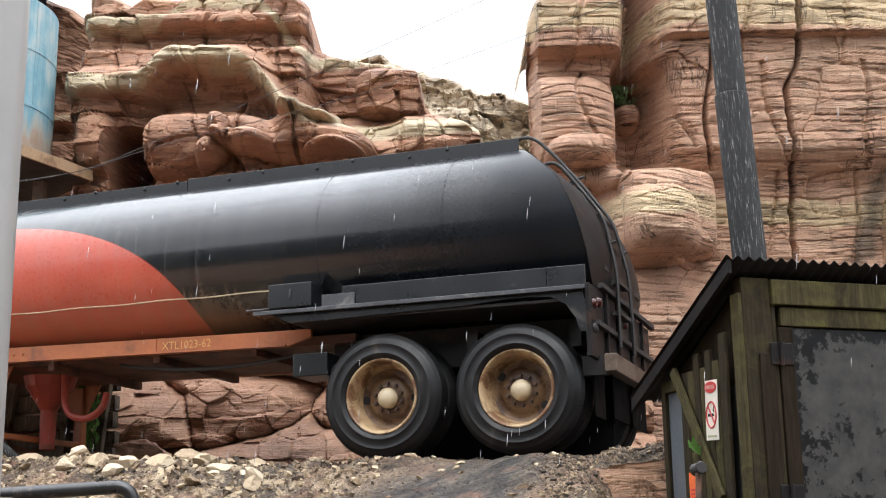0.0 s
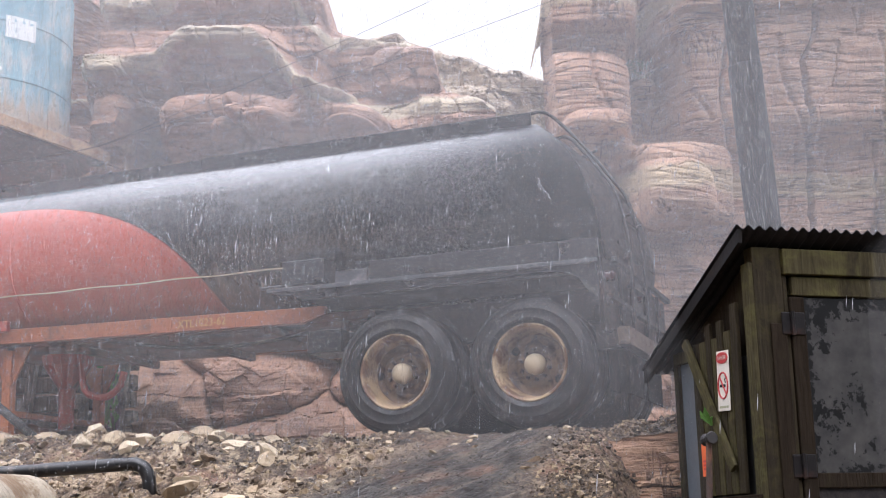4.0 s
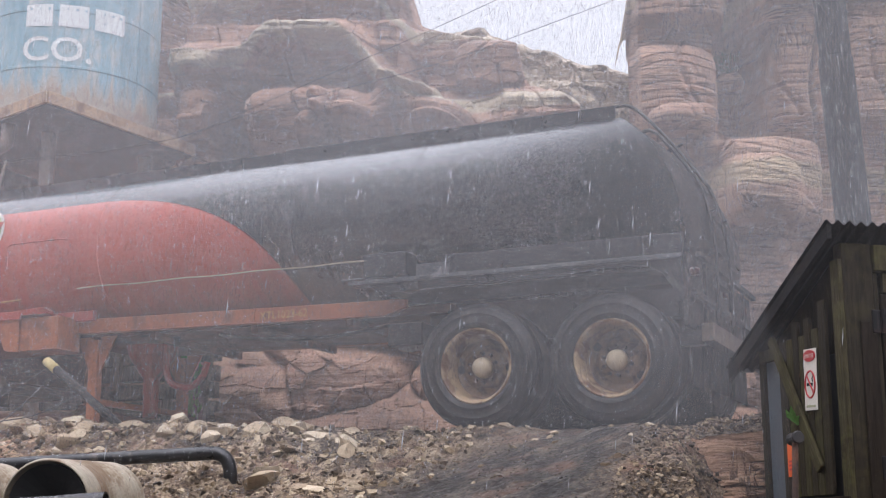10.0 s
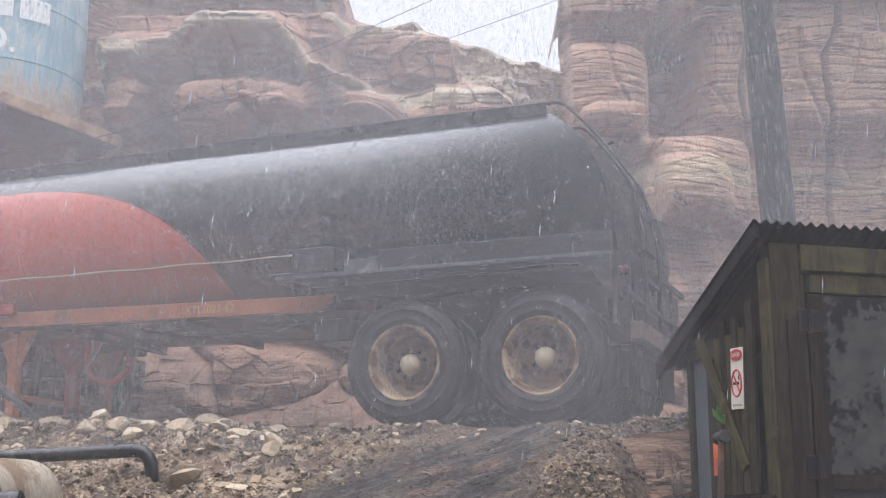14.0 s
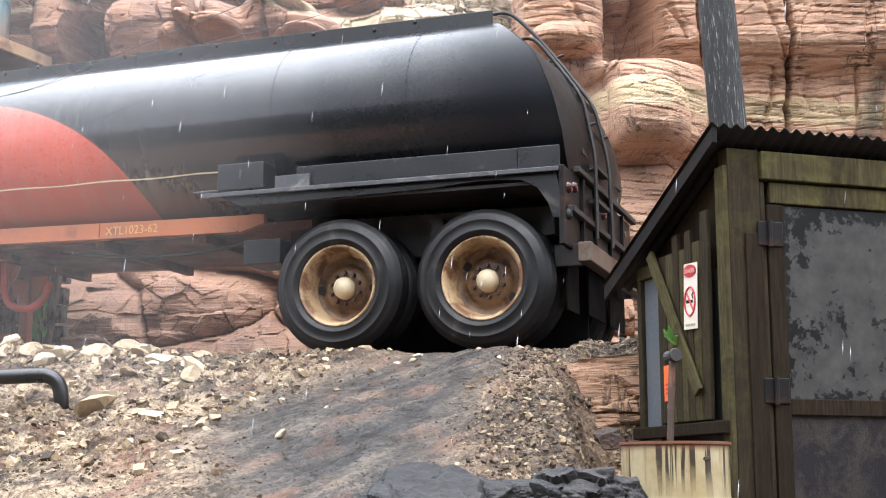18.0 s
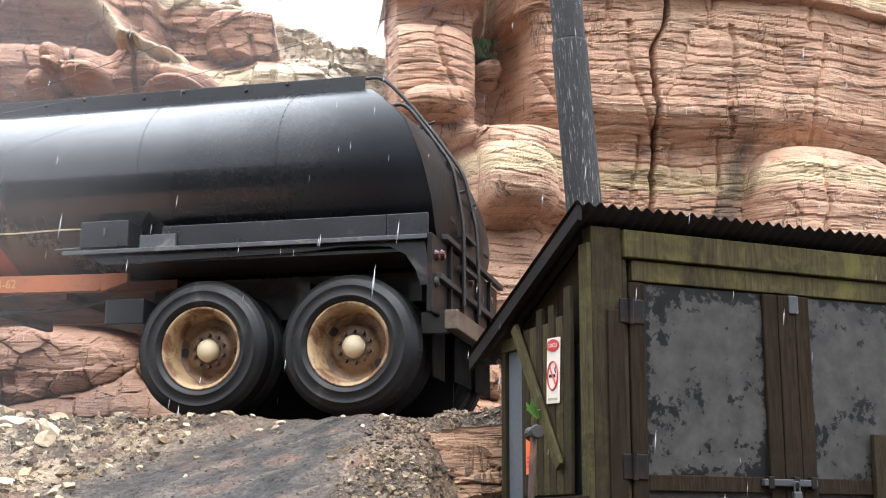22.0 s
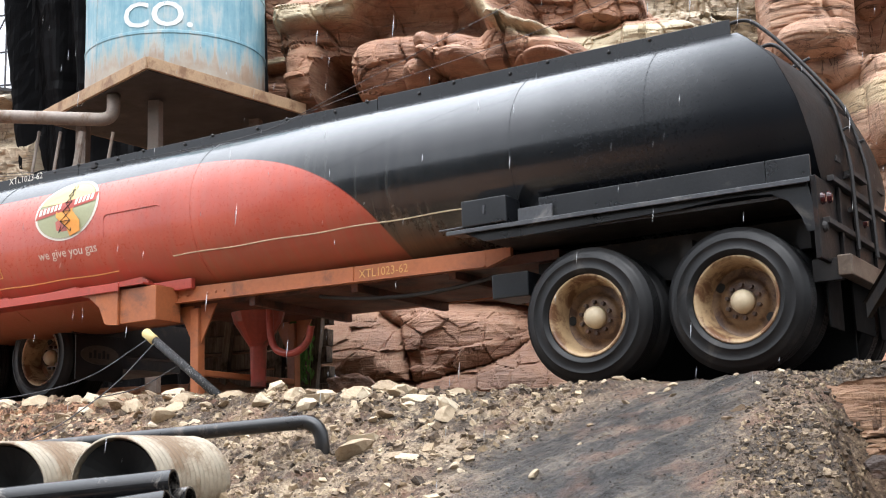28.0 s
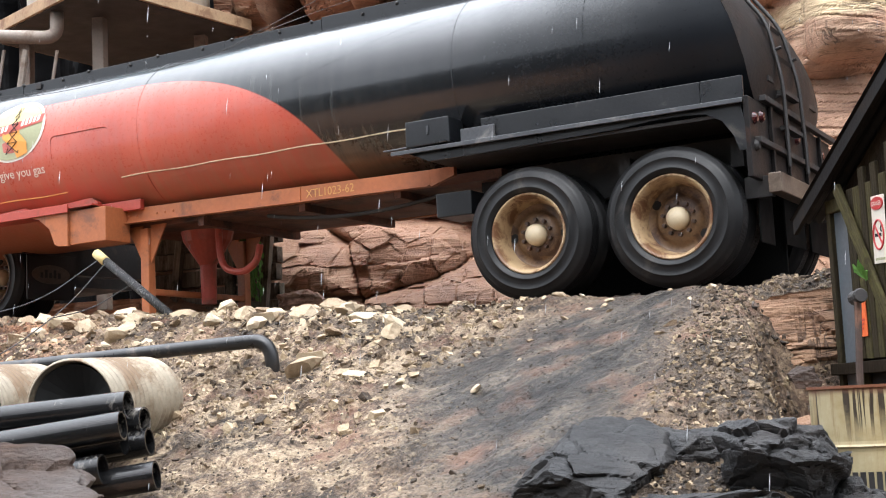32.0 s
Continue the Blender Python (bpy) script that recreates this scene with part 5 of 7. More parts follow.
# front: corner posts, beams, two doors
plank("corner_post", 0.0, 0.2, 0.0, 0.1, SB - 0.1, SH - 0.02, WOOD, shed)
plank("corner_post", FW - 0.16, FW, 0.0, 0.1, SB - 0.1, SH - 0.02, WOOD_D, shed)
plank("fascia", 0.2, FW, -0.03, 0.06, SH - 0.19, SH - 0.03, WOOD_G, shed, "green mossy board under the roof")
plank("head_beam", 0.26, FW - 0.16, -0.005, 0.05, SH - 0.32, SH - 0.2, WOOD_G, shed)
plank("post_facing", 0.09, 0.199, -0.016, -0.002, SB - 0.1, 2.72, WOOD_D, shed)
plank("door_post", 0.2, 0.23, 0.0, 0.08, SB - 0.1, SH - 0.2, WOOD, shed)


def shed_door(x0, x1, hinge_left):
    d = new("door")
    d.parent = shed
    d["label"] = "plank door with a flaking grey sheet-metal panel"
    z0, z1 = SB, SH - 0.33
    plank("stile", x0, x0 + 0.1, -0.012, 0.04, z0, z1, WOOD_D, d)
    plank("stile", x1 - 0.1, x1, -0.012, 0.04, z0, z1, WOOD_D, d)
    plank("rail", x0 + 0.1, x1 - 0.1, -0.01, 0.035, 1.72, 1.81, WOOD_D, d)
    plank("rail", x0 + 0.1, x1 - 0.1, -0.008, 0.035, z0, z0 + 0.1, WOOD_D, d)
    part("panel", boxed(x0 + 0.1, x1 - 0.1, 0.012, 0.022, 1.78, z1, 0.0), PLATE, d, "flaked grey painted sheet")
    part("panel", boxed(x0 + 0.1, x1 - 0.1, 0.012, 0.022, z0 + 0.1, 1.75, 0.0), PLATE_LOW, d, "dark brown lower sheet")
    for z in (1.85, 2.72):
        h = plank("hinge", x0 - 0.07, x0 + 0.09, -0.022, -0.012, z - 0.07, z + 0.07, REAR, d) if hinge_left else None
        if h:
            part("hinge_pin", lathe(bmesh.new(), [(0.0, -0.075), (0.014, -0.075), (0.014, 0.075), (0, 0.075)], 10, "Z", Matrix.Translation((x0 + 0.002 - (x0 + 0.01), -0.012, 0))), REAR, h)
    return d


shed_door(0.235, 1.255, True)
shed_door(1.385, 2.33, False)
plank("mullion", 1.26, 1.38, -0.014, 0.05, SB, SH - 0.33, WOOD_D, shed)
plank("repair_plate", 1.33, 1.4, -0.026, -0.016, SH - 0.44, SH - 0.33, GREY_EDGE, shed, "small grey steel plate")
plank("door_board", 1.885, 1.985, -0.05, -0.012, 1.0, 2.08, WOOD, shed)
bolt_ob = plank("latch", 1.08, 1.46, -0.045, -0.013, 1.76, 1.8, GREY_EDGE, shed, "sliding iron latch")
for x in (-0.16, 0.02, 0.14):
    part("latch_staple", boxed(x, x + 0.04, -0.02, 0.02, -0.035, 0.035, 0.004), REAR, bolt_ob)
lock = part("padlock", boxed(-0.028, 0.028, -0.016, 0.016, -0.075, -0.01, 0.008), GREY_EDGE, bolt_ob, "small steel padlock")
lock.location = (0.02, -0.035, -0.04)
bm = bmesh.new()
tube(bm, bend([(-0.018, 0, -0.01), (-0.018, 0, 0.045), (0.018, 0, 0.045), (0.018, 0, -0.01)], 0.018), 0.006, 8)
part("shackle", bm, GREY_EDGE, bolt_ob).location = (0.02, -0.035, -0.04)


def roof_z(y):
    return SH + 0.035 - 0.462 * y


def shed_roof():
    bm = bmesh.new()
    xs = np.arange(-0.14, FW + 0.1, 0.0127)
    ys = (-0.09, 0.4, 0.95, 1.42)
    rows = []
    for off in (0.0, 0.006):
        for y in ys:
            rows.append([bm.verts.new((x, y, roof_z(y) + off + 0.014 * math.sin(2 * math.pi * x / 0.076))) for x in xs])
    for s in (0, 4):
        for a, b in zip(rows[s : s + 3], rows[s + 1 : s + 4]):
            for k in range(len(xs) - 1):
                bm.faces.new((a[k], a[k + 1], b[k + 1], b[k]))
    for a, b in ((rows[0], rows[4]), (rows[3], rows[7])):
        for k in range(len(xs) - 1):
            bm.faces.new((a[k], a[k + 1], b[k + 1], b[k]))
    part("roof", bm, ROOF, shed, "dark corrugated iron roof", True)
    # barge board along the slope
    bm = bmesh.new()
    q = [[bm.verts.new((x, y, z)) for y, z in ((-0.08, roof_z(-0.08) - 0.005), (1.4, roof_z(1.4) - 0.005), (1.4, roof_z(1.4) - 0.09), (-0.08, roof_z(-0.08) - 0.09))] for x in (-0.13, -0.1)]
    bm.faces.new(q[0]), bm.faces.new(q[1])
    for k in range(4):
        bm.faces.new((q[0][k], q[0][(k + 1) % 4], q[1][(k + 1) % 4], q[1][k]))
    part("barge_board", bm, ROOF, shed)


shed_roof()
# side wall: back post with a narrow grey pane, then loose boards
plank("back_post", -0.02, 0.04, DP - 0.06, DP, SB, roof_z(DP) - 0.05, WOOD, shed)
plank("side_rail", -0.03, 0.02, DP - 0.37, DP - 0.02, roof_z(DP) - 0.12, roof_z(DP) - 0.04, WOOD_G, shed)
plank("side_sheet", 0.005, 0.015, DP - 0.31, DP - 0.06, SB + 0.15, roof_z(DP) - 0.12, PANE, shed)
plank("side_post", -0.03, 0.03, DP - 0.37, DP - 0.31, SB, roof_z(DP) - 0.08, WOOD, shed)
plank("side_sill", -0.06, 0.04, 0.02, DP + 0.02, 1.62, 1.69, WOOD_D, shed)
for k, (y, w, top) in enumerate(((0.18, 0.09, 2.88), (0.7, 0.09, 2.7), (0.61, 0.085, 2.7), (0.53, 0.075, 2.8), (0.455, 0.07, 2.7), (0.375, 0.075, 2.8), (0.28, 0.085, 2.72))):
    plank("side_board", -0.045, -0.02, y, y + w, 1.7, top, WOOD if k % 2 or k == 0 else WOOD_G, shed, tilt=(random.uniform(-1.5, 1.5), 0, 0))
# black sheet behind the loose boards, for the shade in their gaps
plank("side_gap_shade", 0.02, 0.035, 0.02, DP - 0.31, SB, 2.55, DARK, shed)
bm = bmesh.new()
q = [[bm.verts.new((x, y, z)) for y, z in ((0.02, SB), (DP - 0.02, SB), (DP - 0.02, roof_z(DP) - 0.06), (0.02, roof_z(0) - 0.06))] for x in (0.036, 0.05)]
bm.faces.new(q[0]), bm.faces.new(q[1])
for k in range(4):
    bm.faces.new((q[0][k], q[0][(k + 1) % 4], q[1][(k + 1) % 4], q[1][k]))
part("side_panel", bm, WOOD_D, shed)
plank("side_corner_board", -0.03, 0.0, 0.0, 0.1, SB, 3.1, WOOD_G, shed)
plank("diagonal_board", -0.085, -0.057, 0.525, 0.6, 1.77, 2.81, WOOD_G, shed, tilt=(-33, 0, 0))
plank("side_wall_back", 0.05, FW, DP - 0.04, DP, SB, roof_z(DP) - 0.03, WOOD_D, shed)
plank("side_wall_east", FW - 0.04, FW, 0.1, DP - 0.04, SB, roof_z(DP) - 0.03, WOOD_D, shed)
# the warning sign
SIGN_W = simple("white_enamel_sign", (0.66, 0.62, 0.54), 0.4, 0, 0.1, 6, 0.04, stain=(0.4, 0.33, 0.24), stain_at=0.7)
SIGN_R = simple("red_enamel_sign", (0.42, 0.03, 0.03), 0.4, 0, 0.15, 6, 0.04)
TAG = simple("orange_tag", (0.7, 0.13, 0.03), 0.6, 0, 0.12, 6, 0.04)
sign = thing("warning_sign", shed.matrix_basis @ pose(-0.052, 0.37, 2.4, 0, 3, -90), "white enamel sign with a crossed-out cigarette and red heading", "sign")
part("plate", boxed(-0.08, 0.08, -0.006, 0.0, -0.18, 0.2, 0.003), SIGN_W, sign)
head = lathe(bmesh.new(), [(0, -0.012), (1, -0.012), (1, 0)], 28, "Y", Matrix.Translation((0, 0.0, 0.155)) @ Matrix.Diagonal((0.074, 1, 0.036, 1)))
part("heading_oval", head, SIGN_R, sign)
lettering("DANGER", 0.036, lambda x, y: Vector((-0.056 + x * 0.8, -0.0135, 0.143 + y)), SIGN_W, sign)
bm = bmesh.new()
ring = [(0.062 * math.cos(2 * math.pi * k / 28), -0.008, 0.082 * math.sin(2 * math.pi * k / 28) - 0.02) for k in range(29)]
tube(bm, ring, 0.006, 6)
tube(bm, [(-0.044, -0.008, 0.04), (0.044, -0.008, -0.08)], 0.006, 6)
part("prohibition_ring", bm, SIGN_R, sign)
part("cigarette", boxed(-0.045, 0.03, -0.0085, -0.006, -0.03, -0.012), DARK, sign)
bm = bmesh.new()
tube(bm, [(0.035, -0.008, -0.005), (0.025, -0.008, 0.015), (0.04, -0.008, 0.03), (0.03, -0.008, 0.045)], 0.004, 5)
part("smoke_line", bm, DARK, sign)
for k in range(4):
    part("small_print", boxed(-0.055 + 0.03 * k, -0.032 + 0.03 * k, -0.008, -0.006, -0.162, -0.148), EM_GREEN, sign)
tag = thing("tag", shed.matrix_basis @ pose(-0.05, 0.68, 1.95, 0, 0, -90), "bright orange tag nailed to the shed boards", "tag")
part("sheet", boxed(-0.055, 0.055, -0.006, 0, -0.12, 0.09, 0.002), TAG, tag)
for k in range(3):
    part("print_bar", boxed(-0.035, 0.03 - 0.01 * k, -0.008, -0.006, -0.03 - 0.025 * k, -0.018 - 0.025 * k), SIGN_R, tag)

# ---- the drum with a hammer standing in it ----


def drum_material():
    m, N, L, b = material("rust_run_drum_paint", 0.45)
    v = coords(N, L)
    streak = noise_node(N, L, coords(N, L, "Object", (9, 9, 0.5)), 2.0, 7, 0.65)
    blot = noise_node(N, L, v, 4, 8, 0.7)
    z = axes(N, L, v)[2]
    col = ramp(N, L, blot, [(0.3, (0.26, 0.19, 0.08)), (0.6, (0.38, 0.32, 0.19)), (0.75, (0.45, 0.39, 0.27))])
    k = calc(N, L, "MULTIPLY", ramp(N, L, streak, [(0.55, (0, 0, 0)), (0.68, (0.8,) * 3)]), 1.0)
    col = mix(N, L, k, col, (0.15, 0.075, 0.02))
    drip = noise_node(N, L, coords(N, L, "Object", (26, 26, 0.8)), 1.0, 3, 0.5)
    reach = calc(N, L, "MULTIPLY", calc(N, L, "SUBTRACT", calc(N, L, "ADD", z, calc(N, L, "MULTIPLY", blot, 0.5)), 0.85), 6, clamp=True)
    col = mix(N, L, calc(N, L, "MULTIPLY", reach, ramp(N, L, drip, [(0.54, (0, 0, 0)), (0.57, (0.95,) * 3)])), col, (0.02, 0.012, 0.008))
    rim = calc(N, L, "MULTIPLY", calc(N, L, "SUBTRACT", calc(N, L, "ADD", z, calc(N, L, "MULTIPLY", blot, 0.06)), 0.87), 30, clamp=True)
    col = mix(N, L, rim, col, (0.16, 0.06, 0.03))
    L.new(col, b.inputs["Base Color"])
    bump(N, L, b, blot, 0.2, 0.01)
    return m


DRUM_M = drum_material()
drum = thing("oil_drum", pose(1.305, 7.6, 1.63), "cream oil drum streaked with rust beside the shed", "barrel")
prof = [(0.0, 0.02), (0.27, 0.02), (0.285, 0.0), (0.285, 0.27), (0.288, 0.285), (0.297, 0.295), (0.288, 0.305), (0.285, 0.32), (0.285, 0.57), (0.288, 0.585), (0.297, 0.595), (0.288, 0.605), (0.285, 0.62), (0.285, 0.865), (0.296, 0.872), (0.296, 0.885), (0.28, 0.885), (0.276, 0.85), (0.276, 0.3), (0.0, 0.3)]
part("shell", lathe(bmesh.new(), [(q * 0.94, h) for q, h in prof], 56, "Z"), DRUM_M, drum, smooth=False)
for a, z in ((-1.15, 0.8), (-2.1, 0.56), (-1.9, 0.3)):
    c, s = math.cos(a), math.sin(a)
    part("rust_scab", rock(5, (0.022, 0.008, 0.014), 2), RUSTY, drum).matrix_basis = pose(0.269 * c, 0.269 * s, z, 0, 0, math.degrees(a) + 90)
for k in range(6):
    a = -1.98 + 0.135 * k
    m = pose(0.27 * math.cos(a), 0.27 * math.sin(a), 0.43, 0, 0, math.degrees(a) + 90)
    o = part("stencil_bar", boxed(-0.013, 0.013, -0.003, 0.003, -0.045, 0.045), SOOT, drum)
    o.matrix_basis = m
hammer = thing("sledge_hammer", pose(1.26, 7.6, 1.98, -4, 4, 10), "old sledge hammer standing upright in the drum", "hammer")
bm = bmesh.new()
tube(bm, [(0, 0, 0), (0, 0, 0.5), (0.005, 0, 0.98)], 0.018, 10)
part("handle", bm, RUSTY, hammer)
part("head", lathe(bmesh.new(), [(0.0, -0.06), (0.032, -0.06), (0.038, -0.045), (0.03, -0.02), (0.03, 0.02), (0.038, 0.045), (0.032, 0.06), (0, 0.06)], 12, "Y", Matrix.Translation((0.005, 0, 0.98))), SOOT, hammer)

# ---- the pole ----
def pole_material():
    m, N, L, b = material("weathered_black_pole", 0.7)
    v = coords(N, L, "Object", (26, 26, 2.2))
    g = noise_node(N, L, v, 3, 8, 0.75)
    s = noise_node(N, L, coords(N, L), 1.2, 4)
    k = ramp(N, L, calc(N, L, "ADD", calc(N, L, "MULTIPLY", g, 0.9), calc(N, L, "MULTIPLY", s, 0.1)), [(0.5, (0.012, 0.012, 0.013)), (0.57, (0.035, 0.035, 0.037)), (0.63, (0.3, 0.29, 0.27))])
    L.new(k, b.inputs["Base Color"])
    bump(N, L, b, g, 0.6, 0.02)
    return m


POLE = pole_material()
utility_pole = thing("utility_pole", pose(2.62, 11.2, 3.2, 0, -3.0, 0), "leaning weathered dark timber pole behind the shed", "pole")
bm = bmesh.new()
tube(bm, [(0, 0, 0), (0, 0, 0.02), (0, 0, 3.28), (0, 0, 3.3)], 0.148, 20)
part("lower_shaft", bm, POLE, utility_pole, smooth=True)
bm = bmesh.new()
tube(bm, [(0.004, 0, 3.3), (0.004, 0, 3.32), (0.0, 0, 5.98), (0.0, 0, 6.0)], 0.136, 20)
part("upper_shaft", bm, POLE, utility_pole, smooth=True)

# ---- water tower ----
def tower_material():
    m, N, L, b = material("faded_blue_tank_paint", 0.55)
    v = coords(N, L)
    z = axes(N, L, v)[2]
    streak = noise_node(N, L, coords(N, L, "Object", (5, 5, 0.6)), 1.4, 7, 0.65, 0.3)
    blot = noise_node(N, L, v, 1.8, 7, 0.65)
    col = ramp(N, L, calc(N, L, "ADD", calc(N, L, "MULTIPLY", streak, 0.5), calc(N, L, "MULTIPLY", blot, 0.5)), [(0.35, (0.1, 0.26, 0.34)), (0.5, (0.21, 0.37, 0.43)), (0.63, (0.45, 0.48, 0.46))])
    low = calc(N, L, "MULTIPLY", calc(N, L, "SUBTRACT", calc(N, L, "ADD", 0.75, calc(N, L, "MULTIPLY", calc(N, L, "SUBTRACT", streak, 0.5), 1.2)), z), 2.6, clamp=True)
    col = mix(N, L, calc(N, L, "MULTIPLY", low, 0.85), col, (0.4, 0.33, 0.25))
    rust = ramp(N, L, calc(N, L, "ADD", calc(N, L, "MULTIPLY", blot, 0.7), calc(N, L, "MULTIPLY", low, 0.3)), [(0.58, (0, 0, 0)), (0.75, (0.6,) * 3)])
    col = mix(N, L, rust, col, (0.24, 0.13, 0.07))
    L.new(col, b.inputs["Base Color"])
    bump(N, L, b, blot, 0.15, 0.02)
    return m


TOWER_M = tower_material()
FADED_WHITE = simple("faded_white_paint", (0.66, 0.7, 0.7), 0.55, 0, 0.12, 4, 0.05, stain=(0.3, 0.42, 0.46), stain_at=0.68)
TIMBER = simple("pale_dusty_timber", (0.36, 0.24, 0.14), 0.7, 0, 0.25, 4, 0.25, stain=(0.2, 0.11, 0.06), stain_at=0.6)
STEEL_G = simple("dusty_grey_steel", (0.22, 0.18, 0.15), 0.55, 0.2, 0.25, 4, 0.15, stain=(0.13, 0.08, 0.05), stain_at=0.6)
tower = thing("water_tower", pose(-6.87, 17.65, 7.95) @ Matrix.Scale(0.87, 4), "faded blue cylindrical tank on a timber platform", "water tower")
R = 1.42
shell = lathe(bmesh.new(), [(0.0, 0.03), (R, 0.03), (R, 0.78), (R + 0.012, 0.79), (R + 0.012, 0.83), (R, 0.84), (R, 1.72), (R + 0.012, 1.73), (R + 0.012, 1.77), (R, 1.78), (R, 2.6), (0, 2.9)], 64, "Z")
part("tank", shell, TOWER_M, tower, smooth=False)
for k in range(7):
    a = radians(-125 + 51 * k)
    bm = bmesh.new()
    tube(bm, [((R + 0.002) * math.cos(a), (R + 0.002) * math.sin(a), z) for z in (0.05, 2.6)], 0.008, 5)
    part("seam", bm, TOWER_M, tower)


def curved_bar(a0, a1, z0, z1):
    bm = bmesh.new()
    q = [[bm.verts.new(((R + 0.012) * math.cos(radians(a)), (R + 0.012) * math.sin(radians(a)), z)) for a in np.linspace(a0, a1, 5)] for z in (z0, z1)]
    for k in range(4):
        bm.faces.new((q[0][k], q[0][k + 1], q[1][k + 1], q[1][k]))
    part("painted_bar", bm, FADED_WHITE, tower, "white painted lettering block")


PLAT = [(-2.0, -0.5), (0.6, -2.4), (2.0, 0.4), (0.6, 2.0), (-0.8, 2.2)]


def platform():
    def slab(z0, z1, grow, name, mat):
        bm = bmesh.new()
        a = [bm.verts.new((x * grow, y * grow, z0)) for x, y in PLAT]
        b = [bm.verts.new((x * grow, y * grow, z1)) for x, y in PLAT]
        bm.faces.new(a), bm.faces.new(b)
        for k in range(5):
            bm.faces.new((a[k], a[(k + 1) % 5], b[(k + 1) % 5], b[k]))
        part(name, bm, mat, tower)

    slab(-0.16, 0.02, 1.0, "deck", SOOT)
    for k in range(5):
        (x0, y0), (x1, y1) = PLAT[k], PLAT[(k + 1) % 5]
        bm = bmesh.new()
        L_ = math.hypot(x1 - x0, y1 - y0)
        box(bm, -0.02, L_ + 0.02, -0.05, 0.0, -0.15, 0.035, 0.01)
        o = part("edge_beam", bm, TIMBER, tower, "pale dusty edge timber")
        o.matrix_basis = pose(x0, y0, 0, 0, 0, math.degrees(math.atan2(y1 - y0, x1 - x0)))


platform()
for a0, a1, z0, z1 in ((-99, -82, 1.46, 1.82), (-78, -60, 1.46, 1.82), (-56, -36, 1.46, 1.82)):
    curved_bar(a0, a1, z0, z1)
lettering("CO.", 0.56, lambda x, y: Vector(((R + 0.012) * math.cos(radians(-101 + 46 * x)), (R + 0.012) * math.sin(radians(-101 + 46 * x)), 0.9 + y)), FADED_WHITE, tower, bold=0.007)
for x, y in ((0.1, -1.0), (-1.5, -0.2), (1.2, 0.4), (0.4, 1.4)):
    part("leg", boxed(x - 0.09, x + 0.09, y - 0.09, y + 0.09, -4.6, -0.15, 0.01), STEEL_G, tower)
bm = bmesh.new()
tube(bm, bend([(-0.35, -1.5, -0.15), (-0.35, -1.5, -0.55), (-2.3, -1.75, -0.38), (-2.7, -1.8, -0.75)], 0.22), 0.1, 14)
part("outlet_pipe", bm, STEEL_G, tower, "bent grey outlet pipe", True)
for dx in (0, 0.35, 0.7, 1.2):
    bm = bmesh.new()
    tube(bm, [(-1.75 + dx, -1.5, -1.9), (-1.55 + dx, -1.5, -0.62 - 0.1 * dx)], 0.025 + 0.03 * (dx == 0.7), 8)
    part("strut", bm, STEEL_G, tower)

# ---- rubble, pipes, culverts ----
CULV = simple("weathered_corrugated_steel", (0.3, 0.255, 0.19), 0.55, 0.25, 0.3, 3, 0.2, stain=(0.16, 0.105, 0.06), stain_at=0.54)
IRON = simple("wet_black_pipe", (0.008, 0.008, 0.0085), 0.22, 0.1, 0.4, 4, 0.15, stain=(0.2, 0.18, 0.16), stain_at=0.66, dirt_scale=5)
PIPE_G = simple("dark_grey_pipe", (0.02, 0.02, 0.021), 0.3, 0.1, 0.3, 4, 0.1, stain=(0.15, 0.12, 0.1), stain_at=0.66)


def culvert(m, length, r):
    c = thing("culvert_pipe", m, "short wide corrugated steel culvert pipe lying in the rubble", "pipe", "corrugated culvert pipes")
    prof = []
    n = int(length / 0.012)
    for k in range(n + 1):
        prof.append((r + 0.012 * math.sin(2 * math.pi * k * length / n / 0.068), k * length / n))
    prof += [(q - 0.008, h) for q, h in prof[::-1]]
    part("shell", lathe(bmesh.new(), prof, 48, "Y", closed=True), CULV, c, smooth=True)
    # black plug near the mouth stands for the shade inside the bore
    part("bore_shade", lathe(bmesh.new(), [(0.0, length * 0.2), (r - 0.024, length * 0.03), (r - 0.024, length * 0.3)], 24), DARK, c)
    return c


culvert(pose(-3.285, 8.45, 2.615, 2, 0, -2), 1.05, 0.29)
culvert(pose(-4.03, 8.45, 2.61, 2, 0, 2), 1.05, 0.29)
main_pipe = thing("bent_pipe", pose(0, 0, 0), "long dark pipe along the bank with a bend into the ground", "pipe")
bm = bmesh.new()
tube(bm, bend([(-7.2, 10.13, 2.825), (-5.3, 9.8, 2.897), (-2.47, 9.95, 3.049), (-2.43, 9.94, 2.693)], 0.14, 8), 0.052, 16)
part("tube", bm, PIPE_G, main_pipe, smooth=True)
for a, b in (((-4.6, 8.17, 2.440), (-2.86, 8.20, 2.553)), ((-4.3, 7.80, 2.257), (-2.79, 7.95, 2.434)), ((-4.5, 8.35, 2.340), (-2.8, 8.30, 2.455)), ((-4.3, 7.99, 2.189), (-2.84, 8.08, 2.349)), ((-4.3, 7.83, 2.030), (-2.88, 7.88, 2.196)), ((-3.9, 7.88, 1.976), (-2.62, 8.02, 2.142)), ((-4.2, 8.20, 2.143), (-2.76, 8.27, 2.331))):
    t = thing("steel_pipe", Matrix.Translation(Vector(a) + Vector((0.06, 0, 0.055))), "short wet black steel pipe in a stack", "pipe", "stacked black pipes")
    bm = bmesh.new()
    d = Vector(b) - Vector(a)
    tube(bm, [(0, 0, 0), d * 0.5, d], 0.085, 44, inner=0.072)
    part("tube", bm, IRON, t, smooth=False)
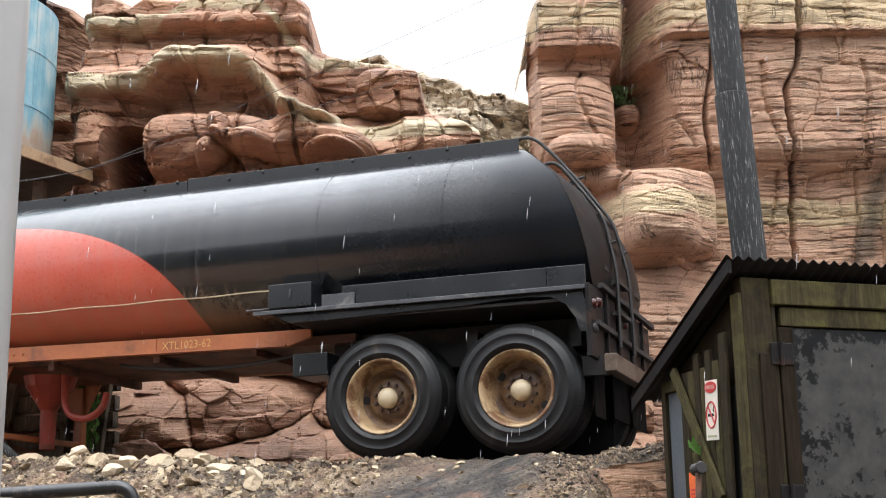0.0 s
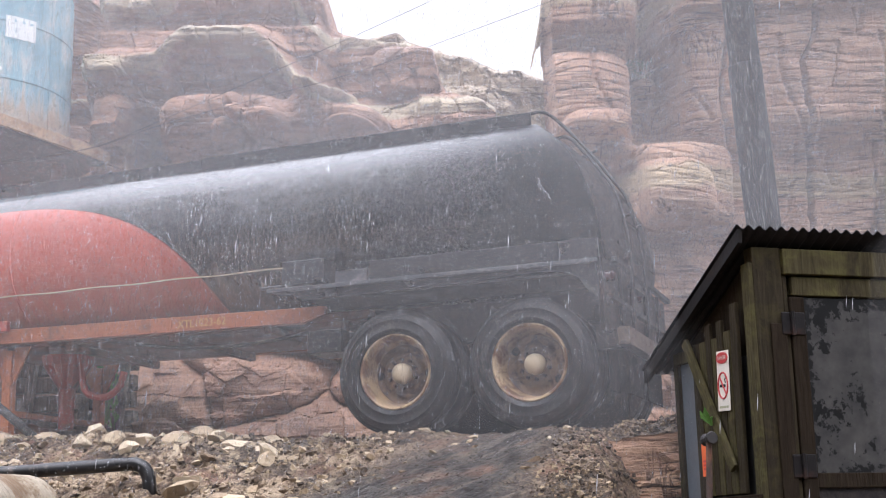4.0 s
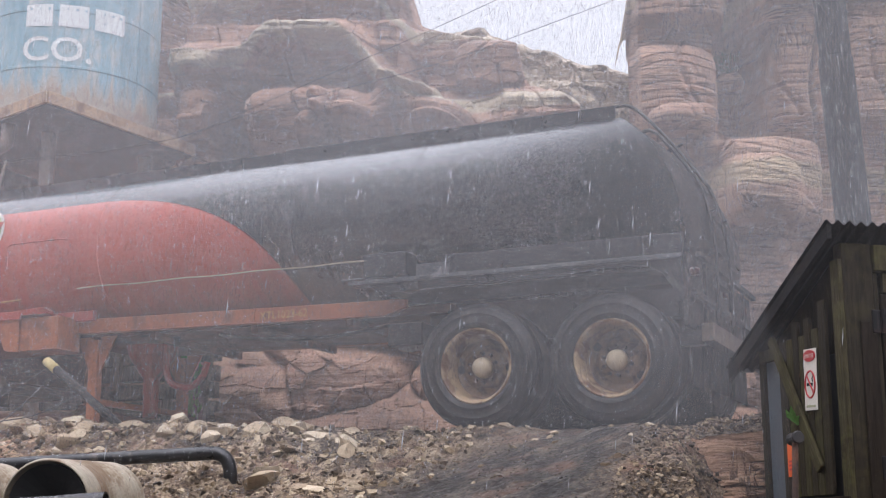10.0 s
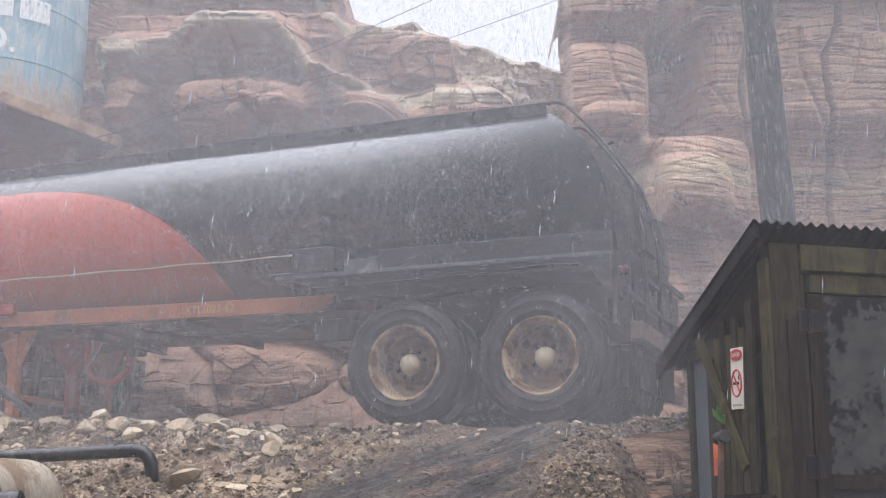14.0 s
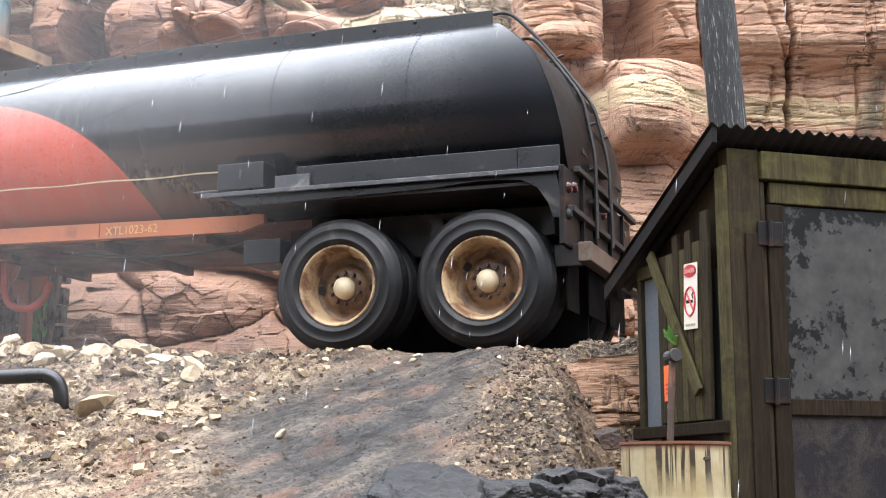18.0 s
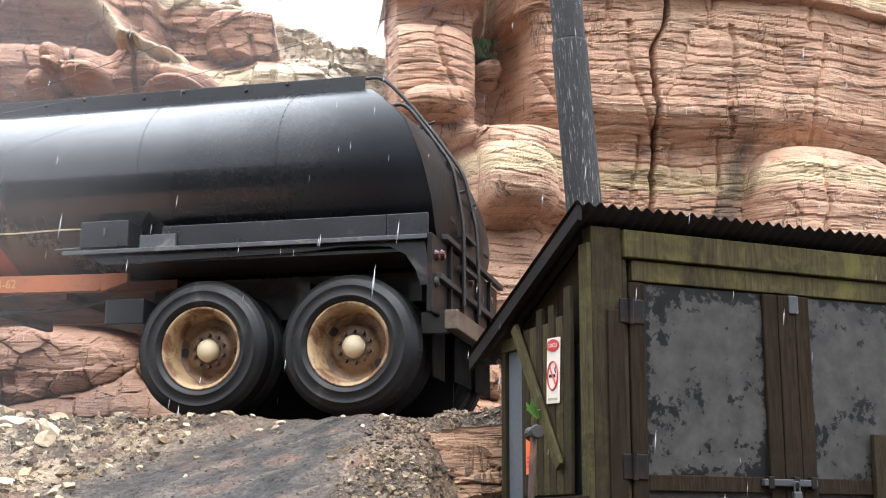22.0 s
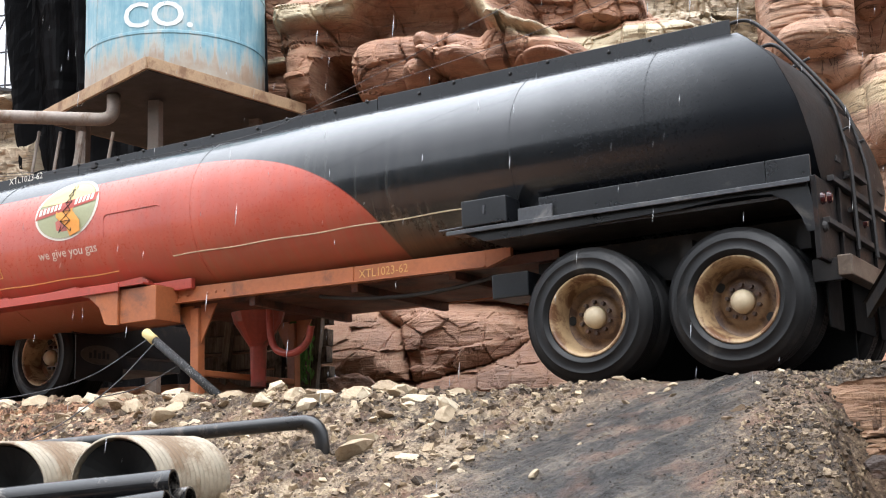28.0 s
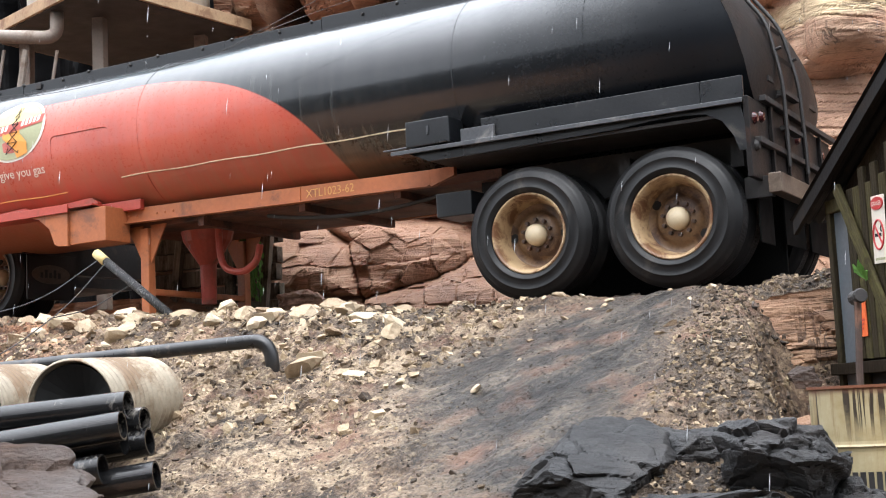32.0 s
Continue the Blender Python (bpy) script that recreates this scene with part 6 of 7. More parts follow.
small = thing("broken_pipe", pose(-1.62, 9.71, 2.68, 0, 0, 12), "short pale clay pipe half buried in the bank", "pipe")
bm = bmesh.new()
tube(bm, [(0, 0, 0), (0.32, 0, 0.01)], 0.038, 14, inner=0.03)
part("tube", bm, CULV, small, smooth=True)
prop = thing("prop_pole", pose(0, 0, 0), "dark scaffold pole with a yellow end propped in the rubble", "pole")
bm = bmesh.new()
tube(bm, [(-4.82, 12.31, 4.056), (-3.9, 11.82, 3.379)], 0.04, 12)
part("shaft", bm, POLE, prop, smooth=True)
bm = bmesh.new()
tube(bm, [(-4.86, 12.33, 4.083), (-4.74, 12.26, 3.995)], 0.046, 12)
part("cap", bm, EM_YELLOW, prop, "yellow-painted end", True)


# ---- boulders behind the lorry ----
rng = random.Random(11)
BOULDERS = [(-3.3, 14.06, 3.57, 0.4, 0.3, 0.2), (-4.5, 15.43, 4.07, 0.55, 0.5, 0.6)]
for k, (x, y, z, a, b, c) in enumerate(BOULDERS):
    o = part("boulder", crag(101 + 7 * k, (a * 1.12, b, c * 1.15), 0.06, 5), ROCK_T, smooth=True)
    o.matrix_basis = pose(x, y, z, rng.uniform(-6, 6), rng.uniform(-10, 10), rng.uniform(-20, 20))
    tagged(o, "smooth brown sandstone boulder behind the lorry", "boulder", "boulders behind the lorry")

# sandstone slabs and dark rocks at the foot of the bank
ROCK_D = rock_material("wet_brown_rock", (0.02, 0.012, 0.009), (0.05, 0.03, 0.021), (0.15, 0.085, 0.056), (0.1, 0.08, 0.06), [], 0.3, lines=0.05, relief_=0.3)
SLABS = [((1.32, 9.48, 2.83), (0.66, 0.5, 0.42), ROCK_S, "layered orange sandstone slab beside the shed", 301), ((1.12, 8.54, 2.20), (0.6, 0.46, 0.3), ROCK_S, "low sandstone slab beside the drum", 305), ((1.0, 7.99, 1.92), (0.5, 0.4, 0.28), ROCK_S, "low sandstone slab beside the drum", 309),
         ((0.0, 7.44, 2.08), (0.52, 0.5, 0.42), BLACKROCK, "wet soot-black rock at the foot of the bank", 313), ((0.45, 7.7, 2.14), (0.6, 0.42, 0.38), BLACKROCK, "wet soot-black rock at the foot of the bank", 317), ((0.8, 7.17, 2.10), (0.38, 0.34, 0.32), BLACKROCK, "wet soot-black rock at the foot of the bank", 319), ((0.35, 7.10, 1.86), (0.75, 0.45, 0.42), BLACKROCK, "wet soot-black rock at the foot of the bank", 347), ((1.05, 7.3, 1.85), (0.42, 0.38, 0.36), BLACKROCK, "wet soot-black rock at the foot of the bank", 349),
         ((-2.98, 6.6, 2.04), (0.82, 0.58, 0.46), ROCK_D, "dark brown boulder in front of the pipes", 323), ((-2.65, 7.72, 1.9), (0.45, 0.34, 0.32), ROCK_S, "orange sandstone block under the pipes", 327), ((-4.3, 6.89, 1.84), (0.85, 0.62, 0.45), ROCK_D, "dark brown boulder in front of the pipes", 331)]
for (x, y, z), s, mat_, label, seed in SLABS:
    o = part("boulder", crag(seed, s, 0.07 if mat_ is BLACKROCK else 0.05 if mat_ is ROCK_D else 0.12, 6), mat_, smooth=False)
    o.matrix_basis = pose(x, y, z, rng.uniform(-9, 9), rng.uniform(-9, 9), rng.uniform(-25, 25))
    tagged(o, label, "boulder")
o = part("boulder", crag(340, (0.12, 0.1, 0.08), 0.08, 4), ROCK_D)
o.matrix_basis = pose(1.13, 8.75, 2.56)
tagged(o, "dark wet stone beside the drum", "stone")

# ---- loose stones ----


def stone_material(name, stops, island):
    """Broken stone whose colour differs from piece to piece."""
    m, N, L, b = material(name, 0.75, 0, 0.3)
    v = coords(N, L)
    src = N.new("ShaderNodeNewGeometry").outputs["Random Per Island"] if island else N.new("ShaderNodeObjectInfo").outputs["Random"]
    grain = noise_node(N, L, v, 60 if island else 7, 7, 0.7)
    f = calc(N, L, "ADD", src, calc(N, L, "MULTIPLY", calc(N, L, "SUBTRACT", grain, 0.5), 0.9), clamp=True)
    L.new(ramp(N, L, f, stops), b.inputs["Base Color"])
    bump(N, L, b, grain, 0.5, 0.02)
    return m


STONE_P = stone_material("pale_rubble_stone", [(0.0, (0.13, 0.085, 0.052)), (0.3, (0.33, 0.25, 0.165)), (0.7, (0.48, 0.385, 0.265)), (1.0, (0.6, 0.51, 0.38))], False)
CHIPS = stone_material("mixed_stone_chips", [(0.0, (0.022, 0.017, 0.013)), (0.45, (0.1, 0.072, 0.05)), (0.8, (0.21, 0.155, 0.1)), (1.0, (0.4, 0.31, 0.2))], True)
CHIPS_P = stone_material("tan_stone_chips", [(0.0, (0.035, 0.025, 0.018)), (0.4, (0.17, 0.12, 0.078)), (0.75, (0.34, 0.255, 0.16)), (1.0, (0.52, 0.42, 0.29))], True)
GRIT = stone_material("brown_grit", [(0.0, (0.02, 0.017, 0.014)), (0.6, (0.075, 0.062, 0.049)), (1.0, (0.2, 0.165, 0.12))], True)


def rest(x, y):
    return float(ground_relief(np.array([x]), np.array([y]))[0])


stone_meshes = []
for k in range(7):
    o = part("stone", shard(401 + k, (1.0, 0.75, 0.5)), STONE_P)
    stone_meshes.append(o.data)
    bpy.data.objects.remove(o)
for k in range(230):
    x = rng.uniform(-7.0, -1.6) if k < 190 else rng.uniform(-1.6, 1.2)
    d = abs(rng.gauss(0, 0.3 if k % 2 else 0.75))
    y = DEPTH * (crest_y(x) + 0.25 - d * (1.0 if k < 190 else 2.0))
    s = rng.choice((0.04, 0.05, 0.06, 0.07, 0.08, 0.1, 0.13, 0.16)) * (1 if k < 190 else 0.5)
    o = new("stone", stone_meshes[k % 7])
    o.matrix_basis = pose(x, y, rest(x, y) + 0.02 * s, rng.uniform(-25, 25), rng.uniform(-25, 25), rng.uniform(0, 360)) @ Matrix.Diagonal((s, s, s, 1))
    tagged(o, "pale angular stone lying on the rubble bank", "stone", "loose stones on the bank")


def rubble(name, count, xr, dr, sizes, mat_, seed, label, skip_track):
    """Small stones in one mesh."""
    r = np.random.RandomState(seed)
    base = np.array([(x, y, z) for z in (-1, 1) for y in (-1, 1) for x in (-1, 1)]) * 0.75
    tri = np.array([q for a, b, c, d in ((0, 2, 3, 1), (4, 5, 7, 6), (0, 1, 5, 4), (2, 6, 7, 3), (0, 4, 6, 2), (1, 3, 7, 5)) for q in ((a, b, c), (a, c, d))])
    x = r.uniform(*xr, count)
    d = r.uniform(*dr, count)
    y = DEPTH * (7.35 - math.tan(TA) * (x - 0.47) + d)
    if skip_track:
        keep = track_mask(x, y) < r.uniform(0.05, 1.0, count)
        x, y = x[keep], y[keep]
    n = len(x)
    z = ground_relief(x, y)
    s = r.choice(sizes, n) * r.uniform(0.6, 1.3, n)
    V = base[None] * (1 + 0.45 * r.uniform(-1, 1, size=(n, len(base), 3))) * np.stack([s, s * r.uniform(0.6, 1, n), s * r.uniform(0.4, 0.8, n)], -1)[:, None]
    a = r.uniform(0, 6.28, n)
    c, q = np.cos(a)[:, None], np.sin(a)[:, None]
    p = r.uniform(-1.2, 1.2, n)
    cp, sp = np.cos(p)[:, None], np.sin(p)[:, None]
    V = np.stack([V[..., 0] * cp - V[..., 2] * sp, V[..., 1], V[..., 0] * sp + V[..., 2] * cp], -1)
    V = np.stack([V[..., 0] * c - V[..., 1] * q, V[..., 0] * q + V[..., 1] * c, V[..., 2]], -1) + np.stack([x, y, z - 0.05 * s], -1)[:, None]
    T = (tri[None] + (np.arange(n) * len(base))[:, None, None]).reshape(-1, 3)
    me = bpy.data.meshes.new(name)
    me.vertices.add(n * len(base))
    me.vertices.foreach_set("co", V.reshape(-1).astype(np.float32))
    me.loops.add(T.size)
    me.loops.foreach_set("vertex_index", T.reshape(-1).astype(np.int32))
    me.polygons.add(len(T))
    me.polygons.foreach_set("loop_start", np.arange(0, T.size, 3, dtype=np.int32))
    me.polygons.foreach_set("loop_total", np.full(len(T), 3, dtype=np.int32))
    me.polygons.foreach_set("use_smooth", np.zeros(len(T), dtype=bool))
    me.materials.append(mat_)
    me.update(calc_edges=True)
    tagged(new(name, me), label, "rubble", kind="stuff")


rubble("broken_stone", 5200, (-7.5, -0.6), (-1.6, 0.35), [0.01, 0.014, 0.019, 0.026, 0.036], CHIPS_P, 51, "broken stone chips of mixed browns on the bank", True)
rubble("bank_gravel", 8000, (0.2, 1.5), (-2.2, 0.25), [0.004, 0.006, 0.009, 0.013, 0.02], CHIPS, 54, "dark broken gravel beside the run-off", True)
rubble("brown_rubble", 9000, (-7.5, 1.8), (-2.9, 0.3), [0.006, 0.009, 0.013, 0.018], CHIPS, 52, "brown broken stone strewn over the bank", True)
rubble("gravel", 7000, (-2.5, 1.8), (-2.9, 0.1), [0.004, 0.006, 0.008], GRIT, 53, "fine brown grit on the wet run-off", False)


# ---- behind the tower: black sheeting over the rock, a far scaffold ----
SHEET = simple("black_sheeting", (0.004, 0.004, 0.0045), 0.7, 0, 0.4, 3, 0.3, spec=0.08)


def depth_sheet(x, z):
    return 17.6 + 0.25 * np.sin(x * 9 + z * 0.6) * np.abs(np.sin(x * 2.1)) + 0.5 * sstep(-12.6, -13.4, x)


relief("cliff_sheeted", np.arange(-12.85, -7.5, 0.05), 2.0, ([-12.85, -12.7, -12.0, -7.5], [9.9, 11, 12, 12]), depth_sheet, 60, SHEET, "rock face hung with dark sheeting", 71, amp=0.3)
scaff = thing("scaffold", pose(-16.2, 27.5, 11.6), "distant galvanised scaffold with a sloping roof", "scaffold")
for x in (0.0, 0.9, 1.8):
    for y in (0, 0.8):
        bm = bmesh.new()
        tube(bm, [(x, y, -2), (x, y, 3)], 0.025, 6)
        part("standard", bm, GREY_EDGE, scaff)
for z in (0.6, 1.4, 2.3):
    bm = bmesh.new()
    tube(bm, [(-0.5, 0, z), (2.3, 0, z)], 0.025, 6)
    part("ledger", bm, GREY_EDGE, scaff)
bm = bmesh.new()
tube(bm, [(0, 0, 0.6), (0.9, 0, 2.3)], 0.02, 6)
part("brace", bm, GREY_EDGE, scaff)
part("canopy", boxed(-0.6, 2.6, -0.2, 1.2, 0.3, 0.38, 0.01, pose(0, 0, 0.3, 0, 12, 0)), SOOT, scaff)

# timber crib and plants under the trailer
CRIBWOOD = wood_material("old_grey_timber", (0.2, 0.165, 0.13), (0.16, 0.15, 0.1), 0.3)
crib = thing("timber_crib", pose(-4.4, 14.6, 3.5, 0, 0, -14), "low crib of old grey timbers and stones behind the landing legs", "retaining wall")
for k in range(5):
    plank("beam", -0.9, 0.7, -0.06, 0.06, 0.05 + 0.2 * k, 0.22 + 0.2 * k, CRIBWOOD, crib, tilt=(0, random.uniform(-2, 2), random.uniform(-3, 3)))
for x in (-0.6, 0.1, 0.55):
    plank("upright", x, x + 0.09, -0.14, -0.06, 0, 1.15, CRIBWOOD, crib, tilt=(0, random.uniform(-8, 8), 0))
OLIVE = simple("olive_shrub_leaf", (0.045, 0.075, 0.02), 0.6, 0, 0.5, 10, 0.1)
LEAF = simple("bright_green_creeper", (0.08, 0.2, 0.03), 0.6, 0, 0.4, 10, 0.1)


def creeper(m, h, w, n, seed, name="creeper", label="bright green creeper hanging on the rock", mat_=None):
    r = random.Random(seed)
    t = thing(name, m, label, "plant")
    bm = bmesh.new()
    for k in range(n):
        x, z = r.gauss(0, w), r.uniform(0, h)
        L_ = r.uniform(0.04, 0.09)
        a = r.uniform(-0.5, 0.5)
        p = Vector((x, r.uniform(-0.05, 0.03), z))
        tip = p + Vector((math.sin(a) * L_, -0.03, L_ * math.cos(a)))
        side = Vector((0.012, 0.006, 0))
        v = [bm.verts.new(q) for q in (p, p.lerp(tip, 0.5) + side, tip, p.lerp(tip, 0.5) - side + Vector((0, -0.008, 0)))]
        bm.faces.new((v[0], v[1], v[2])), bm.faces.new((v[0], v[2], v[3]))
    part("leaves", bm, mat_ or LEAF, t)
    bm = bmesh.new()
    for k in range(5):
        x = r.gauss(0, w)
        tube(bm, [(x, 0, 0), (x + r.uniform(-0.04, 0.04), -0.01, h)], 0.005, 5)
    part("stems", bm, mat_ or LEAF, t)
    return t


creeper(pose(-3.98, 14.26, 3.7), 0.75, 0.06, 260, 3)
creeper(pose(2.12, 16.0, 8.1), 0.22, 0.1, 160, 4, "rock_shrub", "small dark green shrub growing from a ledge", OLIVE)
creeper(shed.matrix_basis @ pose(-0.1, 0.48, 2.14, 0, 0, -90), 0.05, 0.008, 12, 7, "moss_tuft", "bright moss tuft on the shed's diagonal board")

# ---- cables ----
CABLE = simple("grey_cable", (0.03, 0.03, 0.032), 0.6, 0, 0.2, 6, 0.05)
for k, pts in enumerate(([(-4.8, 12.29, 4.033), (-5.2, 11.85, 3.613), (-5.9, 11.58, 3.452), (-6.6, 11.71, 3.547), (-7.5, 11.99, 3.729)], [(-4.72, 12.24, 3.988), (-4.86, 11.71, 3.547), (-5.1, 11.02, 3.117), (-5.25, 10.06, 2.877)], [(-4.45, 12.13, 3.745), (-4.8, 12.06, 3.537), (-5.1, 11.85, 3.463)])):
    c = thing("cable", Matrix(), "thin slack grey cable tied to the prop pole", "cable", "cables on the prop pole")
    bm = bmesh.new()
    tube(bm, bend(pts, 0.3), 0.005, 6)
    part("strand", bm, CABLE, c)
wires = thing("overhead_wires", Matrix(), "two thin dark wires slung across the canyon", "wire")
for k in range(2):
    bm = bmesh.new()
    tube(bm, bend([(-9.5, 12.68, 6.208), (-5.0, 11.44, 5.736 + 0.03 * k), (-3.4, 11.44, 5.936), (-2.8, 11.44, 6.196 - 0.03 * k), (-1.0, 11.44 + 0.3 * k, 6.966 - 0.25 * k), (2.5, 11.85 + 0.6 * k, 8.763 - 0.5 * k)], 0.5), 0.0028, 5)
    part("strand", bm, CABLE, wires)
hang = thing("hanging_wire", Matrix(), "dark wire hanging down the cliff", "wire")
bm = bmesh.new()
tube(bm, [(3.05, 15.43, 10.374), (3.0, 15.30, 9.160), (2.86, 15.30, 8.509)], 0.008, 5)
part("strand", bm, CABLE, hang)

# ---- a post of the tram from which all this is seen ----
POSTM = simple("grey_enamelled_post", (0.3, 0.29, 0.28), 0.4, 0, 0.1, 4, 0.03)
tram_post = thing("tram_post", pose(-0.5, 1.17, 0), "slim grey enamelled roof post of a tram", "post")
bm = bmesh.new()
tube(bm, [(0, 0, 0.6), (0, 0, 4.6)], 0.03, 16)
part("tube", bm, POSTM, tram_post, smooth=True)
for z in (0.62, 4.55):
    part("flange", lathe(bmesh.new(), [(0.0, -0.01), (0.06, -0.01), (0.06, 0.01), (0, 0.01)], 20, "Z", Matrix.Translation((0, 0, z))), POSTM, tram_post)

# ---- water thrown from above: drops in free fall ----
WATER, WN, WL, WB = material("falling_water", 0.25)
WB.inputs["Base Color"].default_value = (0.82, 0.84, 0.87, 1)
WB.inputs["Specular IOR Level"].default_value = 0.4
WB.inputs["Alpha"].default_value = 0.26
RAIN, RN, RL, RB = material("rain_water", 0.25)
RB.inputs["Base Color"].default_value = (0.8, 0.82, 0.85, 1)
RB.inputs["Alpha"].default_value = 0.38


def mist_material():
    """Fine spray: white drops too small to tell apart, thicker in places, fading to the piece's rim."""
    m, N, L, b = material("fine_water_mist", 0.5)
    out = N["Material Output"]
    N.remove(b)
    v = coords(N, L)
    x, y, z = axes(N, L, v)
    broad = noise_node(N, L, coords(N, L, "Object", (1, 1, 0.45)), 0.55, 4, 0.5, 0.5)
    fine = noise_node(N, L, coords(N, L, "Object", (60, 1, 11)), 1.0, 3, 0.7)
    k = calc(N, L, "MULTIPLY", ramp(N, L, broad, [(0.25, (0.45,) * 3), (0.75, (1.0,) * 3)]), ramp(N, L, fine, [(0.4, (0.6,) * 3), (0.62, (1.0,) * 3), (0.72, (1.9,) * 3)]))
    rim = calc(N, L, "MULTIPLY", calc(N, L, "MULTIPLY", z, 0.33, clamp=True), calc(N, L, "MULTIPLY", calc(N, L, "SUBTRACT", 11.5, z), 0.8, clamp=True))
    side = calc(N, L, "MULTIPLY", calc(N, L, "MULTIPLY", calc(N, L, "SUBTRACT", 9.0, calc(N, L, "ABSOLUTE", x)), 0.6, clamp=True), rim)
    k = calc(N, L, "MULTIPLY", calc(N, L, "MULTIPLY", k, side), MIST_DENSITY)
    d = N.new("ShaderNodeBsdfDiffuse")
    t = N.new("ShaderNodeBsdfTranslucent")
    for q in (d, t):
        q.inputs["Color"].default_value = (0.86, 0.87, 0.9, 1)
    both = N.new("ShaderNodeMixShader")
    L.new(d.outputs[0], both.inputs[1]), L.new(t.outputs[0], both.inputs[2])
    clear = N.new("ShaderNodeBsdfTransparent")
    mixed = N.new("ShaderNodeMixShader")
    L.new(k, mixed.inputs["Fac"]), L.new(clear.outputs[0], mixed.inputs[1]), L.new(both.outputs[0], mixed.inputs[2])
    L.new(mixed.outputs[0], out.inputs["Surface"])
    return m


MIST_DENSITY = 0.125
MIST = mist_material()


def veil(seed):
    """A billowing sheet of fine spray, 18 m wide and 11.5 m high."""
    xs, zs = np.linspace(-9, 9, 72), np.linspace(0, 11.5, 46)
    X, Z = np.meshgrid(xs, zs)
    Y = 0.22 * fbm(X * 0.6 + seed, 0.3, Z * 0.4, 3, seed)
    ob = new("water_mist", grid_mesh("water_mist", np.stack([X, Y, Z], -1), MIST))
    return tagged(ob, "drifting curtain of fine white spray", "mist", "curtains of spray")



def drops(name, count, xr, yr, height, period, length, width, seed, label, lean=0.1, mat_=None):
    """Slender drops that repeat every period upwards, so that the fall can go round without a seam."""
    r = np.random.RandomState(seed)
    n0 = int(count * period / height)
    x, y, z = r.uniform(*xr, n0), r.uniform(*yr, n0), r.uniform(0, period, n0)
    s = r.uniform(0.5, 1.4, n0)
    copies = int(round(height / period))
    x, y, s = (np.tile(q, copies) for q in (x, y, s))
    z = np.concatenate([z + k * period for k in range(copies)])
    n = len(x)
    L_, w = length * s, width * np.sqrt(s)
    base = np.stack([x, y, z], -1)
    up = np.stack([lean * L_, 0 * L_, L_], -1)
    V = np.stack([base, base + up * 0.45 + np.stack([w, -0.4 * w, 0 * w], -1) * 0.5, base + up * 0.45 + np.stack([-w, -0.4 * w, 0 * w], -1) * 0.5, base + up], 1)
    tri = np.array([[0, 1, 2], [3, 2, 1], [0, 3, 1], [0, 2, 3]])
    T = (tri[None] + (np.arange(n) * 4)[:, None, None]).reshape(-1, 3)
    me = bpy.data.meshes.new(name)
    me.vertices.add(n * 4)
    me.vertices.foreach_set("co", V.reshape(-1).astype(np.float32))
    me.loops.add(T.size)
    me.loops.foreach_set("vertex_index", T.reshape(-1).astype(np.int32))
    me.polygons.add(len(T))
    me.polygons.foreach_set("loop_start", np.arange(0, T.size, 3, dtype=np.int32))
    me.polygons.foreach_set("loop_total", np.full(len(T), 3, dtype=np.int32))
    me.materials.append(mat_ or WATER)
    me.update(calc_edges=True)
    return tagged(new(name, me), label, "water", kind="stuff")


spray = drops("water_spray", 190000, (-8.0, 3.8), (8.8, 13.5), 7.5, 1.5, 0.034, 0.0036, 81, "dense curtain of falling spray")
veils = [veil(k * 5 + 1) for k in range(6)]
rain = drops("rain", 900, (-7, 4.5), (3.6, 12.4), 9.0, 3.0, 0.06, 0.004, 83, "sparse falling rain drops", mat_=RAIN)


def fall_rows(start, stop, height, period, low, high, speed):
    """Held high, then falling without end by going round each period, and at last draining away below the ground."""
    rows, t, z = [(0.0, high), (start, high)], start, high
    t += (high - low) / speed
    rows.append((t, low))
    while t < stop:
        rows.append((t + 0.034, low + period))
        t += 0.034 + period / speed
        rows.append((t, low))
    rows.append((t + (height + 0.5) / speed, low - height - 0.5))
    if rows[-1][0] < 32:
        rows.append((32.0, low - height - 0.5))
    return [(a, pose(0, 0, b)) for a, b in rows if a <= 32.001]


TV = radians(19)


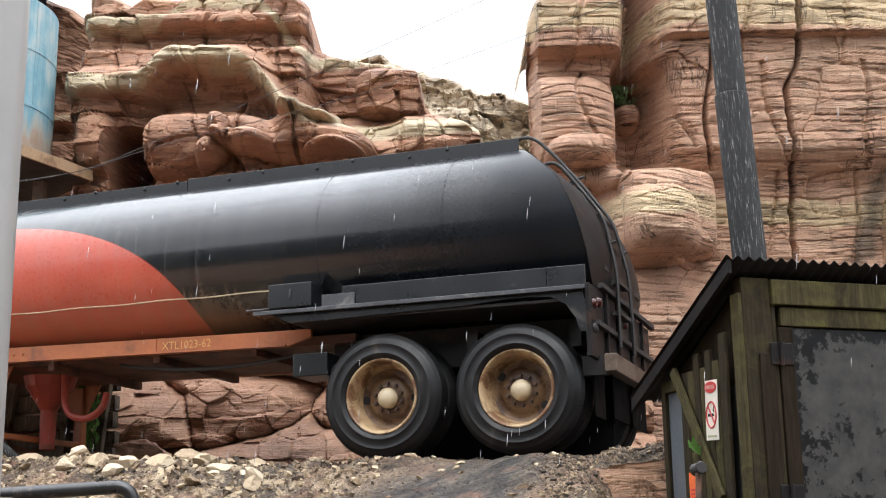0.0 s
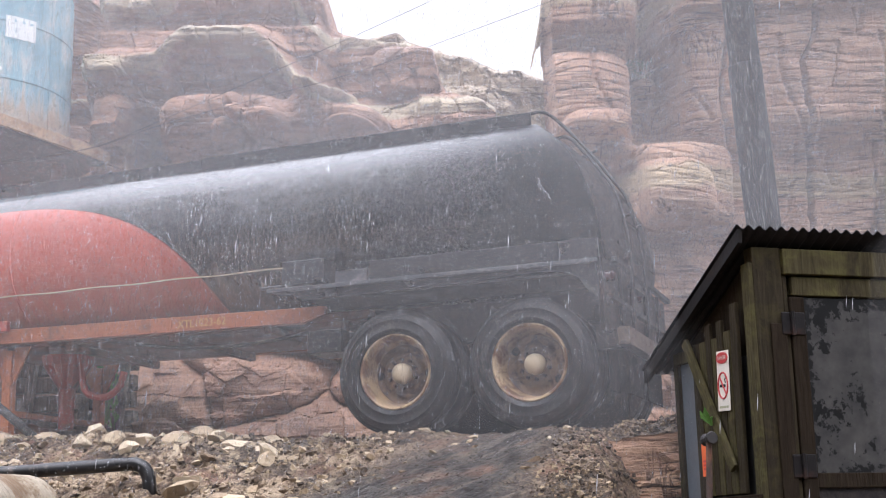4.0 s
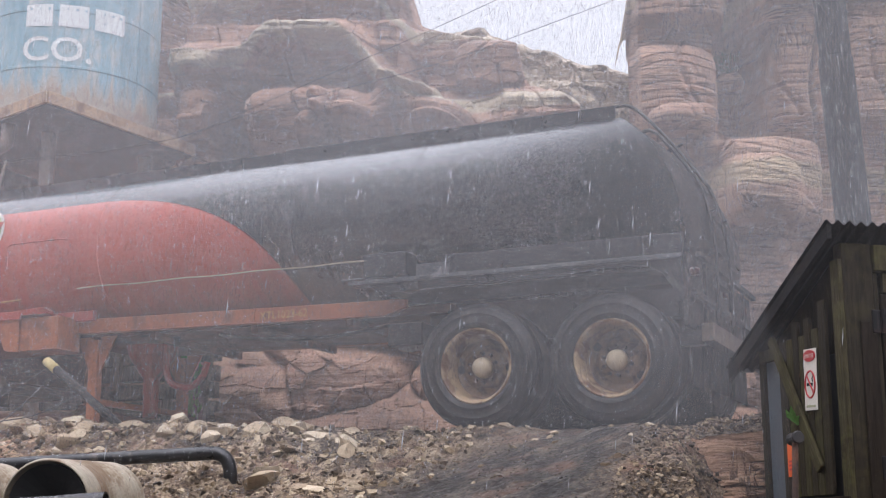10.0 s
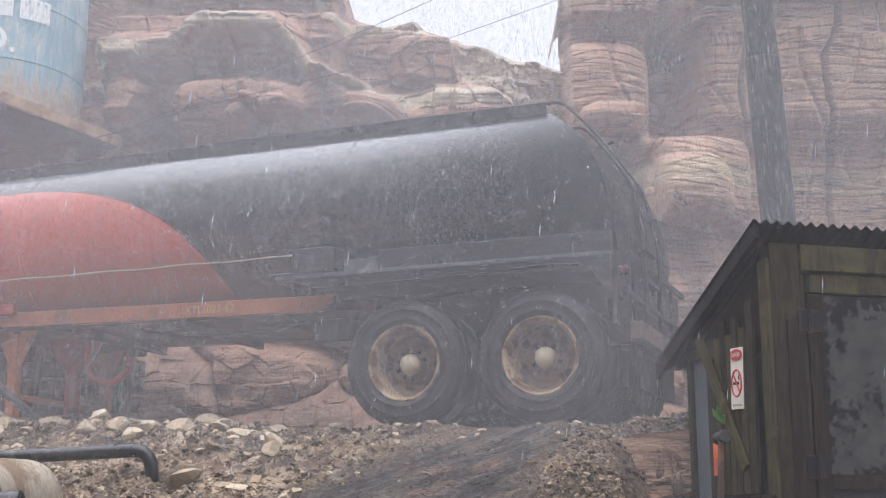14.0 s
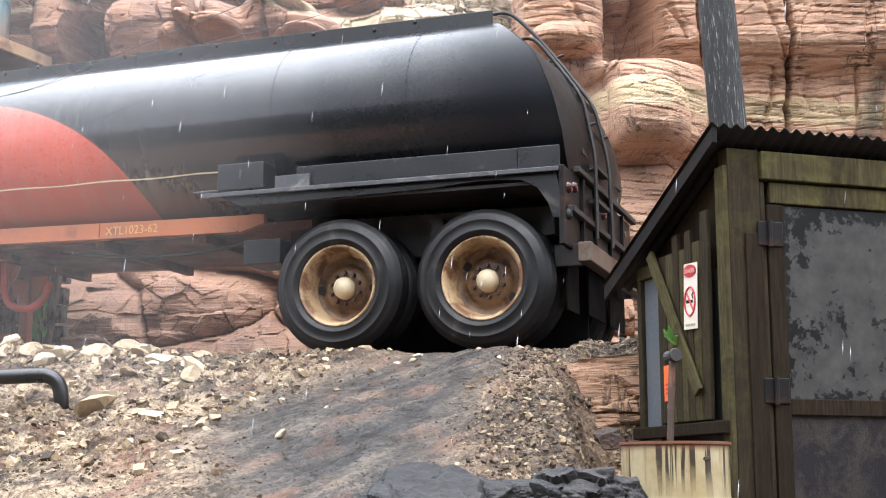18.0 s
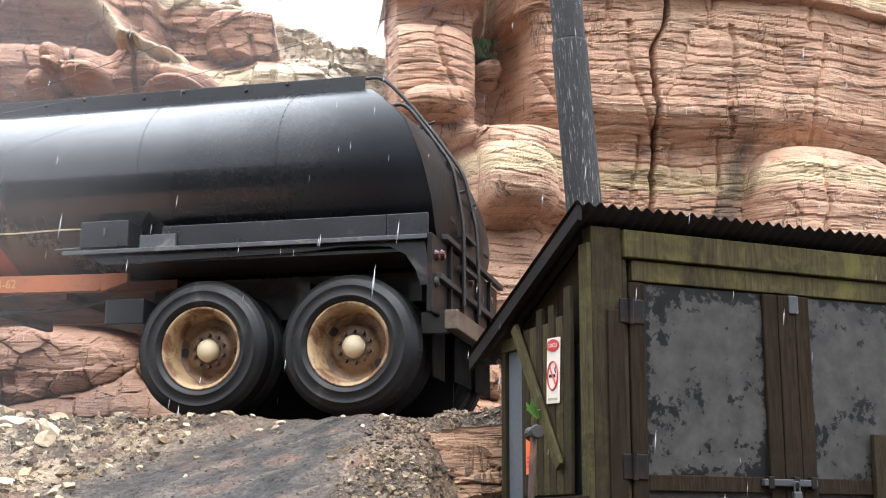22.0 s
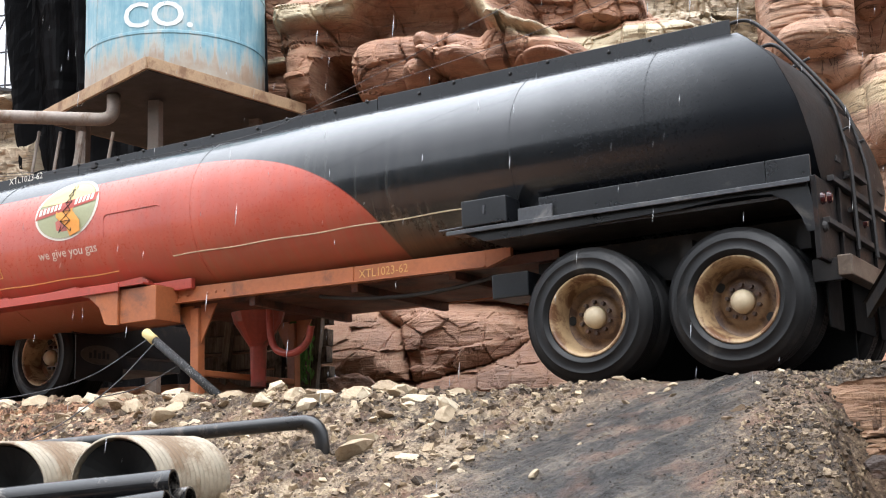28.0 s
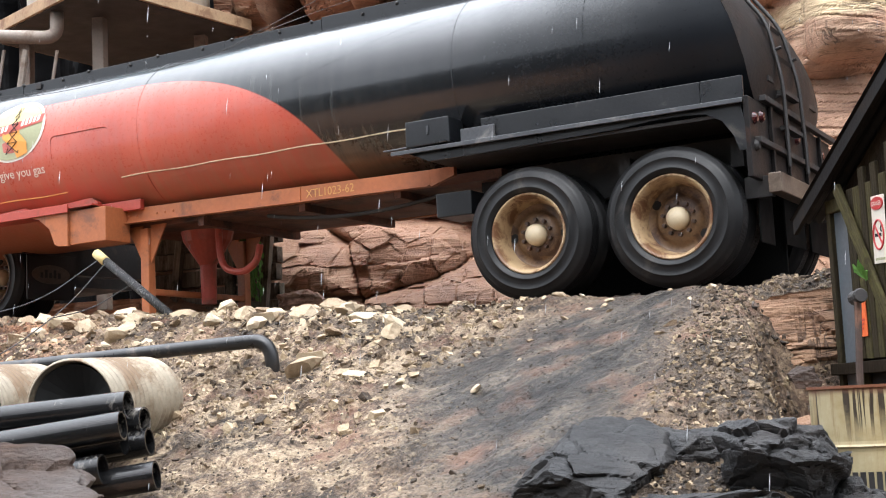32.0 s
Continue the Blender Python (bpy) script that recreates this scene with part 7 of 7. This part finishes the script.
def motions():
    walk(spray, fall_rows(0.15, 14.2, 7.5, 1.5, 0.4, 8.8, 7.0))
    # each curtain comes down fast, sinks slowly while the water runs, and drains off or drifts away
    plan = [(-0.48, 0.2, 13.4, 0, 15.0), (-0.96, 1.2, 13.8, 0, 15.4), (4.00, 0.8, 14.0, 0, 15.6), (-1.38, 2.4, 13.8, -6.2, 15.9), (4.82, 1.8, 13.6, -5.2, 15.7), (-4.20, 8.6, 13.2, 0, 15.1)]
    for k, (ob, (depth, on, off, slide, gone)) in enumerate(zip(veils, plan)):
        def at(along, z):
            return pose(-1.6 + along * math.cos(TV) + depth * math.sin(TV), 11.23 - along * math.sin(TV) + depth * math.cos(TV), z + 1.3, 0, 0, -19)
        rows = [(0.0, at(0, 9.5)), (on, at(0, 9.5)), (on + 1.5, at(0, 0.8)), (off, at(0, -0.8))]
        if slide:
            rows += [(gone, at(slide, -1.2)), (21.0, at(slide * 1.15 - 0.6, -1.8)), (24.0, at(slide * 1.2, -4.5)), (26.5, at(slide * 1.3, -12.5)), (32.0, at(slide * 1.6, -12.5))]
        else:
            rows += [(gone, at(0, -12.5)), (32.0, at(0, -12.5))]
        walk(ob, rows)
    rows, t = [], 0.0
    while t < 32.0:
        rows += [(t, pose(0, 0, 2.9)), (min(t + 0.57, 32.0), pose(0, 0, -0.1))]
        t += 0.604
    walk(rain, rows)
    walk(wires, [(0, pose(0, 0, 0)), (9, pose(0, 0, 0.05)), (13.5, pose(0, 0, 0.0)), (17, pose(0, 0, -0.4)), (19, pose(0, 0, -0.5)), (24.5, pose(0, 0, -0.5)), (26.5, pose(0, 0, -0.42)), (29, pose(0, 0, -0.3)), (32, pose(0, 0, -0.35))])
    post = [(0, -0.409, 0.698), (0.6, -0.463, 0.676), (2, -0.657, 0.664), (14, -0.546, 1.088), (15.8, -0.442, 1.155), (16.5, -0.208, 1.222), (17.2, -0.403, 1.212), (23, -0.599, 1.341), (24, -0.295, 1.515), (24.4, -0.406, 1.572), (25.5, -0.437, 1.679), (26.5, -0.208, 1.615), (27, -0.197, 1.623), (29, -0.561, 1.757), (32, -0.625, 1.648)]
    sway = [(0, 2.61, -2.3), (8, 2.61, -2.3), (16, 2.575, -2.6), (18, 2.56, -3.2), (20, 2.545, -3.8), (22, 2.5, -4.1), (32, 2.5, -4.1)]
    walk(utility_pole, [(t, pose(x, 11.2, 3.2, 0, a, 0)) for t, x, a in sway])
    walk(tram_post, [(t, pose(x, y, 0)) for t, x, y in post])


motions()
